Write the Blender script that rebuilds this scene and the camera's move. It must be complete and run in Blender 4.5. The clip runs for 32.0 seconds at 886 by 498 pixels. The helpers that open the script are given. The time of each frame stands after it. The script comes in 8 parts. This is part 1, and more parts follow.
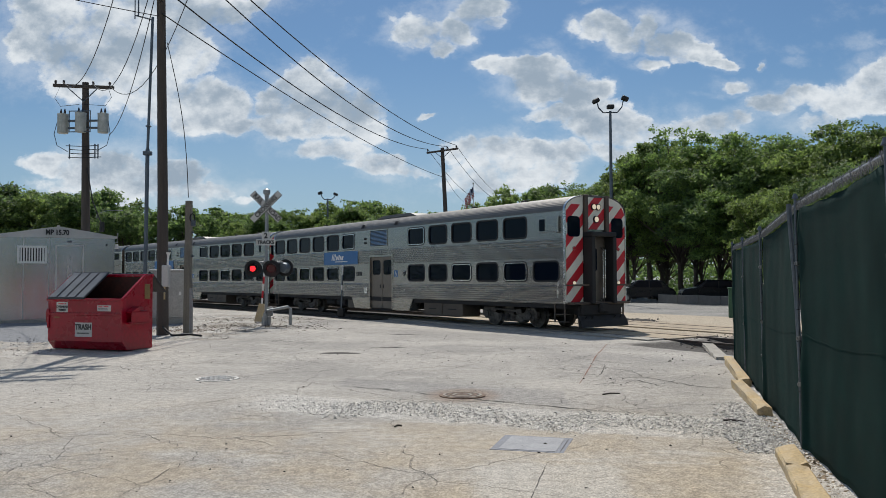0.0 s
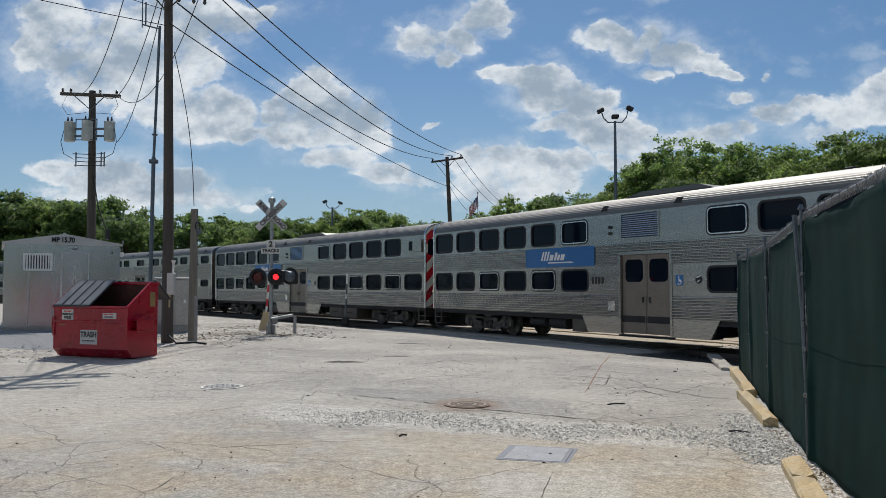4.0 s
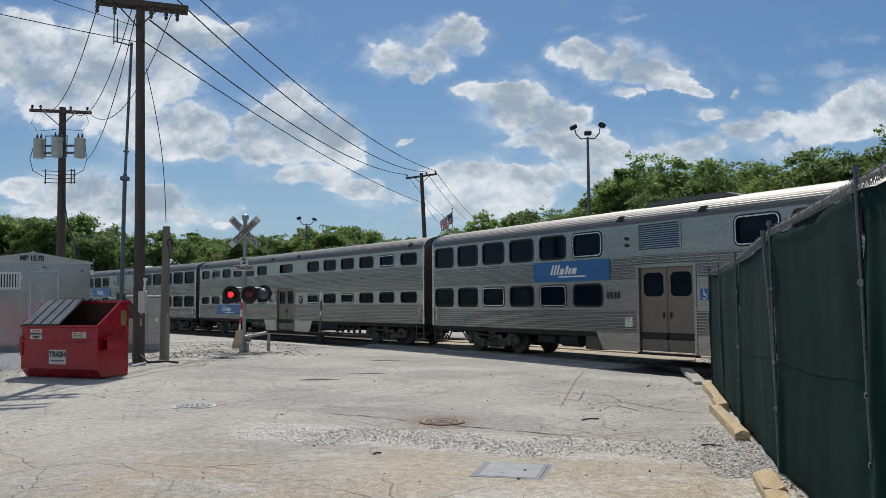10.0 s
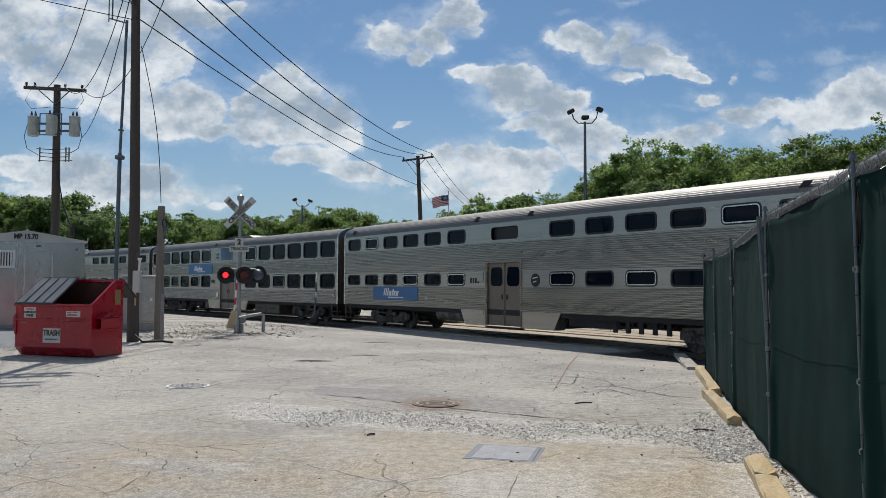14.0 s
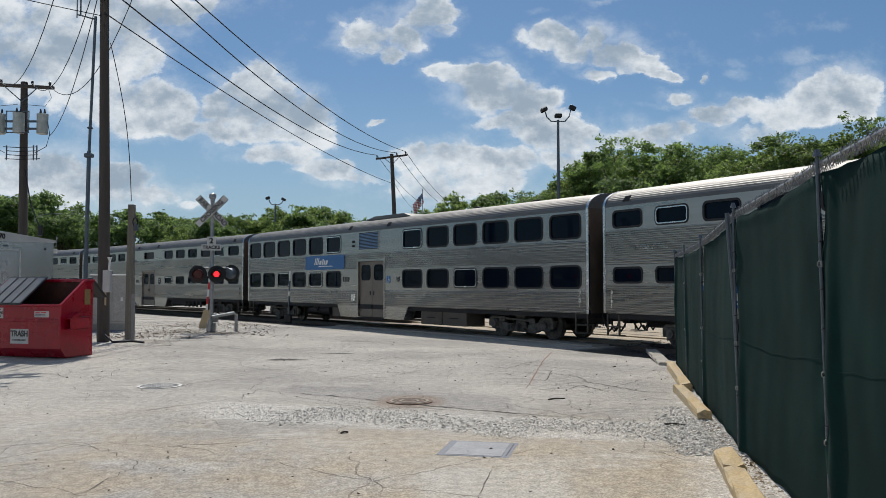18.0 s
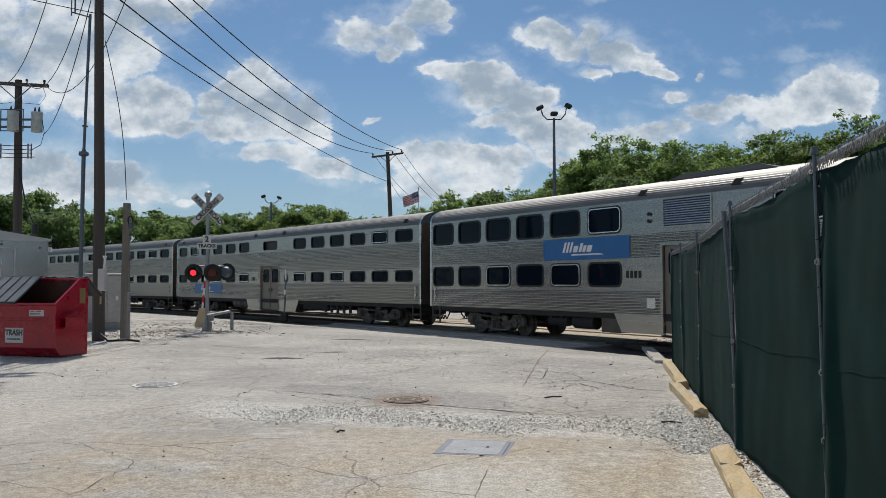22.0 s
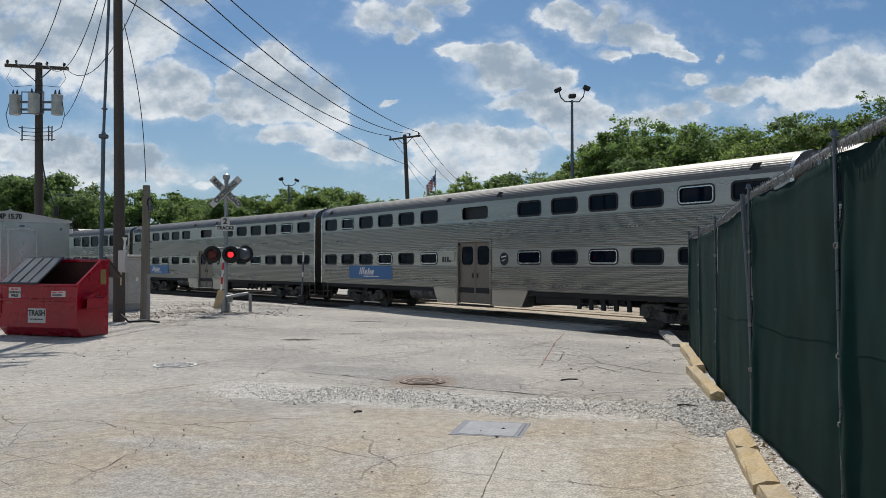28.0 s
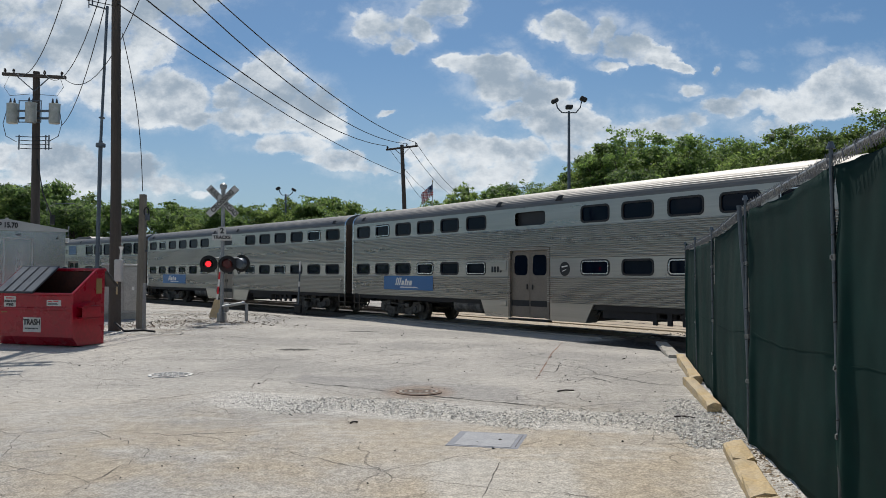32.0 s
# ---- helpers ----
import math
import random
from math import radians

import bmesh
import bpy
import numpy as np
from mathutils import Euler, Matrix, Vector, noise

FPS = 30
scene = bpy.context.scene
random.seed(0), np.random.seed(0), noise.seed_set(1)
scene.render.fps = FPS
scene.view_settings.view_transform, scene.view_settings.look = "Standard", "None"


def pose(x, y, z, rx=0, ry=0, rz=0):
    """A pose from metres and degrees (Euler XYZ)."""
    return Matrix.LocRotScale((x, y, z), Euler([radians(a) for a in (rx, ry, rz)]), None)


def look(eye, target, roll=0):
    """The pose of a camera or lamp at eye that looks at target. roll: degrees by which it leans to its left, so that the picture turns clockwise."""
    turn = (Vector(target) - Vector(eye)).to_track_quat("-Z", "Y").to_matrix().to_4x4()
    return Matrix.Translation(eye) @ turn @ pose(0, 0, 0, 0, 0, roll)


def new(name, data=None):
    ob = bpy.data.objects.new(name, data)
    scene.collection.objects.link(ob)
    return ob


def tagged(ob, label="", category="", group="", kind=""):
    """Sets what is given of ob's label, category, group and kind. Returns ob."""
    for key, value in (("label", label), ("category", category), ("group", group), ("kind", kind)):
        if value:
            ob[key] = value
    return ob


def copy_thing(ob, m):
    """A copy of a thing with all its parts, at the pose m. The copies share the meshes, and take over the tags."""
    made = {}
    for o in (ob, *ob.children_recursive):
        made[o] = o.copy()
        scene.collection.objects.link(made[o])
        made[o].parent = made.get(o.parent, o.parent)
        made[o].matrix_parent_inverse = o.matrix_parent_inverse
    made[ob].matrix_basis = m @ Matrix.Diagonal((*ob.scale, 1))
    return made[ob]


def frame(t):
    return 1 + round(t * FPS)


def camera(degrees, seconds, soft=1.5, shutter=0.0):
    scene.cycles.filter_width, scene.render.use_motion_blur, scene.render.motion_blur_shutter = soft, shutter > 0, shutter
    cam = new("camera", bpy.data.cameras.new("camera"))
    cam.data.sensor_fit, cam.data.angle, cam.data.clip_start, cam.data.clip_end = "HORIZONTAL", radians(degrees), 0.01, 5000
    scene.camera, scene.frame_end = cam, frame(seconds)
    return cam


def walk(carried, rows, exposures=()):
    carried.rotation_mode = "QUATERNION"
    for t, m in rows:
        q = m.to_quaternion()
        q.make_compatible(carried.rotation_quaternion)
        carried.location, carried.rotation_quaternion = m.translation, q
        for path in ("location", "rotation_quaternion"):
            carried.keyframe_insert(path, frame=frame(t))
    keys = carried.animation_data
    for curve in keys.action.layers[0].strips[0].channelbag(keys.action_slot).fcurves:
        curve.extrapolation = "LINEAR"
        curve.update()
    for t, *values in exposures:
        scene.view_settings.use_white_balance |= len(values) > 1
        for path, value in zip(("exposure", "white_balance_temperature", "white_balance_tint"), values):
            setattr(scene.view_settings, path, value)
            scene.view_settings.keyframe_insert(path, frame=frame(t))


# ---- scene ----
# camera: t, x, y, z, heading, tilt, lean
VIEW = (
    (0, -0.011, 0.023, 1.726, 2.24, 2.03, -0.23),
    (0.5, -0.011, 0.032, 1.727, 2.18, 2.06, -0.09),
    (1, -0.025, 0.011, 1.722, 2.06, 2.09, 0.12),
    (1.5, -0.028, 0.012, 1.724, 1.85, 2.07, 0.22),
    (2, -0.028, 0.029, 1.723, 1.70, 2.09, 0.19),
    (2.5, -0.030, 0.032, 1.723, 1.75, 2.12, 0.07),
    (3, -0.024, 0.021, 1.726, 2.02, 2.23, 0.04),
    (3.5, -0.026, 0.014, 1.729, 2.40, 2.42, 0.14),
    (5.5, -0.018, -0.011, 1.728, 2.75, 3.31, -0.22),
    (6, -0.008, -0.010, 1.735, 2.36, 3.38, -0.46),
    (6.5, -0.010, -0.001, 1.733, 1.95, 3.45, -0.51),
    (7, -0.013, 0.003, 1.732, 1.64, 3.48, -0.49),
    (7.5, -0.006, 0.016, 1.732, 1.44, 3.50, -0.45),
    (8, -0.012, 0.011, 1.724, 1.30, 3.54, -0.42),
    (8.5, -0.010, 0.004, 1.729, 1.21, 3.56, -0.49),
    (9, -0.007, 0.002, 1.732, 1.11, 3.60, -0.49),
    (9.5, -0.006, -0.000, 1.731, 0.95, 3.69, -0.45),
    (10, -0.013, -0.009, 1.738, 0.74, 3.80, -0.38),
    (10.5, -0.009, -0.005, 1.733, 0.55, 3.95, -0.33),
    (11, -0.005, -0.007, 1.730, 0.38, 4.04, -0.24),
    (11.5, 0.003, -0.008, 1.736, 0.23, 3.94, -0.20),
    (12, 0.003, -0.008, 1.729, 0.07, 3.62, -0.10),
    (12.5, 0.001, -0.004, 1.724, -0.04, 3.11, 0.04),
    (13, -0.000, 0.000, 1.720, -0.00, 2.73, 0.15),
    (13.5, -0.005, 0.001, 1.725, 0.20, 2.55, 0.21),
    (14, -0.011, 0.011, 1.732, 0.43, 2.60, 0.25),
    (14.5, -0.010, 0.001, 1.729, 0.50, 2.84, 0.31),
    (16.5, 0.007, 0.006, 1.726, -0.61, 3.30, -0.02),
    (17, 0.003, 0.006, 1.726, -0.91, 3.17, -0.07),
    (17.5, 0.006, 0.005, 1.724, -1.18, 2.90, -0.04),
    (18, 0.008, -0.005, 1.720, -1.39, 2.48, -0.06),
    (18.5, 0.006, -0.003, 1.716, -1.53, 2.02, -0.08),
    (19, 0.009, 0.009, 1.718, -1.61, 1.63, -0.12),
    (19.5, 0.007, 0.007, 1.713, -1.69, 1.43, -0.17),
    (20, 0.007, 0.005, 1.713, -1.77, 1.40, -0.17),
    (20.5, 0.006, 0.005, 1.712, -1.78, 1.51, -0.22),
    (21, 0.010, 0.020, 1.720, -1.74, 1.72, -0.22),
    (21.5, 0.002, 0.012, 1.715, -1.73, 2.05, -0.17),
    (22, 0.003, 0.017, 1.721, -1.68, 2.35, -0.14),
    (22.5, 0.001, 0.010, 1.716, -1.59, 2.68, -0.02),
    (23, 0.001, 0.006, 1.724, -1.42, 2.88, 0.06),
    (23.5, -0.000, -0.005, 1.726, -1.15, 3.02, 0.15),
    (24, 0.003, -0.002, 1.723, -0.89, 2.97, 0.20),
    (24.5, 0.001, 0.002, 1.721, -0.69, 2.65, 0.19),
    (25, -0.004, 0.003, 1.714, -0.59, 2.16, 0.20),
    (25.5, 0.007, 0.007, 1.712, -0.50, 1.69, 0.10),
    (27.5, 0.008, -0.002, 1.708, -0.44, 1.14, 0.04),
    (28, 0.005, -0.009, 1.716, -0.47, 1.13, 0.07),
    (28.5, 0.011, 0.005, 1.708, -0.48, 1.20, 0.09),
    (29, 0.005, -0.005, 1.712, -0.53, 1.29, 0.06),
    (29.5, 0.009, -0.009, 1.712, -0.53, 1.38, -0.03),
    (30, 0.010, 0.000, 1.712, -0.53, 1.49, -0.06),
    (30.5, 0.005, 0.008, 1.716, -0.57, 1.57, -0.09),
    (31, 0.003, 0.010, 1.712, -0.64, 1.68, -0.00),
    (31.5, 0.007, 0.004, 1.713, -0.74, 1.79, 0.14),
    (32, 0.003, -0.002, 1.719, -0.70, 1.85, 0.26),
)
cam = camera(57.73, 32.0, 0.6)


def view_pose(x, y, z, turn, tilt, lean):
    return pose(x, y, z, 0, 0, turn) @ pose(0, 0, 0, 90 + tilt) @ pose(0, 0, 0, 0, 0, lean)


# a thin cloud dims and cools the picture for a few seconds
walk(cam, [(t, view_pose(*v)) for t, *v in VIEW], [(0, 0, 6500, 10), (3.5, 0, 6500, 10), (5.3, -0.07, 6280, 10), (6.4, -0.07, 6280, 10), (8.5, 0, 6450, 10), (12, 0, 6450, 10), (17, 0, 6500, 10), (32, 0, 6500, 10)])

# ---- light ----
SUN_TURN, SUN_UP = -4.0, 54.0      # degrees to the right of +y, and above the horizon
scene.view_settings.exposure = 0.0
sun = new("sun", bpy.data.lights.new("sun", "SUN"))
sun.data.energy, sun.data.angle, sun.data.color = 3.8, radians(0.55), (1.0, 0.955, 0.88)
_a, _e = radians(SUN_TURN), radians(SUN_UP)
SUN_WAY = Vector((math.sin(_a) * math.cos(_e), math.cos(_a) * math.cos(_e), math.sin(_e)))
sun.matrix_world = look(SUN_WAY * 200, (0, 0, 0))

# ---- the line of the track ----
RAIL = -0.21
TX, TY, TH, BEND = 5.07, 27.413, radians(34.086), -0.00379
CX, CY, RAD = TX + math.cos(TH) / BEND, TY + math.sin(TH) / BEND, 1 / abs(BEND)


def on_track(s, off=0.0):
    """Place on the line of the near track; off is metres towards the far side."""
    a = TH + BEND * s
    x, y = TX + (math.cos(TH) - math.cos(a)) / BEND, TY - (math.sin(a) - math.sin(TH)) / BEND
    return x + off * math.cos(a), y + off * math.sin(a), a


def smooth(a, b, v):
    t = np.clip((v - a) / (b - a), 0, 1)
    return t * t * (3 - 2 * t)


def beyond(x, y):
    """Metres past the near track's middle, away from the camera's side."""
    return np.hypot(x - CX, y - CY) - RAD


def ground_z(x, y):
    d = beyond(x, y)
    yard = 0.15 * smooth(3, 8, -np.asarray(x, float)) * smooth(13.5, 20, np.asarray(y, float))
    side = np.where(d < 0, yard, RAIL)
    s = (np.arctan2(np.asarray(y, float) - CY, np.asarray(x, float) - CX) - TH) / BEND
    bed = 0.12 * (1 - smooth(2.0, 3.2, np.abs(d - 2.2) - 2.2)) * np.maximum(smooth(-13, -15, s), smooth(2.7, 3.9, s))
    return RAIL + (side - RAIL) * smooth(2.4, 8, np.abs(d)) - bed


def gz(x, y):
    return float(ground_z(x, y))


# ---- materials ----
def nodes_of(m):
    m.use_nodes = True
    n = m.node_tree.nodes
    return n, m.node_tree.links, n["Principled BSDF"]


def mat(name, base, rough=0.6, metal=0.0, vary=0.25, scale=3.0, fine=40.0, bump=0.15, tint=None, coat=0.0, island=0.0, rand=0.0, stretch=(1, 1, 1), spec=0.5):
    """A painted, metal, wood or stone surface: base colour broken up at two scales, with relief."""
    m = bpy.data.materials.new(name)
    n, k, b = nodes_of(m)
    tc = n.new("ShaderNodeTexCoord")
    mp = n.new("ShaderNodeMapping")
    mp.inputs["Scale"].default_value = stretch
    k.new(tc.outputs["Object"], mp.inputs["Vector"])
    big = n.new("ShaderNodeTexNoise")
    big.inputs["Scale"].default_value, big.inputs["Detail"].default_value, big.inputs["Roughness"].default_value = scale, 5, 0.65
    small = n.new("ShaderNodeTexNoise")
    small.inputs["Scale"].default_value, small.inputs["Detail"].default_value = fine, 3
    for q in (big, small):
        k.new(mp.outputs["Vector"], q.inputs["Vector"])
    r1 = n.new("ShaderNodeMapRange")
    r1.inputs["From Min"].default_value, r1.inputs["From Max"].default_value = 0.3, 0.7
    k.new(big.outputs["Fac"], r1.inputs["Value"])
    mix = n.new("ShaderNodeMix")
    mix.data_type = "RGBA"
    dark = tint or tuple(c * (1 - vary) for c in base)
    mix.inputs["A"].default_value, mix.inputs["B"].default_value = (*dark, 1), (*base, 1)
    k.new(r1.outputs["Result"], mix.inputs["Factor"])
    hs = n.new("ShaderNodeHueSaturation")
    k.new(mix.outputs["Result"], hs.inputs["Color"])
    va = n.new("ShaderNodeMapRange")
    va.inputs["From Min"].default_value, va.inputs["From Max"].default_value = 0.25, 0.75
    va.inputs["To Min"].default_value, va.inputs["To Max"].default_value = 1 - vary * 0.6, 1 + vary * 0.6
    k.new(small.outputs["Fac"], va.inputs["Value"])
    val = va.outputs["Result"]
    if island or rand:
        src = n.new("ShaderNodeNewGeometry" if island else "ShaderNodeObjectInfo").outputs["Random Per Island" if island else "Random"]
        sp = n.new("ShaderNodeMapRange")
        w = island or rand
        sp.inputs["To Min"].default_value, sp.inputs["To Max"].default_value = 1 - w, 1 + w
        k.new(src, sp.inputs["Value"])
        mu = n.new("ShaderNodeMath")
        mu.operation = "MULTIPLY"
        k.new(val, mu.inputs[0])
        k.new(sp.outputs["Result"], mu.inputs[1])
        val = mu.outputs[0]
    k.new(val, hs.inputs["Value"])
    k.new(hs.outputs["Color"], b.inputs["Base Color"])
    ro = n.new("ShaderNodeMapRange")
    ro.inputs["To Min"].default_value, ro.inputs["To Max"].default_value = max(0.02, rough - 0.12), min(1, rough + 0.12)
    k.new(big.outputs["Fac"], ro.inputs["Value"])
    k.new(ro.outputs["Result"], b.inputs["Roughness"])
    b.inputs["Metallic"].default_value = metal
    b.inputs["Coat Weight"].default_value = coat
    b.inputs["Specular IOR Level"].default_value = spec
    if bump:
        bp = n.new("ShaderNodeBump")
        bp.inputs["Strength"].default_value, bp.inputs["Distance"].default_value = bump, 0.02
        k.new(small.outputs["Fac"], bp.inputs["Height"])
        k.new(bp.outputs["Normal"], b.inputs["Normal"])
    return m


def glow(name, color, strength):
    m = bpy.data.materials.new(name)
    n, k, b = nodes_of(m)
    b.inputs["Base Color"].default_value = (*color, 1)
    b.inputs["Emission Color"].default_value = (*color, 1)
    b.inputs["Emission Strength"].default_value = strength
    return m


STEEL = mat("fluted stainless steel", (0.395, 0.382, 0.36), 0.25, 0.95, 0.13, 0.9, 5, 0.0, stretch=(0.10, 1, 2.5))
STEEL_OLD = mat("dull stainless steel", (0.46, 0.438, 0.40), 0.29, 0.92, 0.13, 0.8, 5, 0.0, stretch=(0.10, 1, 2.5))
ROOF = mat("weathered steel roof", (0.21, 0.205, 0.195), 0.56, 0.8, 0.3, 0.9, 14, 0.06, stretch=(0.12, 1.5, 1.5))
DOORSTEEL = mat("brown-tinged steel door", (0.23, 0.195, 0.16), 0.45, 0.45, 0.2, 1.5, 20, 0.05)
UNDER = mat("dirty black underframe", (0.035, 0.033, 0.032), 0.75, 0.1, 0.4, 3, 30, 0.3)
TRUCKM = mat("dusty cast steel truck", (0.21, 0.195, 0.17), 0.7, 0.3, 0.45, 4, 30, 0.3, tint=(0.028, 0.025, 0.022))
BOXM = mat("brown equipment box", (0.14, 0.115, 0.09), 0.6, 0.2, 0.3, 2, 25, 0.1)
ENDM = mat("grimy brown end wall", (0.13, 0.10, 0.08), 0.6, 0.3, 0.35, 2, 20, 0.1)
RUBBER = mat("black rubber", (0.018, 0.018, 0.019), 0.65, 0, 0.3, 6, 40, 0.1)
BLUE = mat("blue sign panel", (0.02, 0.135, 0.36), 0.35, 0, 0.12, 2, 30, 0.02)
CREAM = mat("cream stripe paint", (0.86, 0.82, 0.70), 0.45, 0, 0.08, 4, 40, 0.03)
WHITE = mat("white paint", (0.78, 0.77, 0.74), 0.45, 0, 0.08, 4, 40, 0.03)
REDSTRIPE = mat("red stripe paint", (0.62, 0.018, 0.03), 0.4, 0, 0.12, 3, 30, 0.03)
BLACK = mat("black paint", (0.012, 0.012, 0.013), 0.5, 0, 0.2, 5, 40, 0.05)
CHROME = mat("bright aluminium trim", (0.70, 0.70, 0.69), 0.25, 1.0, 0.1, 5, 40, 0.02)
LAMPLIT = glow("lit warm headlamp", (1.0, 0.82, 0.58), 0.4)
LENS = mat("clear lamp lens", (0.75, 0.72, 0.6), 0.1, 0.3, 0.1, 8, 60, 0.02)


def glass(name, tint, rough=0.03):
    m = bpy.data.materials.new(name)
    n, k, b = nodes_of(m)
    b.inputs["Base Color"].default_value = (*tint, 1)
    b.inputs["Roughness"].default_value = rough
    b.inputs["Transmission Weight"].default_value = 0.03
    b.inputs["IOR"].default_value = 1.45
    b.inputs["Specular IOR Level"].default_value = 0.11
    tc = n.new("ShaderNodeTexCoord")
    q = n.new("ShaderNodeTexNoise")
    q.inputs["Scale"].default_value = 0.8
    bp = n.new("ShaderNodeBump")
    bp.inputs["Strength"].default_value, bp.inputs["Distance"].default_value = 0.05, 0.02
    k.new(tc.outputs["Object"], q.inputs["Vector"])
    k.new(q.outputs["Fac"], bp.inputs["Height"])
    k.new(bp.outputs["Normal"], b.inputs["Normal"])
    return m


PANE = glass("tinted glass", (0.003, 0.007, 0.016))


# ---- mesh helpers ----
class Geo:
    """Collects plain faces for one mesh."""

    def __init__(self):
        self.v, self.f = [], []

    def add(self, verts, faces):
        o = len(self.v)
        self.v += [tuple(p) for p in verts]
        self.f += [tuple(i + o for i in q) for q in faces]
        return self

    def box(self, x0, x1, y0, y1, z0, z1, m=None, c=0.0):
        """A box; c chamfers its edges."""
        if c <= 0:
            p = [(x, y, z) for x in (x0, x1) for y in (y0, y1) for z in (z0, z1)]
            q = [(0, 1, 3, 2), (4, 6, 7, 5), (0, 4, 5, 1), (2, 3, 7, 6), (0, 2, 6, 4), (1, 5, 7, 3)]
        else:
            c = min(c, (x1 - x0) * 0.45, (y1 - y0) * 0.45, (z1 - z0) * 0.45)
            bm = bmesh.new()
            bmesh.ops.create_cube(bm, size=1)
            for w in bm.verts:
                w.co = ((x0 + x1) / 2 + w.co.x * (x1 - x0), (y0 + y1) / 2 + w.co.y * (y1 - y0), (z0 + z1) / 2 + w.co.z * (z1 - z0))
            bmesh.ops.bevel(bm, geom=list(bm.edges), offset=c, segments=1, affect="EDGES", profile=0.5)
            p = [w.co.copy() for w in bm.verts]
            bm.verts.index_update()
            q = [[w.index for w in g.verts] for g in bm.faces]
            bm.free()
        if m is not None:
            p = [m @ Vector(w) for w in p]
        return self.add(p, q)

    def tube(self, pts, r, n=8, caps=True):
        """A round bar through points; r one radius or one for each point."""
        pts = [Vector(p) for p in pts]
        rs = list(r) if isinstance(r, (list, tuple)) else [r] * len(pts)
        o = len(self.v)
        for i, p in enumerate(pts):
            d = (pts[min(i + 1, len(pts) - 1)] - pts[max(i - 1, 0)]).normalized()
            a = d.orthogonal().normalized() if abs(d.z) > 0.95 else d.cross(Vector((0, 0, 1))).normalized()
            b = d.cross(a)
            for j in range(n):
                w = 2 * math.pi * j / n
                self.v.append(tuple(p + rs[i] * (math.cos(w) * a + math.sin(w) * b)))
        for i in range(len(pts) - 1):
            for j in range(n):
                k = (j + 1) % n
                self.f.append((o + i * n + j, o + i * n + k, o + i * n + n + k, o + i * n + n + j))
        if caps:
            self.f.append(tuple(o + j for j in reversed(range(n))))
            self.f.append(tuple(o + (len(pts) - 1) * n + j for j in range(n)))
        return self

    def prism(self, poly, axis, a, b):
        """A polygon (two coordinates) drawn out along axis 0, 1 or 2 from a to b."""
        def put(u, w, h):
            p = [u, w]
            p.insert(axis, h)
            return tuple(p)
        n = len(poly)
        v = [put(u, w, a) for u, w in poly] + [put(u, w, b) for u, w in poly]
        f = [tuple(range(n)), tuple(range(2 * n - 1, n - 1, -1))]
        f += [(i, i + n, (i + 1) % n + n, (i + 1) % n) for i in range(n)]
        return self.add(v, f)

    def quad(self, *p):
        return self.add(p, [tuple(range(len(p)))])

    def mesh(self, name, material, smooth_=False, fix=True):
        me = bpy.data.meshes.new(name)
        me.from_pydata(self.v, [], self.f)
        if fix:
            bm = bmesh.new()
            bm.from_mesh(me)
            bmesh.ops.recalc_face_normals(bm, faces=bm.faces)
            bm.to_mesh(me)
            bm.free()
        me.materials.append(material)
        if smooth_:
            me.shade_smooth()
        return me


def part(name, geo, material, parent=None, label="", at=None, smooth_=False, fix=True):
    """One mesh object, under a thing or a part where one is given."""
    me = geo if isinstance(geo, bpy.types.Mesh) else geo.mesh(name, material, smooth_, fix)
    ob = new(name, me)
    if parent is not None:
        ob.parent = parent
    if at is not None:
        ob.matrix_basis = at
    if label:
        ob["label"] = label
    return ob


def thing(name, m, label, category, group="", kind=""):
    ob = new(name)
    ob.empty_display_size = 0.3
    ob.matrix_basis = m
    return tagged(ob, label, category, group, kind)


def rounded(x0, x1, z0, z1, r, k=4):
    """Corner points of a rounded rectangle, k+1 a corner, anticlockwise."""
    out = []
    for cx, cz, a in ((x1 - r, z0 + r, -90), (x1 - r, z1 - r, 0), (x0 + r, z1 - r, 90), (x0 + r, z0 + r, 180)):
        for i in range(k + 1):
            w = radians(a + 90 * i / k)
            out.append((cx + r * math.cos(w), cz + r * math.sin(w)))
    return out

# ---- sky with broken cloud ----
# clouds: middle across, middle up (both as slopes of the line of sight against +y), half width, half height, weight
CLOUD_HIGH_LEFT = (
    (-0.556, 0.349, 0.044, 0.030, 0.90),
    (-0.526, 0.309, 0.074, 0.044, 1.00),
    (-0.426, 0.316, 0.081, 0.052, 1.05),
    (-0.333, 0.344, 0.059, 0.024, 0.95),
    (-0.287, 0.351, 0.037, 0.013, 0.85),
    (-0.468, 0.258, 0.081, 0.031, 1.00),
    (-0.406, 0.237, 0.059, 0.037, 1.00),
    (-0.372, 0.284, 0.044, 0.031, 1.00),
    (-0.540, 0.269, 0.037, 0.018, 0.80),
    (-0.374, 0.212, 0.052, 0.018, 0.75),
)
CLOUD_TWIN = (
    (-0.331, 0.226, 0.046, 0.033, 1.00),
    (-0.352, 0.198, 0.044, 0.019, 0.90),
    (-0.306, 0.198, 0.033, 0.016, 0.85),
    (-0.253, 0.227, 0.028, 0.022, 0.90),
    (-0.207, 0.230, 0.044, 0.035, 1.05),
    (-0.167, 0.213, 0.044, 0.028, 1.00),
    (-0.206, 0.198, 0.066, 0.022, 1.00),
    (-0.132, 0.188, 0.030, 0.019, 0.90),
    (-0.170, 0.162, 0.048, 0.015, 0.97),
    (-0.120, 0.145, 0.044, 0.016, 0.97),
    (-0.074, 0.134, 0.033, 0.010, 0.82),
    (-0.224, 0.180, 0.044, 0.009, 0.60),
)
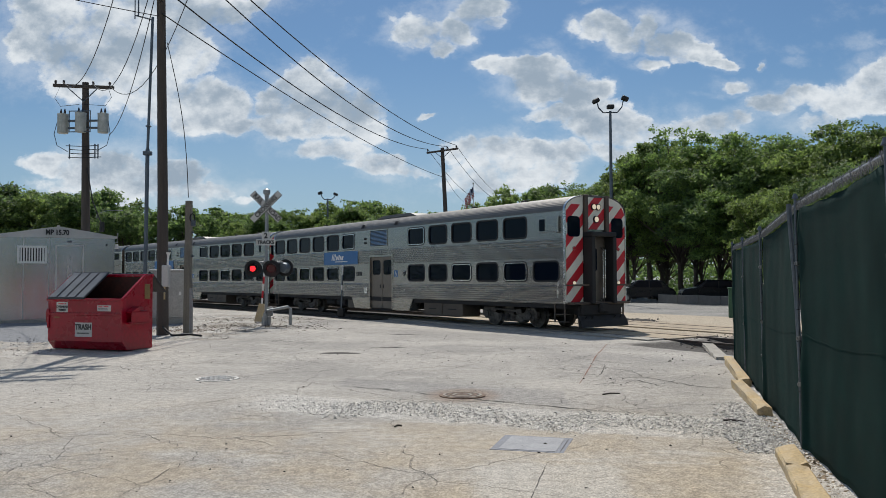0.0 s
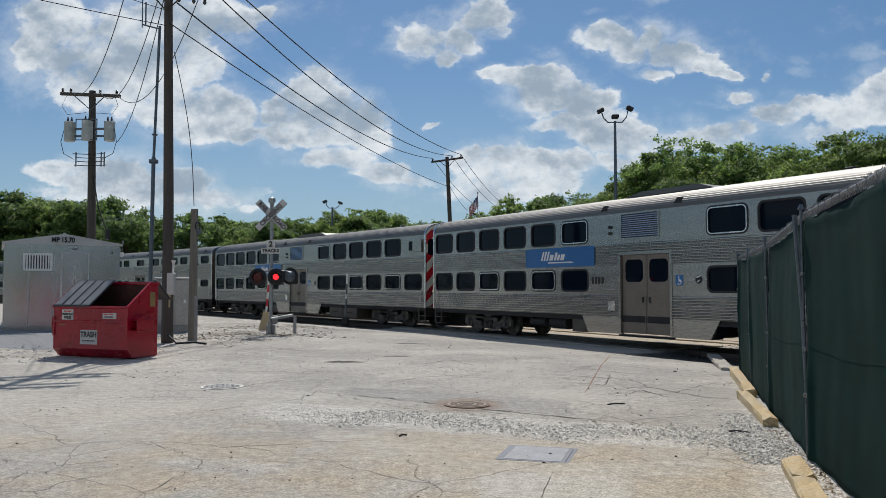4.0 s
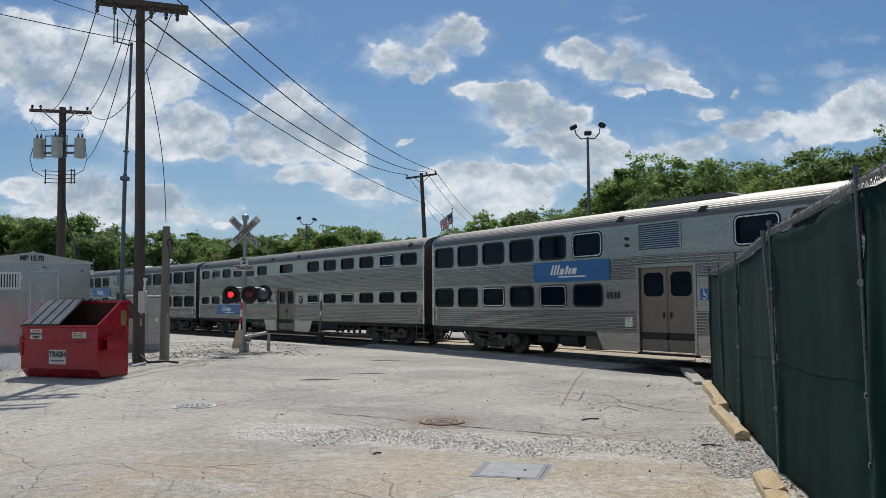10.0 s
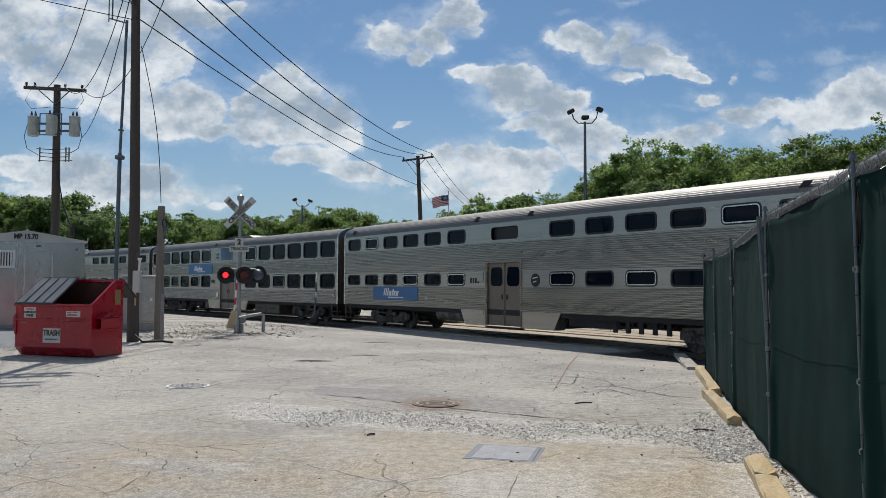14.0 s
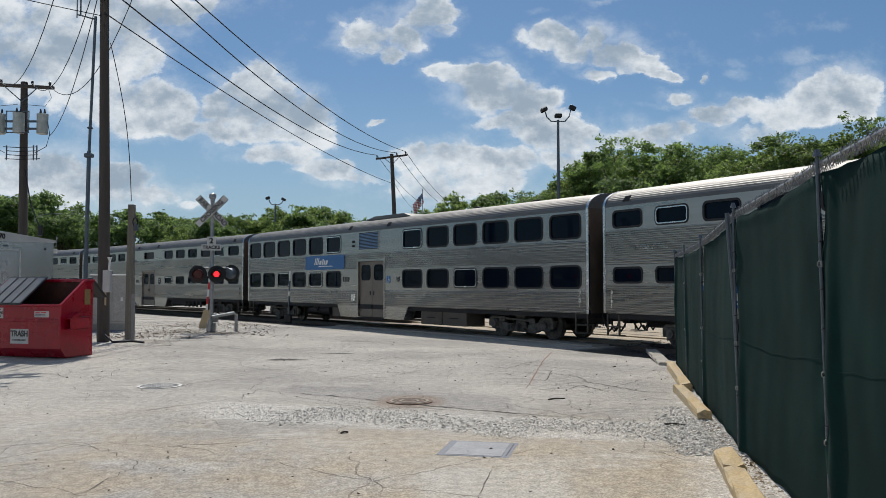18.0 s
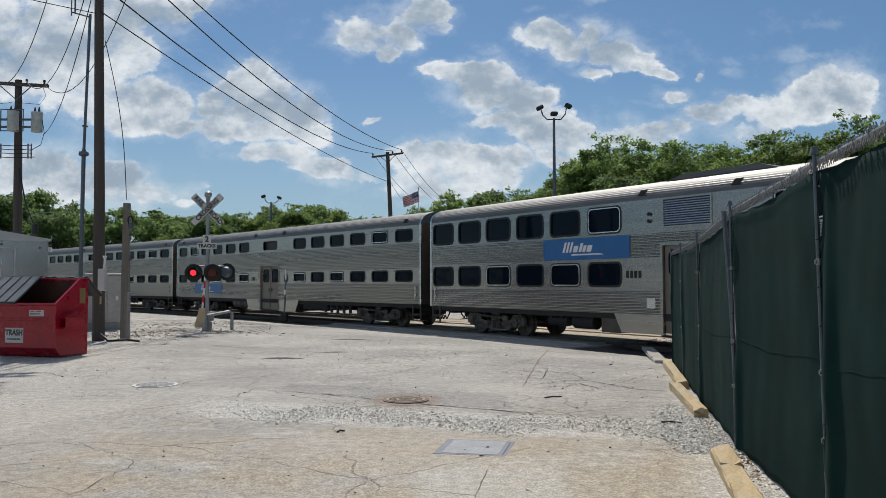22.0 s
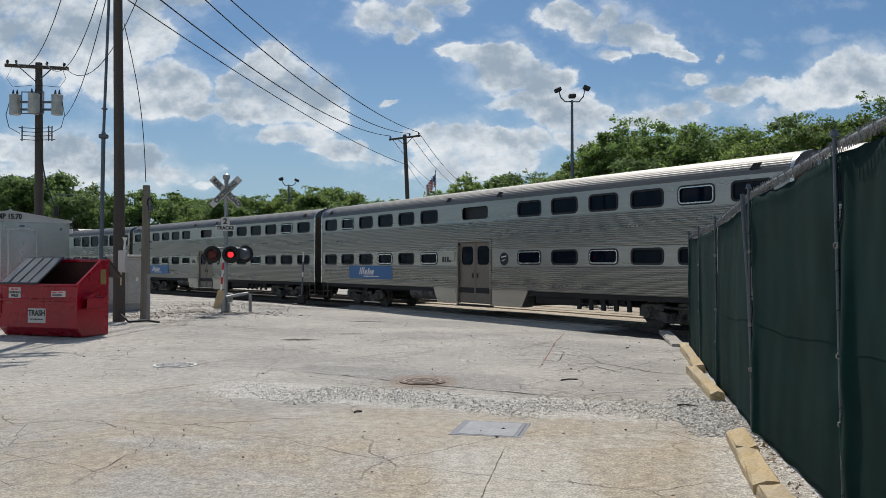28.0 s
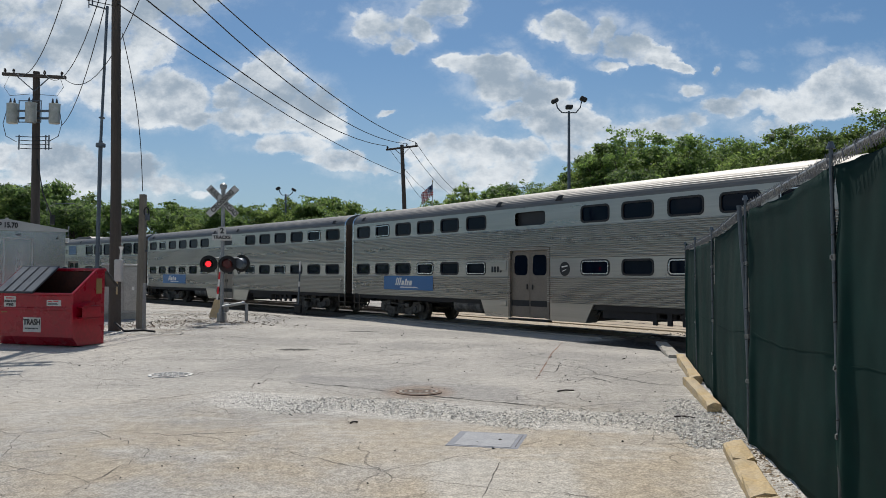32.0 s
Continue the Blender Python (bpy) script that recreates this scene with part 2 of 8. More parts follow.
CLOUD_LOW_LEFT = (
    (-0.547, 0.149, 0.037, 0.016, 0.90),
    (-0.497, 0.140, 0.044, 0.021, 0.95),
    (-0.443, 0.126, 0.048, 0.028, 1.00),
    (-0.383, 0.123, 0.041, 0.024, 0.95),
    (-0.336, 0.109, 0.041, 0.013, 0.85),
    (-0.290, 0.100, 0.030, 0.008, 0.75),
    (-0.521, 0.119, 0.066, 0.015, 0.75),
    (-0.277, 0.119, 0.010, 0.006, 0.50),
    (-0.404, 0.151, 0.037, 0.010, 0.60),
)
CLOUD_TOP = (
    (-0.104, 0.333, 0.018, 0.010, 0.70),
    (-0.069, 0.317, 0.035, 0.024, 1.00),
    (-0.041, 0.292, 0.019, 0.018, 0.85),
    (-0.019, 0.314, 0.022, 0.019, 0.85),
    (0.011, 0.342, 0.030, 0.016, 0.95),
    (0.030, 0.323, 0.018, 0.009, 0.75),
    (-0.008, 0.335, 0.026, 0.010, 0.70),
    (0.051, 0.325, 0.012, 0.010, 0.45),
    (0.074, 0.299, 0.016, 0.009, 0.55),
    (0.092, 0.290, 0.016, 0.007, 0.55),
    (0.144, 0.343, 0.018, 0.005, 0.45),
)
CLOUD_CHAIN = (
    (0.021, 0.268, 0.019, 0.013, 0.90),
    (0.063, 0.260, 0.046, 0.018, 1.00),
    (0.092, 0.242, 0.046, 0.025, 1.05),
    (0.131, 0.228, 0.033, 0.022, 0.95),
    (0.148, 0.242, 0.012, 0.008, 0.70),
    (0.074, 0.213, 0.030, 0.010, 0.60),
    (0.106, 0.201, 0.041, 0.012, 0.80),
    (0.166, 0.194, 0.048, 0.022, 0.95),
    (0.208, 0.185, 0.035, 0.018, 0.90),
    (0.251, 0.185, 0.033, 0.016, 0.85),
    (0.289, 0.182, 0.041, 0.018, 0.85),
    (0.187, 0.160, 0.044, 0.015, 0.75),
)
CLOUD_LOW_MID = (
    (-0.000, 0.154, 0.033, 0.019, 0.95),
    (0.039, 0.160, 0.041, 0.021, 1.00),
    (0.081, 0.156, 0.033, 0.019, 0.95),
    (0.120, 0.156, 0.033, 0.019, 0.85),
    (0.025, 0.128, 0.066, 0.021, 1.00),
    (0.095, 0.128, 0.052, 0.019, 0.90),
    (-0.028, 0.120, 0.030, 0.013, 0.75),
    (-0.067, 0.124, 0.030, 0.009, 0.50),
    (0.067, 0.114, 0.089, 0.012, 0.70),
)
CLOUD_CROWN = (
    (0.129, 0.312, 0.013, 0.013, 0.80),
    (0.166, 0.309, 0.032, 0.018, 1.00),
    (0.216, 0.312, 0.016, 0.018, 0.98),
    (0.193, 0.292, 0.030, 0.015, 0.95),
    (0.244, 0.289, 0.031, 0.018, 1.00),
    (0.276, 0.276, 0.030, 0.013, 0.95),
    (0.219, 0.260, 0.019, 0.010, 0.85),
    (0.302, 0.265, 0.018, 0.007, 0.80),
    (0.258, 0.269, 0.030, 0.009, 0.75),
)
CLOUD_RIGHT = (
    (0.369, 0.210, 0.031, 0.015, 0.95),
    (0.406, 0.223, 0.031, 0.016, 0.95),
    (0.448, 0.214, 0.038, 0.022, 1.00),
    (0.488, 0.243, 0.027, 0.019, 1.00),
    (0.527, 0.254, 0.031, 0.022, 1.00),
    (0.501, 0.222, 0.052, 0.021, 1.00),
    (0.547, 0.232, 0.037, 0.030, 1.00),
    (0.423, 0.186, 0.044, 0.013, 0.70),
    (0.321, 0.192, 0.030, 0.013, 0.75),
    (0.322, 0.237, 0.022, 0.010, 0.75),
    (0.307, 0.225, 0.028, 0.005, 0.50),
    (0.385, 0.243, 0.019, 0.006, 0.40),
)
CLOUD_WISPS = (
    (0.355, 0.265, 0.006, 0.006, 0.65),
    (0.405, 0.269, 0.016, 0.007, 0.60),
    (0.401, 0.283, 0.016, 0.005, 0.40),
    (0.472, 0.291, 0.024, 0.013, 0.62),
    (0.506, 0.291, 0.027, 0.006, 0.50),
    (0.525, 0.327, 0.027, 0.007, 0.45),
    (0.539, 0.336, 0.015, 0.004, 0.40),
    (0.511, 0.341, 0.010, 0.006, 0.35),
    (-0.059, 0.207, 0.016, 0.006, 0.80),
    (-0.138, 0.123, 0.030, 0.005, 0.35),
    (0.231, 0.359, 0.015, 0.004, 0.50),
)
CLOUDS = (CLOUD_HIGH_LEFT, CLOUD_TWIN, CLOUD_LOW_LEFT, CLOUD_TOP, CLOUD_CHAIN, CLOUD_LOW_MID, CLOUD_CROWN, CLOUD_RIGHT, CLOUD_WISPS)
world = bpy.data.worlds.new("sky")
scene.world = world
world.use_nodes = True
wn, wl = world.node_tree.nodes, world.node_tree.links


def wmath(op, a, b=None, c=None):
    q = wn.new("ShaderNodeMath")
    q.operation = op
    for i, v in enumerate((a, b, c)):
        if v is None:
            continue
        if isinstance(v, (int, float)):
            q.inputs[i].default_value = v
        else:
            wl.new(v, q.inputs[i])
    return q.outputs[0]


def wramp(v, a, b, lo=0.0, hi=1.0):
    q = wn.new("ShaderNodeMapRange")
    q.interpolation_type = "SMOOTHSTEP"
    for i, w in zip(("From Min", "From Max", "To Min", "To Max"), (a, b, lo, hi)):
        q.inputs[i].default_value = w
    wl.new(v, q.inputs["Value"])
    return q.outputs["Result"]


sky = wn.new("ShaderNodeTexSky")
sky.sky_type, sky.sun_disc, sky.sun_elevation, sky.sun_rotation = "NISHITA", False, radians(SUN_UP), radians(SUN_TURN)
sky.air_density, sky.dust_density, sky.ozone_density = 1.0, 0.6, 2.2
way = wn.new("ShaderNodeTexCoord").outputs["Generated"]
sep = wn.new("ShaderNodeSeparateXYZ")
wl.new(way, sep.inputs[0])
fore = wmath("MAXIMUM", wmath("ABSOLUTE", sep.outputs["Y"]), 0.08)
flat = wn.new("ShaderNodeCombineXYZ")
wl.new(wmath("DIVIDE", sep.outputs["X"], fore), flat.inputs[0])
wl.new(wmath("DIVIDE", sep.outputs["Z"], fore), flat.inputs[1])
wl.new(sep.outputs["Y"], flat.inputs[2])


def puff(scale, detail, rough, shift=(0, 0, 0)):
    mp = wn.new("ShaderNodeMapping")
    mp.inputs["Location"].default_value = shift
    mp.inputs["Scale"].default_value = (1.0, 1.35, 0.6)
    wl.new(flat.outputs[0], mp.inputs["Vector"])
    q = wn.new("ShaderNodeTexNoise")
    q.inputs["Scale"].default_value, q.inputs["Detail"].default_value, q.inputs["Roughness"].default_value = scale, detail, rough
    wl.new(mp.outputs["Vector"], q.inputs["Vector"])
    return q


warp = puff(11.0, 7, 0.62)
wv = wn.new("ShaderNodeVectorMath")
wv.operation = "MULTIPLY_ADD"
wl.new(warp.outputs["Color"], wv.inputs[0])
wv.inputs[1].default_value = (0.075, 0.055, 0)
wv.inputs[2].default_value = (-0.0375, -0.0275, 0)
bent = wn.new("ShaderNodeVectorMath")
wl.new(flat.outputs[0], bent.inputs[0])
wl.new(wv.outputs[0], bent.inputs[1])
veil, spot = None, bent.outputs[0]
for bank in CLOUDS:
    if veil is not None:
        # each bank waits for the one before, which keeps the shader small
        q = wn.new("ShaderNodeVectorMath")
        q.operation = "MULTIPLY_ADD"
        wl.new(veil, q.inputs[0])
        q.inputs[1].default_value = (1e-7, 1e-7, 0)
        wl.new(bent.outputs[0], q.inputs[2])
        spot = q.outputs[0]
    for cx, cz, rx, rz, w in bank:
        mp = wn.new("ShaderNodeMapping")
        mp.inputs["Location"].default_value = (-cx / rx, -cz / rz, 0)
        mp.inputs["Scale"].default_value = (1 / rx, 1 / rz, 0)
        wl.new(spot, mp.inputs["Vector"])
        ln = wn.new("ShaderNodeVectorMath")
        ln.operation = "LENGTH"
        wl.new(mp.outputs["Vector"], ln.inputs[0])
        b = wramp(ln.outputs["Value"], 2.3, 0.1, 0.0, w)
        veil = b if veil is None else wmath("SMOOTH_MAX", veil, b, 0.08)
cover = wramp(veil, 0.16, 0.84)
# behind the camera and overhead the same sort of broken cloud goes on
rest = puff(2.2, 4, 0.5, (3.1, 1.7, 0.4))
outside = wmath("MAXIMUM", wramp(sep.outputs["Y"], 0.3, 0.05), wramp(sep.outputs["Z"], 0.42, 0.55))
cover = wmath("MAXIMUM", cover, wmath("MULTIPLY", outside, wramp(rest.outputs["Fac"], 0.42, 0.62, 0, 0.9)))
lump = puff(13.0, 13, 0.62)


def knobs(scale):
    """Round cauliflower heads: high in the middle of each cell."""
    q = wn.new("ShaderNodeTexVoronoi")
    q.feature = "SMOOTH_F1"
    q.inputs["Scale"].default_value, q.inputs["Detail"].default_value, q.inputs["Smoothness"].default_value = scale, 1.0, 0.35
    wl.new(bent.outputs[0], q.inputs["Vector"])
    return wmath("SUBTRACT", 0.44, q.outputs["Distance"])


fine_puff = wmath("SUBTRACT", puff(46.0, 10, 0.70, (1.0, 2.0, 0.0)).outputs["Fac"], 0.5)
dens = wmath("ADD", cover, wmath("MULTIPLY", wmath("SUBTRACT", lump.outputs["Fac"], 0.5), 1.15))
dens = wmath("ADD", dens, wmath("MULTIPLY", knobs(22.0), 0.30))
dens = wmath("ADD", dens, wmath("MULTIPLY", knobs(52.0), 0.24))
dens = wmath("ADD", dens, wmath("MULTIPLY", fine_puff, 0.55))
solid = wramp(dens, 0.30, 0.82)
# thin torn veil round the heads
thin = wmath("ADD", veil, wmath("MULTIPLY", wmath("SUBTRACT", puff(8.0, 12, 0.68, (5.0, 0.3, 1.0)).outputs["Fac"], 0.5), 2.4))
thin = wmath("MULTIPLY", wramp(thin, 0.10, 1.20), 0.52)
mask = wmath("MAXIMUM", solid, thin)
# thick parts and undersides are grey, tops and thin parts bright
soft_here, soft_up = puff(9.0, 7, 0.6), puff(9.0, 7, 0.6, (0.0, 0.05, 0.0))
relief = wmath("SUBTRACT", soft_up.outputs["Fac"], soft_here.outputs["Fac"])
head_here, head_up = puff(38.0, 8, 0.62), puff(38.0, 8, 0.62, (0.0, 0.013, 0.0))
heads = wmath("SUBTRACT", head_up.outputs["Fac"], head_here.outputs["Fac"])
thick = wmath("ADD", wmath("MULTIPLY", cover, 0.80), wmath("MULTIPLY", dens, 0.25))
core = wramp(wmath("ADD", wmath("ADD", thick, wmath("MULTIPLY", relief, 1.9)), wmath("MULTIPLY", heads, 0.5)), 0.55, 1.36)
tone = wn.new("ShaderNodeMix")
tone.data_type = "RGBA"
wl.new(core, tone.inputs["Factor"])
tone.inputs["A"].default_value, tone.inputs["B"].default_value = (8.7, 9.2, 9.6, 1), (3.6, 4.5, 5.5, 1)
haze = wn.new("ShaderNodeMix")
haze.data_type = "RGBA"
wl.new(wramp(wmath("DIVIDE", sep.outputs["Z"], fore), 0.30, 0.0, 0.0, 0.55), haze.inputs["Factor"])
tint = wn.new("ShaderNodeMix")
tint.data_type, tint.blend_type = "RGBA", "MULTIPLY"
tint.inputs["Factor"].default_value = 1.0
wl.new(sky.outputs["Color"], tint.inputs["A"])
tint.inputs["B"].default_value = (0.515, 0.685, 0.80, 1)
wl.new(tint.outputs["Result"], haze.inputs["A"])
haze.inputs["B"].default_value = (4.3, 5.6, 6.9, 1)
mixed = wn.new("ShaderNodeMix")
mixed.data_type = "RGBA"
wl.new(mask, mixed.inputs["Factor"])
wl.new(haze.outputs["Result"], mixed.inputs["A"])
wl.new(tone.outputs["Result"], mixed.inputs["B"])
wl.new(mixed.outputs["Result"], wn["Background"].inputs["Color"])
wn["Background"].inputs["Strength"].default_value = 0.088

# ---- ground ----
def axis(lo, hi, near, far, mid0, mid1):
    """Grid lines, close together between mid0 and mid1 and wider outside."""
    out, v = [], mid0
    while v < mid1:
        out.append(v)
        v += near
    step = near
    while v < hi:
        out.append(v)
        step = min(far, step * 1.35)
        v += step
    out.append(hi)
    v, step = mid0, near
    while v > lo:
        step = min(far, step * 1.35)
        v -= step
        out.insert(0, max(v, lo))
    return np.array(out)


class Sock:
    """A value in a material, with plain arithmetic."""

    def __init__(self, tree, out):
        self.t, self.o = tree, out

    def op(self, name, *args):
        q = self.t.nodes.new("ShaderNodeMath")
        q.operation = name
        for i, v in enumerate((self, *args)):
            if isinstance(v, Sock):
                self.t.links.new(v.o, q.inputs[i])
            else:
                q.inputs[i].default_value = v
        return Sock(self.t, q.outputs[0])

    def __add__(self, b):
        return self.op("ADD", b)

    def __sub__(self, b):
        return self.op("SUBTRACT", b)

    def __mul__(self, b):
        return self.op("MULTIPLY", b)

    def step(self, a, b, lo=0.0, hi=1.0):
        q = self.t.nodes.new("ShaderNodeMapRange")
        q.interpolation_type = "SMOOTHSTEP"
        for i, w in zip(("From Min", "From Max", "To Min", "To Max"), (a, b, lo, hi)):
            q.inputs[i].default_value = w
        self.t.links.new(self.o, q.inputs["Value"])
        return Sock(self.t, q.outputs["Result"])

    def inv(self):
        return self.op("MULTIPLY_ADD", -1.0, 1.0)


def paving():
    m = bpy.data.materials.new("worn street surface")
    n, k, b = nodes_of(m)
    t = m.node_tree
    co = n.new("ShaderNodeTexCoord").outputs["Object"]
    sp = n.new("ShaderNodeSeparateXYZ")
    k.new(co, sp.inputs[0])
    x, y = Sock(t, sp.outputs["X"]), Sock(t, sp.outputs["Y"])

    def noise_(scale, detail=4, rough=0.6, stretch=(1, 1, 1), shift=(0, 0, 0), color=False):
        mp = n.new("ShaderNodeMapping")
        mp.inputs["Scale"].default_value, mp.inputs["Location"].default_value = stretch, shift
        k.new(co, mp.inputs["Vector"])
        q = n.new("ShaderNodeTexNoise")
        q.inputs["Scale"].default_value, q.inputs["Detail"].default_value, q.inputs["Roughness"].default_value = scale, detail, rough
        k.new(mp.outputs["Vector"], q.inputs["Vector"])
        return Sock(t, q.outputs["Fac"])

    n_big, n_mid, n_fine, n_grit = noise_(0.22, 5, 0.6), noise_(1.1, 5, 0.62, (1, 1, 1), (7, 3, 0)), noise_(9, 6, 0.7), noise_(55, 4, 0.75)
    n_streak = noise_(0.9, 6, 0.7, (1.0, 0.28, 1), (2, 9, 0))
    n_edge = noise_(2.4, 5, 0.7, (1, 1, 1), (4, 4, 0))
    wob = (n_edge - 0.5) * 1.6

    def mixc(fac, a, c):
        q = n.new("ShaderNodeMix")
        q.data_type = "RGBA"
        k.new(fac.o, q.inputs["Factor"])
        for v, nm in ((a, "A"), (c, "B")):
            if isinstance(v, tuple):
                q.inputs[nm].default_value = (*v, 1)
            else:
                k.new(v, q.inputs[nm])
        return q.outputs["Result"]

    # old asphalt gone pale, with a warmer concrete slab near the fence side
    col = mixc(n_big.step(0.36, 0.64), (0.315, 0.298, 0.272), (0.430, 0.402, 0.360))
    warm = (x + wob).step(-2.2, 1.0) * (y + wob).step(10.6, 8.8)
    col = mixc(warm * 0.75, col, (0.42, 0.37, 0.30))
    col = mixc(n_mid.step(0.55, 0.72) * 0.45, col, (0.47, 0.445, 0.40))
    # tan dust and yellow stains
    stain = noise_(0.8, 5, 0.62, (1, 1, 1), (1.3, 8.2, 0)).step(0.36, 0.64) * (y + wob).step(13, 7)
    col = mixc(stain * 0.58, col, (0.40, 0.325, 0.225))
    scuff = noise_(1.0, 7, 0.68, (0.38, 1.25, 1), (6.1, 2.7, 0)).step(0.56, 0.70) * (y + wob).step(24, 20)
    col = mixc(scuff * 0.55, col, (0.53, 0.50, 0.45))
    # dark damp looking patches and wheel streaks
    col = mixc(n_streak.step(0.56, 0.75) * 0.35, col, (0.20, 0.192, 0.18))
    # pale new concrete near the joint
    pale = (x + wob * 0.35).step(-0.15, 0.1) * (x + wob * 0.35).step(1.35, 1.1) * (y + wob * 0.3).step(7.75, 7.4)
    col = mixc(pale * 0.55, col, (0.50, 0.48, 0.44))
    # asphalt patch round the drain, newer and darker strips
    patch = (x + wob * 0.2).step(-2.3, -2.15) * (x + wob * 0.2).step(1.35, 1.25) * (y - x * -0.55 + wob * 0.12).step(11.55, 11.65) * (y - x * -0.42 + wob * 0.12).step(13.0, 12.85)
    col = mixc(patch * 0.5, col, (0.255, 0.245, 0.235))
    rust = ((x + 0.2).op("POWER", 2.0) + (y - 11.95).op("POWER", 2.0) * 0.6 + wob * 0.12).step(0.42, 0.1)
    col = mixc(rust * 0.55, col, (0.23, 0.15, 0.10))
    # loose gravel: band over the street, strip by the fence, the yard
    band_mid = (y - 10.2 + x * 0.33 + wob * 0.45).op("ABSOLUTE")
    band = band_mid.step(0.85, 0.55) * (x + wob * 0.5).step(-3.5, -2.6)
    strip = (x * 1.0 - y * 0.285 + wob * 0.7).step(0.1, 0.8) * y.step(3, 4) * (y + wob).step(13.5, 12.0)
    yard = (x + (y * -1.0 + 21.0).op("MAXIMUM", 0.0) * 0.75 + 6.3 + wob * 0.9).step(0.5, -0.5) * (y + wob).step(15.2, 16.6) * y.step(60, 52)
    loose = band.op("MAXIMUM", strip).op("MAXIMUM", yard)
    vor = n.new("ShaderNodeTexVoronoi")
    vor.inputs["Scale"].default_value = 38
    k.new(co, vor.inputs["Vector"])
    cell = n.new("ShaderNodeSeparateColor")
    k.new(vor.outputs["Color"], cell.inputs[0])
    stonec = mixc(Sock(t, cell.outputs[0]), (0.40, 0.38, 0.345), (0.68, 0.65, 0.60))
    col = mixc(loose * n_mid.step(0.25, 0.5, 0.6, 1.0) * 0.75, col, stonec)
    dirt = yard * noise_(0.7, 6, 0.68, (1, 1, 1), (3.3, 1.2, 0)).step(0.40, 0.62)
    col = mixc(dirt * 0.75, col, (0.25, 0.215, 0.17))
    dusty = yard * n_edge.step(0.45, 0.6)
    col = mixc(dusty * 0.35, col, (0.40, 0.37, 0.32))
    # track bed and the lot beyond
    dx, dy = x - CX, y - CY
    d = (dx * dx + dy * dy).op("SQRT") - RAD
    a = dy.op("ARCTAN2", dx)
    s = (a - TH) * (1 / BEND)
    cross = (s + wob * 0.5).step(-14.6, -13.6) * (s + wob * 0.5).step(3.2, 2.5)
    bed = (d + wob * 0.5).step(-3.3, -2.6) * (d + wob * 0.5).step(7.4, 6.6) * cross.inv()
    col = mixc(bed * 0.9, col, mixc(Sock(t, cell.outputs[1]), (0.02, 0.018, 0.017), (0.085, 0.078, 0.072)))
    tan = (d + wob * 0.2).step(1.4, 1.7) * (d + wob * 0.3).step(12.5, 12.0) * cross
    col = mixc(tan * 0.8, col, (0.44, 0.37, 0.275))
    lot = (d + wob * 0.6).step(11.8, 12.6)
    col = mixc(lot * 0.85, col, mixc(n_big.step(0.3, 0.7), (0.20, 0.198, 0.19), (0.29, 0.285, 0.27)))
    # potholes and oily spots
    for px, py, rx, ry in ((-3.2, 18.55, 0.30, 0.13), (-2.85, 18.4, 0.26, 0.09), (-2.1, 19.95, 0.30, 0.07), (-2.05, 24.5, 0.5, 0.1)):
        h = (((x - px) * (1 / rx)).op("POWER", 2.0) + ((y - py) * (1 / ry)).op("POWER", 2.0) + wob * 2.4).step(1.3, 0.5)
        col = mixc(h * 0.85, col, (0.10, 0.092, 0.082))
    # cracks
    cr = None
    for sc, wd, lo, sh in ((0.42, 0.005, 0.47, 0), (1.35, 0.004, 0.52, 11)):
        mp = n.new("ShaderNodeMapping")
        mp.inputs["Location"].default_value = (sh, sh * 2, 0)
        k.new(co, mp.inputs["Vector"])
        wv = n.new("ShaderNodeTexNoise")
        wv.inputs["Scale"].default_value, wv.inputs["Detail"].default_value = 1.8, 6
        k.new(mp.outputs["Vector"], wv.inputs["Vector"])
        ad = n.new("ShaderNodeVectorMath")
        ad.operation = "MULTIPLY_ADD"
        k.new(wv.outputs["Color"], ad.inputs[0])
        ad.inputs[1].default_value = (0.45, 0.45, 0)
        k.new(mp.outputs["Vector"], ad.inputs[2])
        vo = n.new("ShaderNodeTexVoronoi")
        vo.feature = "DISTANCE_TO_EDGE"
        vo.inputs["Scale"].default_value = sc
        k.new(ad.outputs[0], vo.inputs["Vector"])
        c = Sock(t, vo.outputs["Distance"]).step(wd * sc * 1.6, wd * sc * 0.4) * noise_(0.35, 3, 0.5, (1, 1, 1), (sh + 3, 5, 0)).step(lo, lo + 0.08)
        cr = c if cr is None else cr.op("MAXIMUM", c)
    cr = cr * loose.inv() * bed.inv()
    col = mixc(cr * 0.42, col, (0.12, 0.11, 0.10))
    # grit
    hs = n.new("ShaderNodeHueSaturation")
    k.new(col, hs.inputs["Color"])
    k.new((n_grit.step(0.34, 0.66, 0.62, 1.38) * n_fine.step(0.32, 0.68, 0.80, 1.16)).o, hs.inputs["Value"])
    speck = noise_(34, 2, 0.5, (1, 1, 1), (5, 1, 0)).step(0.735, 0.77)
    fin = mixc(speck * 0.7, hs.outputs["Color"], (0.09, 0.082, 0.075))
    k.new(fin, b.inputs["Base Color"])
    b.inputs["Roughness"].default_value = 0.92
    b.inputs["Specular IOR Level"].default_value = 0.25
    rel = n_grit * 0.25 + n_fine * 0.5 + n_mid * 0.5 - cr * 1.2 + loose * Sock(t, vor.outputs["Distance"]) * 0.7
    bp = n.new("ShaderNodeBump")
    bp.inputs["Strength"].default_value, bp.inputs["Distance"].default_value = 0.75, 0.03
    k.new(rel.o, bp.inputs["Height"])
    k.new(bp.outputs["Normal"], b.inputs["Normal"])
    return m


PAVING = paving()


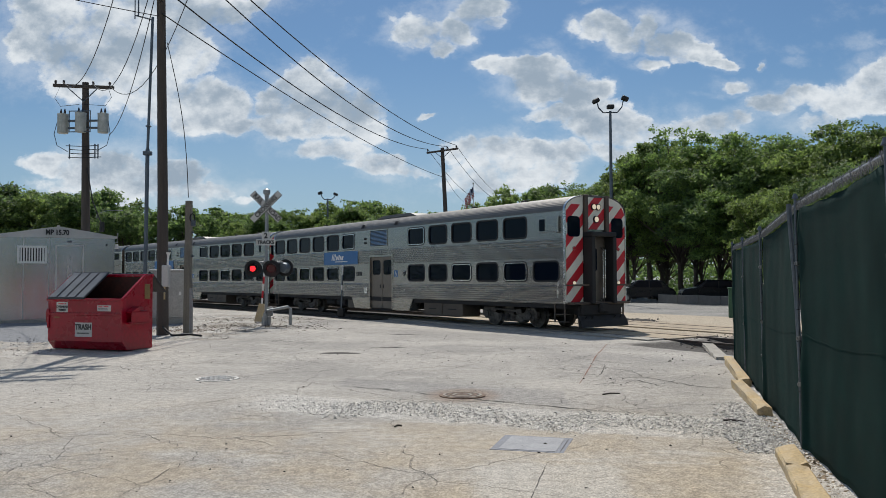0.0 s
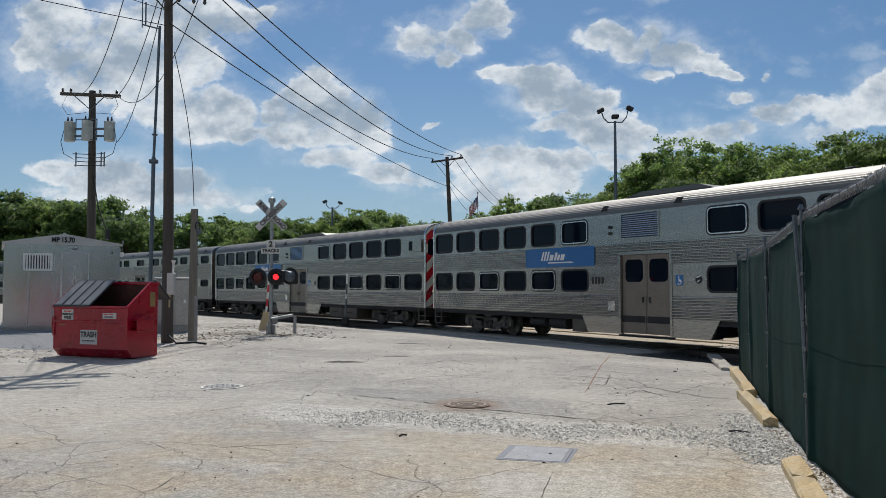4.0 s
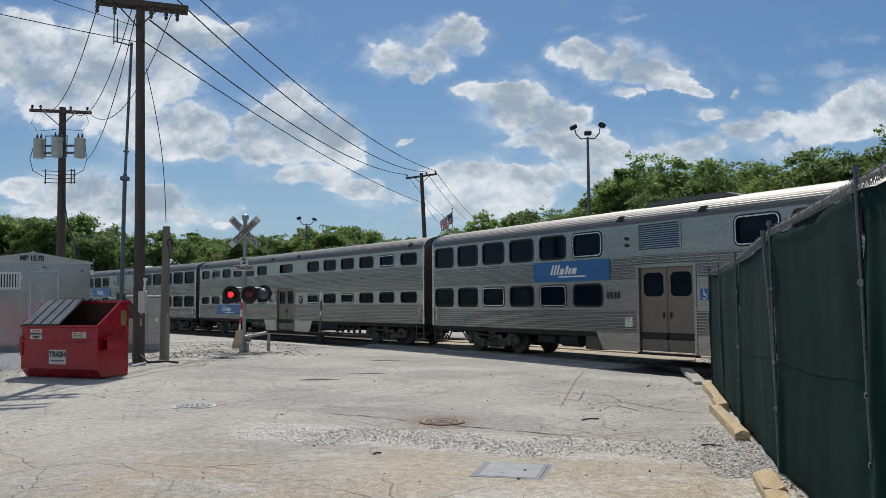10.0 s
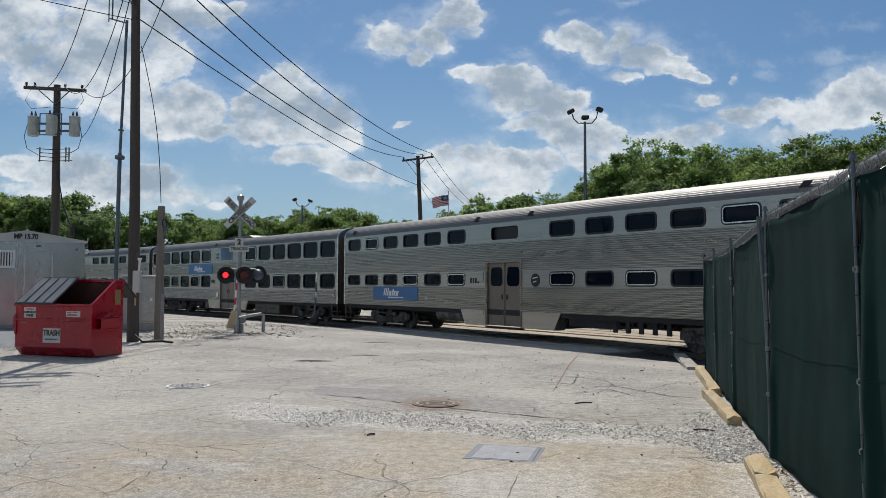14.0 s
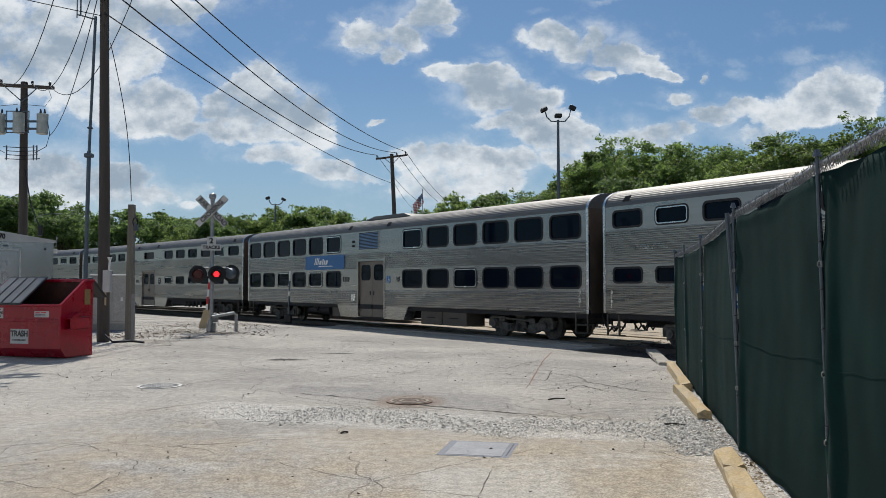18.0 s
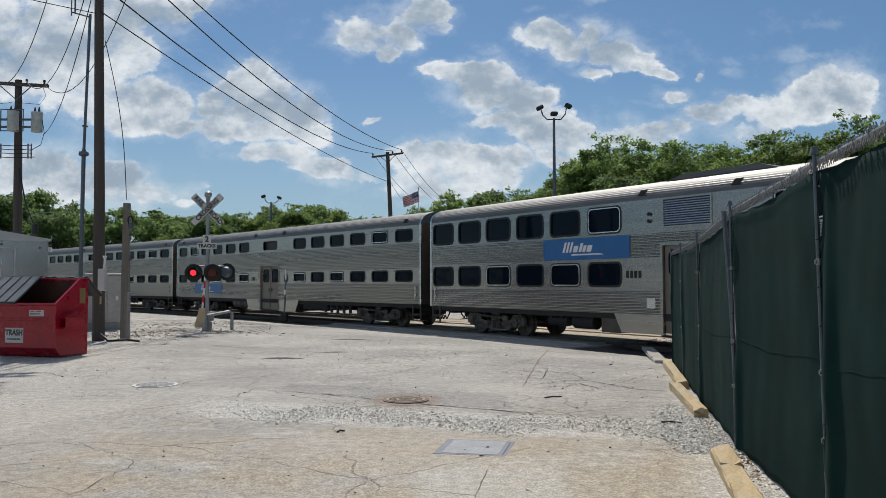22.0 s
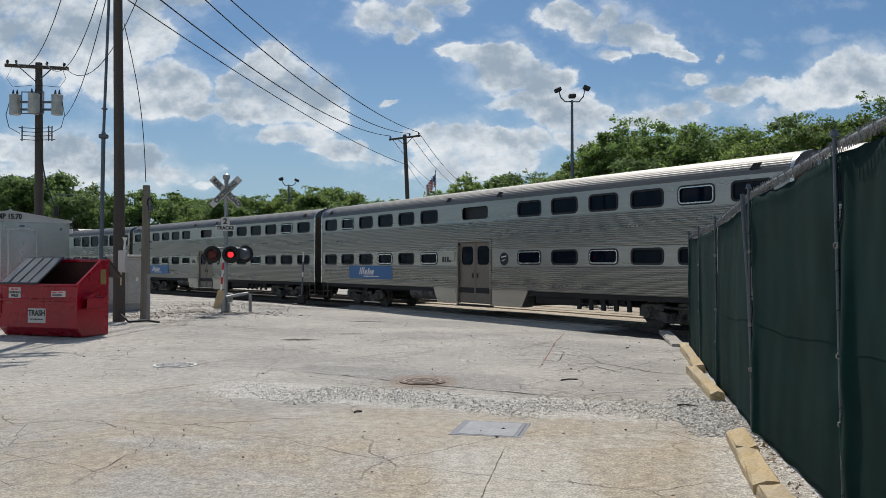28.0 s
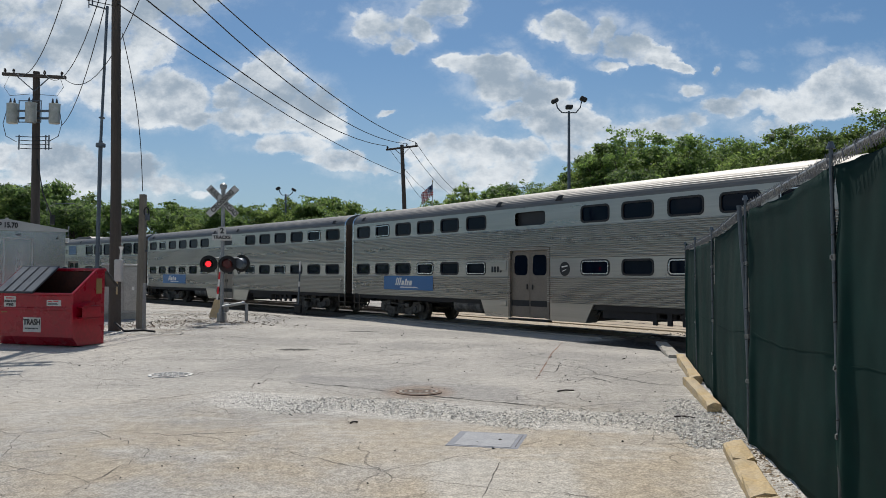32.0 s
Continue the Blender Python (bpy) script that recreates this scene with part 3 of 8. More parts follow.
gx, gy = axis(-1500, 1500, 0.45, 150, -16, 16), axis(-300, 2500, 0.45, 150, 1, 46)
GXX, GYY = np.meshgrid(gx, gy)
GZZ = ground_z(GXX, GYY) + 0.012 * np.sin(GXX * 0.9 + 0.4 * GYY) * np.sin(GYY * 0.7) * (np.abs(beyond(GXX, GYY)) > 3)
NX, NY = len(gx), len(gy)
me = bpy.data.meshes.new("ground")
me.from_pydata(np.stack([GXX.ravel(), GYY.ravel(), GZZ.ravel()], 1).tolist(), [],
               [(j * NX + i, j * NX + i + 1, j * NX + NX + i + 1, j * NX + NX + i) for j in range(NY - 1) for i in range(NX - 1)])
me.materials.append(PAVING)
me.shade_smooth()
ground = tagged(new("ground", me), "worn pale asphalt and concrete with cracks, stains and gravel patches", "ground", kind="structure")

# ---- rail cars ----
HALF = 12.95
SIDE = 1.5


def ring_panel(g, cell, hole, put):
    """A flat cell with a rounded hole in it: cell and hole are x0, x1, z0, z1."""
    x0, x1, z0, z1 = cell
    k = 4
    loop = rounded(*hole, 0.16 if hole[3] - hole[2] > 0.55 else 0.12, k)
    corner = [(x1, z0), (x1, z1), (x0, z1), (x0, z0)]
    o = len(g.v)
    g.v += [put(*p) for p in loop] + [put(*p) for p in corner]
    n = len(loop)
    for c in range(4):
        for i in range(k):
            g.f.append((o + c * (k + 1) + i, o + c * (k + 1) + i + 1, o + n + c))
        a, b = o + c * (k + 1) + k, o + ((c + 1) % 4) * (k + 1)
        g.f.append((a, b, o + n + (c + 1) % 4, o + n + c))


def flutes(g, x0, x1, z0, z1, pitch, depth, put):
    """Horizontal ribs pressed into the sheet."""
    n = max(1, round((z1 - z0) / pitch))
    p = (z1 - z0) / n
    for i in range(n):
        z = z0 + i * p
        pts = [(z, 0), (z + 0.06 * p, -0.006), (z + 0.16 * p, -0.006), (z + 0.22 * p, 0), (z + 0.45 * p, depth), (z + 0.75 * p, depth), (z + p, 0)]
        for (za, da), (zb, db) in zip(pts, pts[1:]):
            g.quad(put(x0, za, da), put(x1, za, da), put(x1, zb, db), put(x0, zb, db))


def window_part(car, x0, x1, z0, z1, y, out, bright, parent=None):
    """Pane with its gasket; out is +1 or -1, the way the side faces."""
    r = 0.16 if z1 - z0 > 0.55 else 0.12
    g = Geo()
    loop = rounded(x0 + 0.004, x1 - 0.004, z0 + 0.004, z1 - 0.004, r)
    g.quad(*[(x, y - out * 0.035, z) for x, z in loop])
    pane = part("window", g, PANE, parent or car, fix=False)
    pane.visible_shadow = False
    f = Geo()
    a, b = rounded(x0 - 0.03, x1 + 0.03, z0 - 0.03, z1 + 0.03, r + 0.03), rounded(x0 + 0.03, x1 - 0.03, z0 + 0.03, z1 - 0.03, r - 0.02)
    n = len(a)
    for i in range(n):
        j = (i + 1) % n
        f.quad((a[i][0], y + out * 0.012, a[i][1]), (a[j][0], y + out * 0.012, a[j][1]), (b[j][0], y + out * 0.012, b[j][1]), (b[i][0], y + out * 0.012, b[i][1]))
        f.quad((a[i][0], y + out * 0.012, a[i][1]), (a[j][0], y + out * 0.012, a[j][1]), (a[j][0], y - out * 0.01, a[j][1]), (a[i][0], y - out * 0.01, a[i][1]))
        f.quad((b[i][0], y + out * 0.012, b[i][1]), (b[j][0], y + out * 0.012, b[j][1]), (b[j][0], y - out * 0.03, b[j][1]), (b[i][0], y - out * 0.03, b[i][1]))
    part("window_frame", f, RUBBER, pane, fix=False)
    if bright:
        f = Geo()
        a, b = rounded(x0 + 0.012, x1 - 0.012, z0 + 0.012, z1 - 0.012, r - 0.01), rounded(x0 + 0.045, x1 - 0.045, z0 + 0.045, z1 - 0.045, r - 0.035)
        for i in range(n):
            j = (i + 1) % n
            f.quad(*[(q[0], y + out * 0.018, q[1]) for q in (a[i], a[j], b[j], b[i])])
            f.quad(*[(q[0], y + out * d_, q[1]) for q, d_ in ((a[i], 0.018), (a[j], 0.018), (a[j], 0.008), (a[i], 0.008))])
        part("trim_ring", f, CHROME, pane, "thin bright metal ring of an emergency window", fix=False)
    return pane


def welded(g, name, material):
    """The mesh of a Geo with its seams joined."""
    me = g.mesh(name, material, fix=False)
    bm = bmesh.new()
    bm.from_mesh(me)
    bmesh.ops.remove_doubles(bm, verts=bm.verts, dist=0.0015)
    bmesh.ops.recalc_face_normals(bm, faces=bm.faces)
    bm.to_mesh(me)
    bm.free()
    return me


def clip(poly, inside, cut):
    out = []
    for i, p in enumerate(poly):
        q = poly[(i + 1) % len(poly)]
        if inside(p):
            out.append(p)
        if inside(p) != inside(q):
            out.append(cut(p, q))
    return out


def clip_rect(poly, y0, y1, z0, z1):
    for ax, lim, sgn in ((0, y0, 1), (0, y1, -1), (1, z0, 1), (1, z1, -1)):
        if not poly:
            return poly
        def cut(p, q, ax=ax, lim=lim):
            t = (lim - p[ax]) / (q[ax] - p[ax])
            return (p[0] + t * (q[0] - p[0]), p[1] + t * (q[1] - p[1]))
        poly = clip(poly, lambda p, ax=ax, lim=lim, sgn=sgn: (p[ax] - lim) * sgn >= 0, cut)
    return poly


def roof_line(n=14):
    """Half of the roof's section, from the eaves to the ridge: metres from the middle, height."""
    out = []
    for i in range(n + 1):
        a = math.pi / 2 * i / n
        out.append((SIDE * math.cos(a) ** 0.74, 4.24 + 0.59 * math.sin(a) ** 0.95))
    return out


def truck_part(car, x):
    """Four-wheel truck under a car, with its two wheelsets as parts that turn."""
    g = Geo()
    for y in (-1.04, 1.04):
        prof = [(-1.62, 0.42), (-1.62, 0.66), (-1.5, 0.78), (-1.05, 0.78), (-0.9, 0.60), (-0.45, 0.52), (0.45, 0.52), (0.9, 0.60), (1.05, 0.78), (1.5, 0.78), (1.62, 0.66), (1.62, 0.42), (1.0, 0.36), (0.8, 0.26), (-0.8, 0.26), (-1.0, 0.36)]
        g.prism([(px + x, pz) for px, pz in prof], 1, y - 0.07, y + 0.07)
    g.box(x - 0.25, x + 0.25, -1.1, 1.1, 0.5, 0.86, c=0.04)
    frame_ = part("truck", g, TRUCKM, car, "dusty cast steel truck frame")
    for y in (-1.16, 1.16):
        for px in (-1.27, 1.27):
            b = Geo()
            b.box(x + px - 0.19, x + px + 0.19, min(y, y * 0.93), max(y, y * 0.93), 0.33, 0.70, c=0.05)
            b.tube([(x + px, y, 0.51), (x + px, y * 1.05, 0.51)], 0.13, 12)
            part("axle_box", b, TRUCKM, frame_)
        for px in (-0.32, 0.0, 0.32):
            b = Geo()
            b.tube([(x + px + 0.078 * math.cos(k_ * 0.785), y + 0.078 * math.sin(k_ * 0.785), 0.29 + 0.0055 * k_) for k_ in range(49)], 0.013, 5)
            part("coil_spring", b, TRUCKM, frame_)
        b = Geo()
        b.tube([(x - 0.7, y * 1.02, 0.72), (x + 0.7, y * 1.02, 0.66)], 0.045, 8)
        b.box(x - 0.95, x - 0.65, min(y, y * 1.06), max(y, y * 1.06), 0.6, 0.8, c=0.03)
        b.box(x + 0.55, x + 0.85, min(y, y * 1.06), max(y, y * 1.06), 0.55, 0.75, c=0.03)
        part("brake_cylinder", b, TRUCKM, frame_)
    for px in (-1.27, 1.27):
        w = Geo()
        for y in (-0.72, 0.72):
            s = 1 if y > 0 else -1
            for ya, yb, r in ((y - 0.065 * s, y + 0.065 * s, 0.46), (y - 0.095 * s, y - 0.065 * s, 0.49)):
                w.tube([(0, ya, 0), (0, yb, 0)], r, 28)
            w.tube([(0, y, 0), (0, y + 0.11 * s, 0)], 0.15, 14)
            for i in range(4):
                a = i * math.pi / 2
                w.box(0.16, 0.40, y + 0.06 * s - 0.02, y + 0.06 * s + 0.02, -0.04, 0.04, m=Matrix.Rotation(a, 4, "Y"))
        w.tube([(0, -1.1, 0), (0, 1.1, 0)], 0.085, 12)
        ob = part("wheelset", w, TRUCKM, frame_, "steel wheels on their axle", at=pose(x + px, 0, 0.51))
    return frame_


def rail_car(new_type, cab, seed):
    """A two-level commuter car. Its x runs to the front, -y is the side towards the street."""
    rng = random.Random(seed)
    kind = "two-level stainless steel commuter rail car"
    label = kind + (" with striped cab end" if cab else " with large dark windows" if new_type else " with small windows")
    car = thing("rail_car", Matrix.Identity(4), label, "train car", "cars of the train")
    skin = STEEL if new_type else STEEL_OLD
    x_lo, x_hi = 0.42 - HALF, 25.46 - HALF
    if new_type:
        low, up, ww, pitch = (1.79, 2.49), (3.37, 4.14), 1.34, 0.085
        left = [0.59 + 1.70 * i - HALF for i in range(6)]
        right = [15.38 + 1.69 * i - HALF for i in range(6)]
        bands = ((1.0, 1.66), (2.60, 3.28))
        door = (11.97 - HALF, 14.0 - HALF, 0.50, 2.92)
    else:
        low, up, ww, pitch = (1.96, 2.40), (3.60, 4.09), 1.16, 0.065
        left = [0.79 + 1.69 * i - HALF for i in range(6)]
        right = [15.27 + 1.70 * i - HALF for i in range(6)]
        bands = ((1.04, 1.90), (2.48, 3.52))
        door = (11.81 - HALF, 13.72 - HALF, 0.52, 2.77)
    dx0, dx1, dz0, dz1 = door
    sill = bands[0][0]
    body = Geo()
    for out in (-1, 1):
        def put(x, z, d=0.0, out=out):
            return (x, out * (SIDE + d), z)
        # the window bands: cells round every window
        for zz, (w0, w1), full in (((bands[0][1], bands[1][0]), low, False), ((bands[1][1], 4.24), up, True)):
            spans = []
            starts = left + right
            if cab and full:
                starts = left + right[:5]
            edges = [x_lo]
            for i, a in enumerate(starts):
                nxt = starts[i + 1] if i + 1 < len(starts) else None
                if nxt is None:
                    hi = x_hi if not (cab and full) else a + ww + 0.17
                elif nxt - a > 3:
                    hi = a + ww + 0.17
                else:
                    hi = (a + ww + nxt) / 2
                lo = edges[-1]
                if i == 6:
                    lo = a - 0.17
                spans.append((lo, hi, a))
                edges.append(hi)
            for lo, hi, a in spans:
                ring_panel(body, (lo, hi, *zz), (a, a + ww, w0, w1), put)
            m0, m1 = spans[5][1], spans[6][0]
            if full:
                if new_type:
                    body.quad(put(m0, zz[0]), put(m1, zz[0]), put(m1, zz[1]), put(m0, zz[1]))
                else:
                    ring_panel(body, (m0, m1, *zz), (12.05 - HALF, 13.6 - HALF, 3.62, 4.08), put)
                if cab:
                    body.quad(put(spans[-1][1], zz[0]), put(x_hi, zz[0]), put(x_hi, zz[1]), put(spans[-1][1], zz[1]))
            else:
                for a, b in ((m0, dx0), (dx1, m1)):
                    body.quad(put(a, zz[0]), put(b, zz[0]), put(b, zz[1]), put(a, zz[1]))
        # ribbed bands
        for i, (z0, z1) in enumerate(bands):
            if i == 0 or z0 < dz1:
                zt = min(z1, dz1) if i else z1
                for a, b in ((x_lo, dx0), (dx1, x_hi)):
                    flutes(body, a, b, z0, zt, pitch, 0.024, put)
                if i and zt < z1:
                    flutes(body, x_lo, x_hi, zt, z1, pitch, 0.024, put)
            else:
                flutes(body, x_lo, x_hi, z0, z1, pitch, 0.024, put)
        # skirt under the door
        body.quad(put(10.13 - HALF, sill), put(10.42 - HALF, 0.46), put(dx0, 0.46), put(dx0, sill))
        body.quad(put(dx1, sill), put(dx1, 0.46), put(15.45 - HALF, 0.46), put(15.78 - HALF, sill))
        for a, b in (((10.13, sill), (10.42, 0.46)), ((15.45, 0.46), (15.78, sill))):
            body.quad((a[0] - HALF, out * SIDE, a[1]), (b[0] - HALF, out * SIDE, b[1]), (b[0] - HALF, out * (SIDE - 0.5), b[1]), (a[0] - HALF, out * (SIDE - 0.5), a[1]))
        # door well
        for a in (dx0, dx1):
            body.quad(put(a, dz0 - 0.04), put(a, dz1), put(a, dz1, -0.1), put(a, dz0 - 0.04, -0.1))
        body.quad(put(dx0, dz1), put(dx1, dz1), put(dx1, dz1, -0.1), put(dx0, dz1, -0.1))
    # ends with rounded edges, floor
    for x in (x_lo, x_hi):
        body.quad((x, -SIDE, sill), (x, SIDE, sill), (x, SIDE, 4.24), (x, -SIDE, 4.24))
    part("body", welded(body, "body", skin), skin, car, "fluted stainless steel body")
    floor_ = Geo()
    floor_.box(x_lo + 0.02, x_hi - 0.02, -SIDE + 0.06, SIDE - 0.06, sill - 0.16, sill + 0.04)
    floor_.box(10.5 - HALF, 15.4 - HALF, -SIDE + 0.12, SIDE - 0.12, 0.5, 0.8)
    floor_.box(x_lo + 0.5, x_hi - 0.5, -0.25, 0.25, 0.6, 0.9)
    part("underframe", floor_, UNDER, car)
    inner = Geo()
    for y in (-0.55, 0.55):
        inner.box(x_lo + 0.3, x_hi - 0.3, min(y, y * 2.4), max(y, y * 2.4), 2.95, 3.02)
    inner.box(x_lo + 0.1, x_hi - 0.1, -1.3, 1.3, 4.2, 4.22)
    part("gallery_floor", inner, BOXM, car)
    # roof with long flutes
    r = roof_line()
    prof = [(-y, z) for y, z in r] + [(y, z) for y, z in reversed(r[:-1])]
    roof = Geo()
    fine = []
    for i, (p, q) in enumerate(zip(prof, prof[1:])):
        ln = math.hypot(q[0] - p[0], q[1] - p[1])
        n = max(2, 2 * round(ln / 0.11))
        for j in range(n):
            t = j / n
            b = 0.013 if (j % 2) else 0.0
            fine.append((p[0] + t * (q[0] - p[0]), p[1] + t * (q[1] - p[1]) + b))
    fine.append(prof[-1])
    for p, q in zip(fine, fine[1:]):
        roof.quad((x_lo, *p), (x_hi, *p), (x_hi, *q), (x_lo, *q))
    for x in (x_lo, x_hi):
        roof.quad(*[(x, y, z) for y, z in prof])
    part("roof", welded(roof, "roof", ROOF), ROOF, car, "weathered fluted steel roof")
    # trim at the ends of the roof
    for x in (x_lo, x_hi):
        t = Geo()
        for (y0, z0), (y1, z1) in zip(prof, prof[1:]):
            s = 1.012
            t.quad((x - 0.05, y0 * s, z0 + 0.014), (x + 0.05, y0 * s, z0 + 0.014), (x + 0.05, y1 * s, z1 + 0.014), (x - 0.05, y1 * s, z1 + 0.014))
        for out in (-1, 1):
            t.box(x - 0.05, x + 0.05, min(out * 1.47, out * 1.52), max(out * 1.47, out * 1.52), sill, 4.26)
        part("end_trim", t, CHROME, car)
    # windows
    for out in (-1, 1):
        y = out * SIDE
        for row, (w0, w1) in enumerate((low, up)):
            for i, a in enumerate(left + right):
                if cab and row and i == 11:
                    continue
                bright = (row, i) in ((0, 2), (0, 4), (0, 8), (0, 10), (1, 5), (1, 6)) if new_type else (row, i) in ((0, 3), (0, 5), (0, 6), (0, 8), (1, 1), (1, 10))
                if row == 0 and new_type and i == 10 and not cab:
                    bright = False
                window_part(car, a, a + ww, w0, w1, y, out, bright)
        # doors
        for k, (a, b) in enumerate(((dx0, (dx0 + dx1) / 2), ((dx0 + dx1) / 2, dx1))):
            d = Geo()
            def put(x, z, o=0.0, out=out):
                return (x, out * (SIDE - 0.07 + o), z)
            hole = (a + 0.13, b - 0.13, dz1 - 0.84, dz1 - 0.15)
            ring_panel(d, (a + 0.01, b - 0.01, dz1 - 1.05, dz1 - 0.01), hole, put)
            d.quad(put(a + 0.01, dz0), put(b - 0.01, dz0), put(b - 0.01, dz1 - 1.05), put(a + 0.01, dz1 - 1.05))
            d.box(*((b - 0.05, b - 0.01) if k == 0 else (a + 0.01, a + 0.05)), min(out * 1.44, out * 1.41), max(out * 1.44, out * 1.41), dz0, dz1)
            leaf = part("door", d, DOORSTEEL, car, "brown-tinged steel sliding door leaf", fix=False)
            g = Geo()
            g.quad(*[put(x, z, -0.02) for x, z in rounded(*hole, 0.1)])
            part("door_window", g, PANE, leaf, fix=False)
            h = Geo()
            hx = b - 0.14 if k == 0 else a + 0.14
            h.box(hx - 0.03, hx + 0.03, min(out * 1.43, out * 1.46), max(out * 1.43, out * 1.46), 1.45, 1.62, c=0.01)
            part("handle", h, BLACK, leaf)
        fr = Geo()
        for a, b, c, d in ((dx0 - 0.09, dx0, 0.5, dz1 + 0.1), (dx1, dx1 + 0.09, 0.5, dz1 + 0.1), (dx0, dx1, dz1, dz1 + 0.1)):
            fr.box(a, b, min(y, y + out * 0.022), max(y, y + out * 0.022), c, d)
        part("door_frame", fr, DOORSTEEL if not new_type else skin, car)
        st = Geo()
        st.box(dx0 - 0.05, dx1 + 0.05, min(y * 0.9, y + out * 0.05), max(y * 0.9, y + out * 0.05), 0.40, 0.455)
        part("door_step", st, UNDER, car)
        if not new_type:
            for nm, a, b, c, d, depth in (("door_track", dx0 - 0.50, dx1 + 0.55, dz1 + 0.13, dz1 + 0.17, 0.035), ("switch_panel", dx0 - 0.57, dx0 - 0.23, 2.10, 2.42, 0.03), ("step_box", dx0 - 0.66, dx0 - 0.2, 0.86, 1.02, 0.028)):
                q = Geo()
                q.box(a, b, min(y, y + out * depth), max(y, y + out * depth), c, d, c=0.008)
                part(nm, q, skin, car)
        # sign panel with a plain white device
        lx0, lx1, lz0, lz1 = (7.08, 10.78, 2.61, 3.27) if new_type else (3.28, 7.05, 1.30, 1.88)
        if out > 0:
            lx0, lx1 = 2 * HALF - lx1, 2 * HALF - lx0
        lg = Geo()
        lg.box(lx0 - HALF, lx1 - HALF, min(y + out * 0.018, y + out * 0.03), max(y + out * 0.018, y + out * 0.03), lz0, lz1)
        sign = part("sign_panel", lg, BLUE, car, "blue sign panel with a white device")
        dv = Geo()
        cx, cz, hh = (lx0 + lx1) / 2 - HALF - 0.2 * (-out), (lz0 + lz1) / 2, 0.20
        s = -out
        for i, (w, tall) in enumerate(((0.30, 1.0), (0.2, 0.62), (0.12, 0.85), (0.13, 0.62), (0.2, 0.62))):
            x = cx + s * (-0.75 + (0, 0.46, 0.72, 0.88, 1.06)[i])
            lean = 0.12 * tall
            if i == 0:
                for q in (0, 0.15, 0.3):
                    dv.quad(*[(x + s * px, y + out * 0.034, cz - hh * 0.5 + pz) for px, pz in ((q, 0), (q + 0.09, 0), (q + 0.09 + lean, hh * 1.6), (q + lean, hh * 1.6))])
            else:
                dv.quad(*[(x + s * px, y + out * 0.034, cz - hh * 0.5 + pz) for px, pz in ((0, 0), (w, 0), (w + lean, hh * 1.6 * tall), (lean, hh * 1.6 * tall))])
        dv.quad(*[(cx + s * px, y + out * 0.034, cz + pz) for px, pz in ((-0.35, -0.2), (1.05, -0.2), (0.9, -0.155), (-0.33, -0.155))])
        part("white_device", dv, WHITE, sign, fix=False)
        # number, access and other marks
        mk = Geo()
        nx = (10.62 if new_type else 10.75) - HALF
        for i in range(4):
            s = -out
            bx = s * nx + s * i * 0.155
            mk.box(min(bx, bx + s * 0.11), max(bx, bx + s * 0.11), min(y + out * 0.002, y + out * 0.006), max(y + out * 0.002, y + out * 0.006), 2.03, 2.24)
        part("car_number", mk, BLACK, car, "car number as dark bars")
        if new_type:
            ac = Geo()
            s = -out
            ax = s * (14.36 - HALF)
            ac.box(ax - 0.14, ax + 0.14, min(y + out * 0.002, y + out * 0.008), max(y + out * 0.002, y + out * 0.008), 1.97, 2.27)
            plate = part("access_sign", ac, BLUE, car, "blue access sign")
            wh = Geo()
            ys = y + out * 0.011
            for i in range(14):
                a0, a1 = radians(-150 + i * 17), radians(-150 + (i + 1) * 17)
                wh.quad(*[(ax + rr * math.cos(w), ys, 2.07 + rr * math.sin(w)) for rr, w in ((0.06, a0), (0.085, a0), (0.085, a1), (0.06, a1))])
            wh.quad((ax - 0.03, ys, 2.08), (ax + 0.0, ys, 2.08), (ax + 0.0, ys, 2.24), (ax - 0.03, ys, 2.24))
            wh.quad((ax - 0.03, ys, 2.10), (ax + 0.09, ys, 2.06), (ax + 0.09, ys, 2.09), (ax - 0.03, ys, 2.14))
            part("access_mark", wh, WHITE, plate, fix=False)
            bx = Geo()
            bx.box(11.39 - HALF, 11.7 - HALF, min(y, y + out * 0.03), max(y, y + out * 0.03), 1.17, 1.47, c=0.01)
            part("switch_box", bx, CHROME, car)
        em = Geo()
        ex, er = (-out * (15.07 - HALF), 0.12) if new_type else (-out * (14.53 - HALF), 0.23)
        em.tube([(ex, y, 2.14), (ex, y + out * 0.012, 2.14)], er, 18)
        disc = part("round_emblem", em, BLACK, car, "dark round emblem")
        es = Geo()
        es.quad((ex - er * 0.6, y + out * 0.016, 2.18), (ex + er * 0.6, y + out * 0.016, 2.22), (ex + er * 0.55, y + out * 0.016, 2.26), (ex - er * 0.6, y + out * 0.016, 2.22))
        es.quad((ex - er * 0.5, y + out * 0.016, 2.05), (ex + er * 0.3, y + out * 0.016, 2.10), (ex + er * 0.3, y + out * 0.016, 2.13), (ex - er * 0.5, y + out * 0.016, 2.08))
        part("emblem_mark", es, WHITE, disc, fix=False)
        # vent over the door, or its dark opening
        vt = Geo()
        if new_type:
            vx0, vx1, vz0, vz1 = 12.03 - HALF, 13.56 - HALF, 3.45, 4.18
            vt.box(vx0, vx1, min(y + out * 0.003, y - out * 0.02), max(y + out * 0.003, y - out * 0.02), vz0, vz1)
            vent = part("vent", vt, BLACK, car)
            vf = Geo()
            for a, b, c, d in ((vx0 - 0.05, vx0, vz0 - 0.05, vz1 + 0.05), (vx1, vx1 + 0.05, vz0 - 0.05, vz1 + 0.05), (vx0, vx1, vz1, vz1 + 0.05), (vx0, vx1, vz0 - 0.05, vz0)):
                vf.box(a, b, min(y, y + out * 0.025), max(y, y + out * 0.025), c, d)
            part("vent_frame", vf, skin, vent)
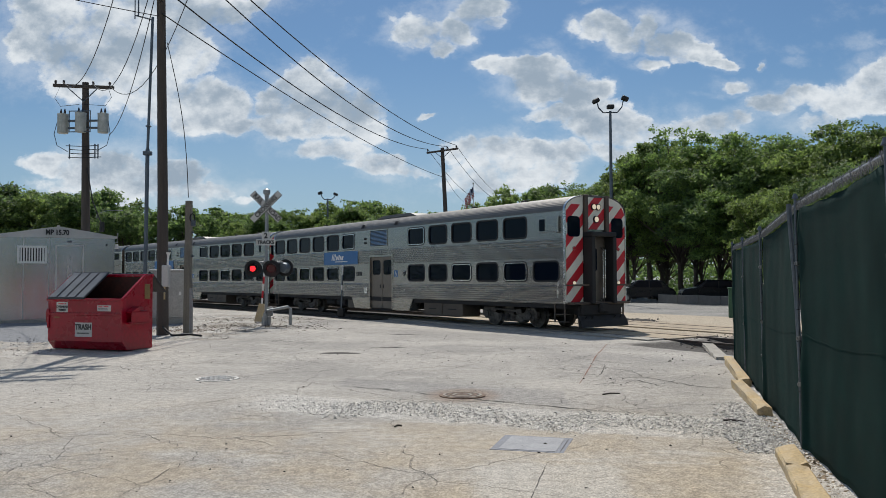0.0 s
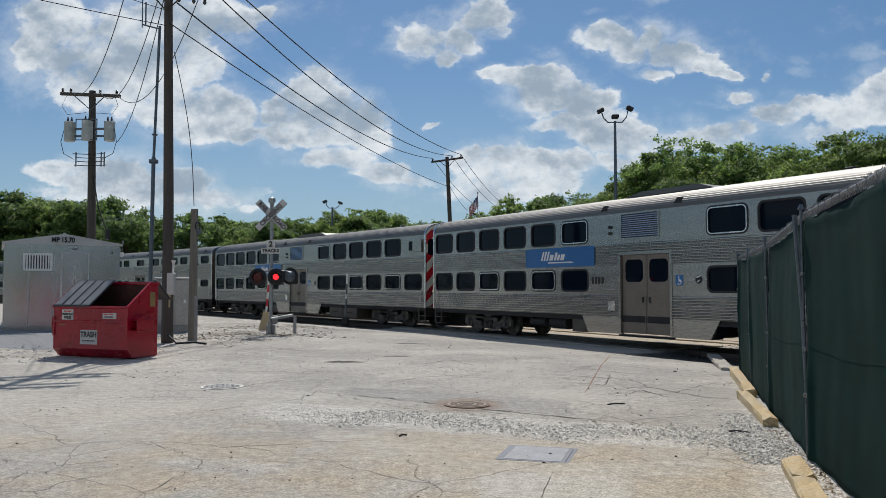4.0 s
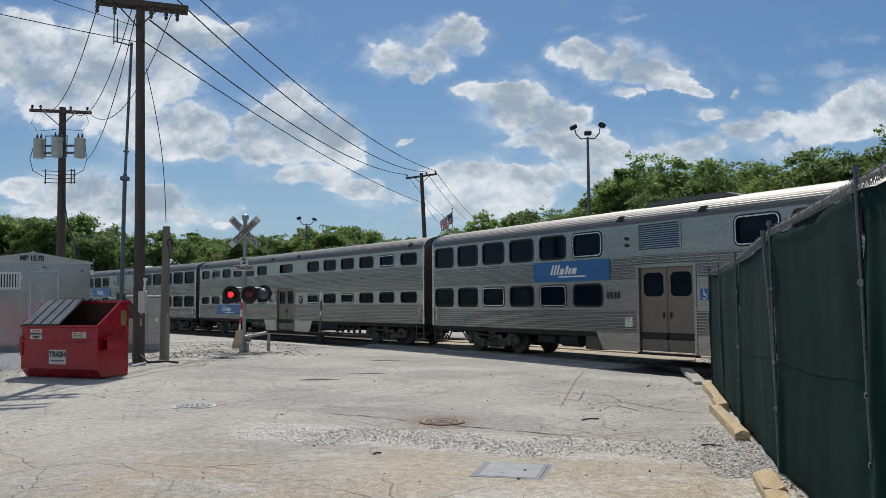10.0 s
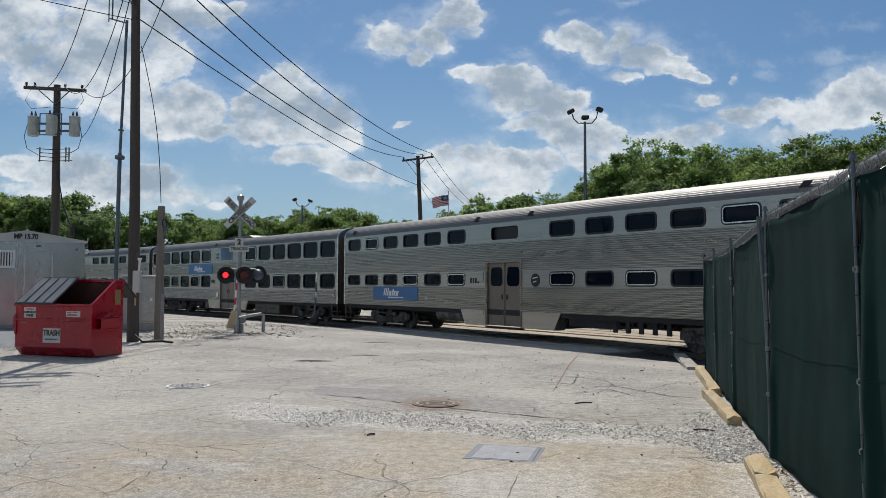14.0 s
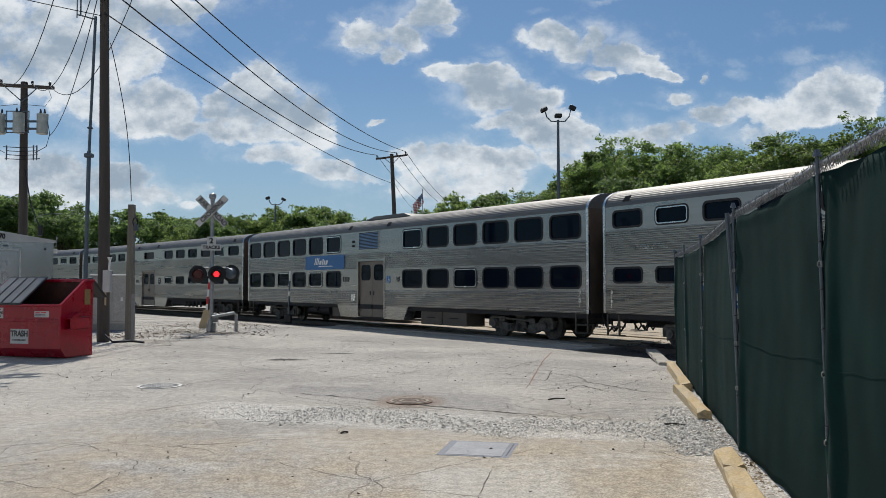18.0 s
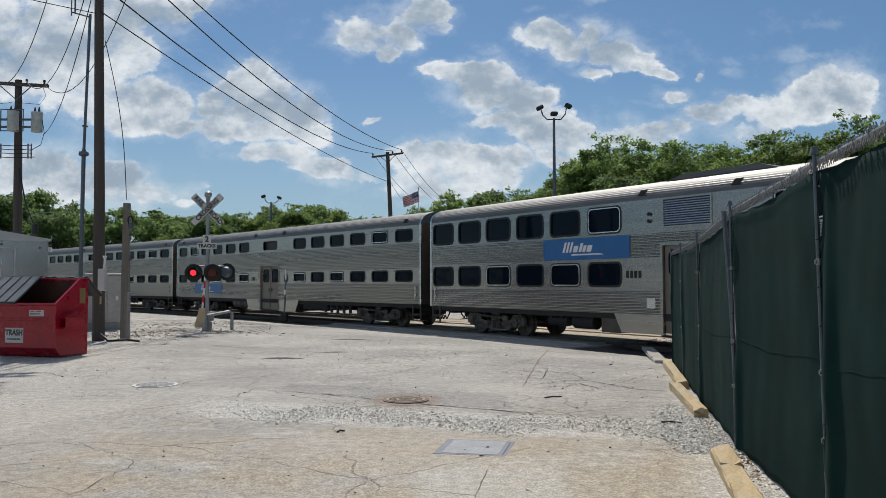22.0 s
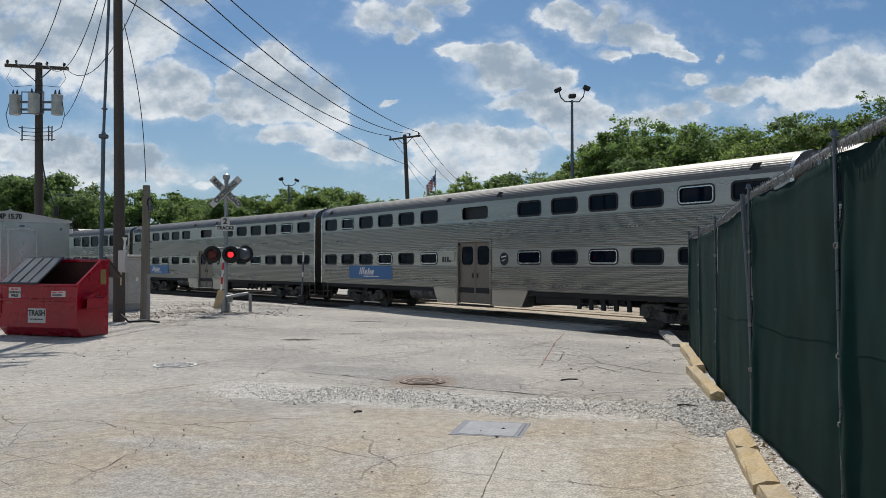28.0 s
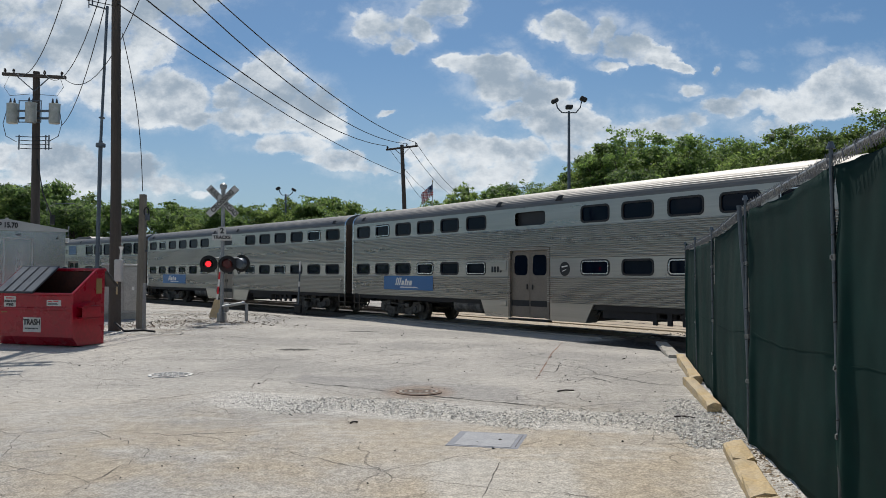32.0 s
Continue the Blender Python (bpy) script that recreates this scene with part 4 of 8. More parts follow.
            for i in range(11):
                sl = Geo()
                z = vz0 + 0.03 + i * 0.063
                sl.quad((vx0, y + out * 0.022, z), (vx1, y + out * 0.022, z), (vx1, y + out * 0.006, z + 0.04), (vx0, y + out * 0.006, z + 0.04))
                part("vent_slat", sl, skin, vent, fix=False)
            for i, dz in enumerate((3.62, 3.82)):
                sp = Geo()
                px = -out * (11.52 - HALF)
                sp.tube([(px, y, dz), (px, y + out * 0.06, dz)], 0.05, 10)
                part("marker_lamp", sp, RUBBER, car)
        else:
            vt.quad((12.05 - HALF, y - out * 0.12, 3.62), (13.6 - HALF, y - out * 0.12, 3.62), (13.6 - HALF, y - out * 0.12, 4.08), (12.05 - HALF, y - out * 0.12, 4.08))
            part("dark_opening", vt, BLACK, car, fix=False)
        # small fittings on the side
        for fx in (0.75, 25.15):
            ft = Geo()
            for fz in (1.35, 1.62):
                ft.box(fx - 0.05 - HALF, fx + 0.05 - HALF, min(y, y + out * 0.05), max(y, y + out * 0.05), fz, fz + 0.1, c=0.01)
            ft.tube([(fx - HALF, y + out * 0.06, 1.2), (fx - HALF, y + out * 0.06, 1.75)], 0.012, 6)
            part("grab_iron", ft, CHROME, car)
        for fx in (11.3, 14.4) if new_type else (1.4, 11.2, 14.3, 24.5):
            hc = Geo()
            hc.quad((fx - 0.22 - HALF, out * 1.505, 4.37), (fx + 0.05 - HALF, out * 1.505, 4.37), (fx + 0.14 - HALF, out * 1.455, 4.53), (fx - 0.12 - HALF, out * 1.455, 4.53))
            hc.quad((fx - 0.22 - HALF, out * 1.505, 4.37), (fx + 0.13 - HALF, out * 1.505, 4.37), (fx + 0.13 - HALF, out * 1.42, 4.33), (fx - 0.22 - HALF, out * 1.42, 4.33))
            part("roof_vent", hc, UNDER if new_type else RUBBER, car, fix=False)
    # hump on the roof
    if new_type:
        h = Geo()
        h.prism([(11.6 - HALF, 4.78), (12.3 - HALF, 4.93), (14.6 - HALF, 4.93), (15.1 - HALF, 4.78)], 1, -0.9, 0.9)
        part("roof_hump", h, ROOF, car)
        for fx in (5.0, 18.8, 22.0):
            a = Geo()
            a.box(fx - HALF, fx + 0.25 - HALF, -0.5, -0.35, 4.76, 4.9, c=0.02)
            part("roof_fitting", a, UNDER, car)
    # gear under the floor
    if new_type:
        for a, b in ((16.55, 17.9), (17.95, 19.4)):
            g = Geo()
            g.box(a - HALF, b - HALF, -1.42, -0.5, 0.34, sill - 0.06, c=0.02)
            bx = part("equipment_box", g, BOXM, car, "brown equipment box under the floor")
            g = Geo()
            g.box((a + b) / 2 - 0.25 - HALF, (a + b) / 2 + 0.25 - HALF, -1.45, -1.42, 0.6, 0.64)
            part("box_latch", g, UNDER, bx)
        g = Geo()
        g.box(9.5 - HALF, 10.3 - HALF, -1.4, -0.6, 0.42, sill - 0.06, c=0.02)
        part("equipment_box", g, BOXM, car)
        for a, r in ((7.0, 0.16), (8.2, 0.22)):
            g = Geo()
            g.tube([(a - HALF, -1.15, 0.68), (a + 0.9 - HALF, -1.15, 0.68)], r, 12)
            g.box(a + 0.1 - HALF, a + 0.2 - HALF, -1.3, -1.0, 0.6, 1.0)
            g.box(a + 0.6 - HALF, a + 0.7 - HALF, -1.3, -1.0, 0.6, 1.0)
            part("air_tank", g, UNDER, car)
    else:
        g = Geo()
        g.tube([(8.3 - HALF, -1.2, 0.78), (8.36 - HALF, -1.2, 0.78), (10.0 - HALF, -1.2, 0.78), (10.06 - HALF, -1.2, 0.78)], [0.15, 0.25, 0.25, 0.15], 16)
        part("air_tank", g, TRUCKM, car, "dusty grey air tank")
        g = Geo()
        g.box(16.0 - HALF, 18.2 - HALF, -1.35, -0.5, 0.62, sill - 0.06, c=0.03)
        part("equipment_box", g, UNDER, car)
        for i in range(4):
            g = Geo()
            a = 18.5 + i * 0.38
            g.box(a - HALF, a + 0.26 - HALF, -1.3, -0.8, 0.72, 0.95, c=0.02)
            part("resistor_box", g, UNDER, car)
    if not new_type:
        rod = Geo()
        for z in (0.70, 0.86):
            rod.tube([(17.9 - HALF, -1.36, z), (20.3 - HALF, -1.36, z)], 0.022, 6)
        part("guard_rod", rod, UNDER, car)
        for i in range(5):
            q = Geo()
            a = 18.0 + i * 0.52
            q.box(a - HALF, a + 0.16 - HALF, -1.39, -1.31, 0.52, sill - 0.05, c=0.015)
            part("hanger", q, UNDER, car)
    for a in (6.3, 19.2):
        g = Geo()
        g.tube([(a - 1 - HALF, -0.9, 0.85), (a - HALF, -0.9, 0.8), (a + 1.2 - HALF, -0.9, 0.85)], 0.03, 6)
        g.tube([(a - 1 - HALF, 0.9, 0.85), (a - HALF, 0.9, 0.8), (a + 1.2 - HALF, 0.9, 0.85)], 0.03, 6)
        part("pipe", g, UNDER, car)
    for x in (3.95 - HALF, 21.95 - HALF):
        truck_part(car, x)
    # end gear: diaphragm, coupler, hoses, steps
    for e, x in ((-1, x_lo), (1, x_hi)):
        cabbed = cab and e > 0
        g = Geo()
        for a, b, c, d in ((-0.62, -0.44, 1.0, 3.35), (0.44, 0.62, 1.0, 3.35), (-0.62, 0.62, 3.35, 3.52)):
            x2 = x + e * (0.46 if cabbed else 0.44)
            g.box(min(x, x2), max(x, x2), a, b, c, d, c=0.03)
        part("diaphragm", g, RUBBER, car, "black rubber gangway diaphragm")
        g = Geo()
        g.box(min(x + e * 0.004, x + e * 0.02), max(x + e * 0.004, x + e * 0.02), -0.44, 0.44, 1.02, 3.35)
        edoor = part("end_door", g, DOORSTEEL, car)
        if cabbed:
            g = Geo()
            g.quad(*[(x + 0.026, a, b) for a, b in rounded(-0.30, 0.05, 2.15, 2.95, 0.08)])
            part("pane", g, PANE, edoor, fix=False)
            for yy in (0.22, 0.33):
                part("grab_rail", Geo().tube([(x + 0.03, yy, 1.1), (x + 0.16, yy, 1.2), (x + 0.16, yy, 2.9), (x + 0.03, yy, 3.0)], 0.02, 6), CHROME, car)
            for s in (-1, 1):
                part("receptacle_box", Geo().box(x + 0.02, x + 0.2, s * 0.9 - 0.14, s * 0.9 + 0.14, 0.66, 0.9, c=0.03).tube([(x + 0.1, s * 0.9, 0.7), (x + 0.28, s * 0.8, 0.5), (x + 0.25, s * 0.45, 0.42)], 0.035, 8), UNDER, car)
        if not cabbed:
            g = Geo()
            for s in (-1, 1):
                g.box(min(x + e * 0.005, x + e * 0.03), max(x + e * 0.005, x + e * 0.03), min(s * 0.64, s * 1.44), max(s * 0.64, s * 1.44), sill, 4.3)
            g.box(min(x + e * 0.005, x + e * 0.03), max(x + e * 0.005, x + e * 0.03), -0.64, 0.64, 3.54, 4.5)
            part("end_wall", g, ENDM, car, "grimy brown end wall")
        g = Geo()
        g.box(min(x - e * 0.6, x + e * 0.42), max(x - e * 0.6, x + e * 0.42), -0.12, 0.12, 0.72, 0.98, c=0.03)
        g.box(min(x + e * 0.2, x + e * 0.46), max(x + e * 0.2, x + e * 0.46), -0.2, 0.2, 0.68, 1.02, c=0.05)
        part("coupler", g, UNDER, car)
        for s in (-0.85, -0.55, 0.55, 0.85):
            g = Geo()
            g.tube([(x, s, 0.95), (x + e * 0.15, s, 0.62), (x + e * 0.3, s, 0.45), (x + e * 0.42, s, 0.6)], 0.03, 6)
            part("air_hose", g, RUBBER, car)
        for s in (-1, 1):
            g = Geo()
            xs = x - e * 0.55
            for z in (0.36, 0.62):
                g.box(min(xs, x - e * 0.05), max(xs, x - e * 0.05), min(s * 1.2, s * 1.48), max(s * 1.2, s * 1.48), z, z + 0.03)
            for xx in (xs, x - e * 0.06):
                g.box(xx - 0.02, xx + 0.02, min(s * 1.43, s * 1.48), max(s * 1.43, s * 1.48), 0.36, 1.0)
            part("corner_step", g, BOXM, car)
        if cabbed:
            fx = x + 0.02
            for y0, y1, z0, z1 in ((-1.47, -0.64, 1.02, 4.28), (0.64, 1.47, 1.02, 4.28), (-0.42, 0.42, 3.62, 4.76)):
                g = Geo()
                g.box(x + 0.004, fx, y0, y1, z0, z1)
                if z0 < 2:
                    s = -1 if y0 < 0 else 1
                    for (ya, za), (yb, zb) in zip(roof_line(), roof_line()[1:]):
                        if ya > 0.64:
                            yb2 = max(yb, 0.64)
                            g.quad((fx, s * ya * 0.98, 4.27), (fx, s * yb2 * 0.98, 4.27), (fx, s * yb2 * 0.98, zb - 0.02), (fx, s * ya * 0.98, za - 0.02))
                pan = part("end_panel", g, CREAM, car, "white end panel with red diagonal stripes")
                for i in range(-4, 9):
                    c0 = 0.2 + i * 0.84
                    top = 4.6 if z0 < 2 else z1
                    pl = [(-1.6, c0 - 1.6), (1.6, c0 + 1.6), (1.6, c0 + 2.03), (-1.6, c0 - 1.17)]
                    pl = clip_rect(pl, y0, y1, z0, top - (0.12 if z0 < 2 else 0))
                    if len(pl) > 2 and z0 < 2:
                        def under(p):
                            t = abs(p[0]) / 1.47
                            return p[1] <= 4.24 + 0.57 * max(0, 1 - t ** 3.2) ** 0.6
                        pl = [(a, b if under((a, b)) else 4.22 + 0.55 * max(0, 1 - (abs(a) / 1.47) ** 3.2) ** 0.6) for a, b in pl]
                    if len(pl) > 2:
                        q = Geo()
                        q.quad(*[(fx + 0.005, a, b) for a, b in pl])
                        part("red_stripe", q, REDSTRIPE, pan, fix=False)
            for y0, y1 in ((-1.38, -0.78), (0.78, 1.38)):
                g = Geo()
                g.quad(*[(fx + 0.012, a, b) for a, b in rounded(y0, y1, 3.34, 4.06, 0.14)])
                part("cab_window", g, PANE, car, fix=False)
            for s in (-1, 1):
                g = Geo()
                g.box(x, x + 0.12, min(s * 0.44, s * 0.60), max(s * 0.44, s * 0.60), 3.5, 4.84, c=0.02)
                part("roof_bracket", g, ENDM, car)
                for z, r, m in ((1.72, 0.085, LAMPLIT), (2.93, 0.07, REDSTRIPE)):
                    g = Geo()
                    g.tube([(fx, s * 1.1, z), (fx + 0.05, s * 1.1, z)], r, 14)
                    lamp = part("end_lamp", g, CHROME, car)
                    g = Geo()
                    g.tube([(fx + 0.05, s * 1.1, z), (fx + 0.056, s * 1.1, z)], r * 0.8, 14)
                    part("lens", g, m, lamp)
            for yy, z, r in ((-0.12, 4.42, 0.09), (0.1, 4.42, 0.09), (0.0, 3.98, 0.1)):
                g = Geo()
                g.tube([(fx, yy, z), (fx + 0.06, yy, z)], r + 0.03, 14)
                lamp = part("headlamp", g, BLACK, car)
                g = Geo()
                g.tube([(fx + 0.06, yy, z), (fx + 0.066, yy, z)], r, 14)
                part("lens", g, LAMPLIT, lamp)
            g = Geo()
            g.box(x, x + 0.34, -1.4, 1.4, 0.98, 1.06, c=0.01)
            g.box(x + 0.3, x + 0.34, -1.45, -0.66, 1.62, 1.68)
            g.box(x + 0.3, x + 0.34, 0.66, 1.45, 1.62, 1.68)
            for y in (-1.44, -0.7, 0.7, 1.44):
                g.box(x, x + 0.34, y - 0.015, y + 0.015, 1.63, 1.67)
            part("end_platform", g, ENDM, car)
            g = Geo()
            g.prism([(x + 0.3, 0.2), (x + 0.48, 0.2), (x + 0.4, 0.42), (x + 0.25, 0.6)], 1, -1.15, 1.15)
            g.box(x - 0.1, x + 0.3, -1.0, 1.0, 0.6, 0.98, c=0.03)
            part("pilot", g, UNDER, car, "black pilot plough")
            # small cab window on the side with its box
            for out in (-1, 1):
                y = out * SIDE
                g = Geo()
                g.box(24.15 - HALF, 25.1 - HALF, min(y + out * 0.004, y + out * 0.04), max(y + out * 0.004, y + out * 0.04), 3.52, 4.04, c=0.01)
                sw = part("cab_side_window", g, skin, car)
                g = Geo()
                g.box(24.22 - HALF, 24.5 - HALF, min(y + out * 0.042, y + out * 0.047), max(y + out * 0.042, y + out * 0.047), 3.57, 3.99)
                part("pane", g, PANE, sw)
                g = Geo()
                g.box(25.1 - HALF, 25.24 - HALF, min(y, y + out * 0.1), max(y, y + out * 0.1), 3.48, 4.06, c=0.02)
                part("mirror_box", g, skin, sw)
    return car


# metres along the track of the first car's rear coupling, second by second
RUN = ((0, -27.05), (1, -23.09), (2, -19.11), (3, -15.02), (4, -10.66), (5, -6.16), (6, -1.59), (7, 3.02), (8, 7.68), (9, 12.39), (10, 17.13), (11, 21.89), (12, 26.60), (13, 31.28), (14, 35.92), (15, 40.55), (16, 45.15), (17, 49.73), (18, 54.29), (19, 58.89), (20, 63.31), (21, 67.44), (22, 71.21), (23, 74.56), (24, 77.56), (25, 80.29), (26, 82.77), (27, 84.93), (28, 86.74), (29, 88.15), (30, 89.17), (31, 89.81), (32, 90.00))
RT, RS = [a for a, _ in RUN], [b for _, b in RUN]


def run(t):
    """Smooth reading of RUN between its seconds."""
    i = min(int(t), 31)
    h = t - i
    m = [(RS[min(j + 1, 32)] - RS[max(j - 1, 0)]) / (min(j + 1, 32) - max(j - 1, 0)) for j in (i, i + 1)]
    return (2 * h ** 3 - 3 * h ** 2 + 1) * RS[i] + (h ** 3 - 2 * h ** 2 + h) * m[0] + (-2 * h ** 3 + 3 * h ** 2) * RS[i + 1] + (h ** 3 - h ** 2) * m[1]


def car_pose(s):
    ax, ay, _ = on_track(s + 3.95)
    bx, by, _ = on_track(s + 21.95)
    return pose((ax + bx) / 2, (ay + by) / 2, RAIL, 0, 0, math.degrees(math.atan2(by - ay, bx - ax)))


cab_car = rail_car(True, True, 1)
old_car = rail_car(False, False, 2)
wide_car = rail_car(True, False, 3)
CARS = [cab_car, copy_thing(cab_car, Matrix.Identity(4)), old_car, wide_car, copy_thing(old_car, Matrix.Identity(4)), copy_thing(old_car, Matrix.Identity(4)), copy_thing(wide_car, Matrix.Identity(4))]
for i, c in enumerate(CARS):
    c.matrix_basis = car_pose(run(0) - 25.9 * i)


# ---- more materials ----
WOOD = mat("grey weathered pole wood", (0.095, 0.078, 0.066), 0.88, 0, 0.35, 1.2, 30, 0.5, stretch=(6, 6, 0.35))
WOOD_GREY = mat("grey split wood post", (0.24, 0.215, 0.175), 0.85, 0, 0.35, 2, 30, 0.5, stretch=(6, 6, 0.4))
GALV = mat("galvanised steel", (0.36, 0.37, 0.37), 0.48, 0.75, 0.3, 4, 50, 0.08)
GALV_DARK = mat("dark galvanised steel", (0.13, 0.155, 0.18), 0.5, 0.6, 0.25, 3, 40, 0.1)
SHEDM = mat("brushed aluminium sheet", (0.56, 0.55, 0.545), 0.22, 0.97, 0.08, 0.7, 20, 0.03, stretch=(1, 1, 0.2))
CABM = mat("scuffed bare aluminium", (0.50, 0.49, 0.47), 0.38, 0.9, 0.25, 1.4, 22, 0.06)
SHEDTRIM = mat("pale aluminium trim", (0.56, 0.55, 0.53), 0.45, 0.5, 0.1, 2, 30, 0.04)
RED = mat("worn red enamel", (0.37, 0.003, 0.020), 0.28, 0, 0.3, 1.6, 14, 0.06, coat=0.2, spec=0.4)
REDIN = mat("rusty dark inside", (0.085, 0.025, 0.015), 0.8, 0, 0.5, 3, 20, 0.3)
LIDM = mat("black plastic lid", (0.03, 0.032, 0.036), 0.34, 0, 0.3, 2, 40, 0.1)
SCREEN = mat("dark green windscreen mesh", (0.0062, 0.032, 0.028), 0.9, 0, 0.4, 1.6, 220, 0.10, tint=(0.0030, 0.0165, 0.0145), spec=0.10)
YELLOW = mat("chipped yellow kerb paint", (0.50, 0.365, 0.18), 0.85, 0, 0.3, 3.5, 35, 0.5, tint=(0.42, 0.35, 0.25))
CONC = mat("bare concrete", (0.40, 0.37, 0.32), 0.9, 0, 0.25, 2, 35, 0.4)
CONC_TAN = mat("tan concrete panel", (0.42, 0.345, 0.25), 0.9, 0, 0.22, 1.2, 30, 0.4, rand=0.08)
CONC_DARK = mat("grimy grey concrete", (0.22, 0.21, 0.19), 0.9, 0, 0.35, 1.5, 30, 0.4)
IRON = mat("worn cast iron", (0.25, 0.24, 0.225), 0.6, 0.5, 0.35, 6, 60, 0.4)
COVER = mat("pale dusty iron cover", (0.74, 0.72, 0.69), 0.75, 0.1, 0.3, 9, 60, 0.5)
RUSTCOVER = mat("rusty drain grate", (0.24, 0.16, 0.115), 0.8, 0.2, 0.4, 8, 50, 0.4)
PLATE = mat("worn grey steel trench plate", (0.34, 0.345, 0.36), 0.75, 0.1, 0.3, 3.5, 60, 0.2)
PLATE_RIM = mat("blue-grey steel rim", (0.21, 0.22, 0.25), 0.7, 0.2, 0.3, 5, 60, 0.2)
STONE = mat("crushed limestone", (0.62, 0.59, 0.54), 0.95, 0, 0.2, 8, 60, 0.2, island=0.42)
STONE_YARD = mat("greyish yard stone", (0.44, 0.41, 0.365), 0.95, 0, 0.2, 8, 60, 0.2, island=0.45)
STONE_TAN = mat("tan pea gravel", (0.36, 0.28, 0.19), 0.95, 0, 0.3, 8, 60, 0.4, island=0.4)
# the next two carry shade in their colour, for gravel before the shed
STONE_SHADE = mat("blue-grey gravel", (0.24, 0.245, 0.255), 0.95, 0, 0.2, 8, 60, 0.2, island=0.45)
SHADE_BED = mat("blue-grey shade gravel bed", (0.27, 0.275, 0.285), 0.95, 0, 0.45, 6, 45, 1.0, tint=(0.15, 0.155, 0.165))
LITTER = mat("dry brown litter", (0.11, 0.085, 0.06), 0.95, 0, 0.3, 8, 60, 0.4, island=0.4)
BALLAST = mat("dark ballast stone", (0.13, 0.12, 0.11), 0.95, 0, 0.3, 8, 60, 0.4, island=0.4)
RAILTOP = mat("brown worn rail steel", (0.13, 0.105, 0.09), 0.55, 0.6, 0.15, 3, 40, 0.05)
TIE = mat("creosoted tie", (0.075, 0.06, 0.05), 0.9, 0, 0.35, 4, 40, 0.5)
CRACK = mat("dark crack fill", (0.085, 0.077, 0.068), 0.95, 0, 0.4, 8, 60, 0.4)
REDLINE = mat("rust red joint sealer", (0.27, 0.13, 0.085), 0.9, 0, 0.3, 6, 40, 0.3)
SIGNWHITE = mat("dirty white sign sheet", (0.60, 0.59, 0.56), 0.5, 0, 0.12, 5, 40, 0.03)
SIGNBLACK = mat("sign black", (0.015, 0.015, 0.016), 0.5, 0, 0.1, 5, 40, 0.02)
HOOD = mat("matt black signal hood", (0.012, 0.012, 0.013), 0.6, 0, 0.2, 5, 40, 0.05)
IRONDARK = mat("dark rusty iron", (0.10, 0.07, 0.055), 0.8, 0.2, 0.3, 8, 50, 0.3)
TANSTEEL = mat("dusty tan iron", (0.36, 0.32, 0.27), 0.8, 0.1, 0.3, 8, 50, 0.3)
KNUCKLE = mat("dull twisted wire", (0.25, 0.255, 0.26), 0.6, 0.5, 0.3, 6, 60, 0.1)
REDLENS = glow("lit red signal lens", (1.0, 0.012, 0.018), 2.6)
DIMLENS = mat("dark red signal lens", (0.09, 0.008, 0.01), 0.12, 0, 0.2, 30, 90, 0.2, coat=0.6)
TRANSF = mat("pale grey transformer paint", (0.52, 0.53, 0.50), 0.5, 0.1, 0.2, 4, 40, 0.08, tint=(0.32, 0.34, 0.30))
PORCELAIN = mat("dark porcelain", (0.06, 0.05, 0.05), 0.2, 0, 0.2, 10, 60, 0.05)
WIREM = mat("black cable sheath", (0.012, 0.012, 0.014), 0.6, 0, 0.2, 8, 60, 0.05)
CARPAINT = mat("black car paint", (0.005, 0.006, 0.010), 0.3, 0.0, 0.15, 4, 60, 0.01, coat=0.15, spec=0.3)
GREENBOX = mat("green utility cabinet paint", (0.035, 0.11, 0.06), 0.5, 0, 0.2, 3, 40, 0.06)
FLAGRED = mat("red flag cloth", (0.45, 0.03, 0.04), 0.8, 0, 0.15, 3, 60, 0.1)
FLAGBLUE = mat("navy flag cloth", (0.02, 0.035, 0.13), 0.8, 0, 0.15, 3, 60, 0.1)
FLAGWHITE = mat("white flag cloth", (0.75, 0.74, 0.72), 0.8, 0, 0.1, 3, 60, 0.1)


def text(words, size, material, parent, m, name="lettering", wide=1.0, stand=0.002):
    """Lettering in the built-in font, lying in its own xy plane, middle at the origin."""
    cu = bpy.data.curves.new(name, "FONT")
    cu.body, cu.size, cu.align_x, cu.align_y, cu.extrude, cu.offset = words, size, "CENTER", "CENTER", stand, size * 0.042
    tmp = new(name, cu)
    bpy.context.view_layer.update()
    me = bpy.data.meshes.new_from_object(tmp.evaluated_get(bpy.context.evaluated_depsgraph_get()))
    bpy.data.objects.remove(tmp)
    me.transform(Matrix.Diagonal((wide, 1, 1, 1)))
    me.materials.clear()
    me.materials.append(material)
    return part(name, me, material, parent, at=m)


FACE = pose(0, 0, 0, 90)      # turns lettering upright, to be read from -y


# ---- track and crossing ----
def sweep(g, s0, s1, off, prof, step=1.5):
    """A section of (across, height) drawn along the track."""
    n = max(1, int((s1 - s0) / step))
    o = len(g.v)
    k = len(prof)
    for i in range(n + 1):
        s = s0 + (s1 - s0) * i / n
        for a, h in prof:
            x, y, _ = on_track(s, off + a)
            g.v.append((x, y, RAIL + h))
    for i in range(n):
        for j in range(k):
            q = (j + 1) % k
            g.f.append((o + i * k + j, o + i * k + q, o + i * k + k + q, o + i * k + k + j))
    g.f += [tuple(o + j for j in range(k)), tuple(o + n * k + j for j in range(k))]


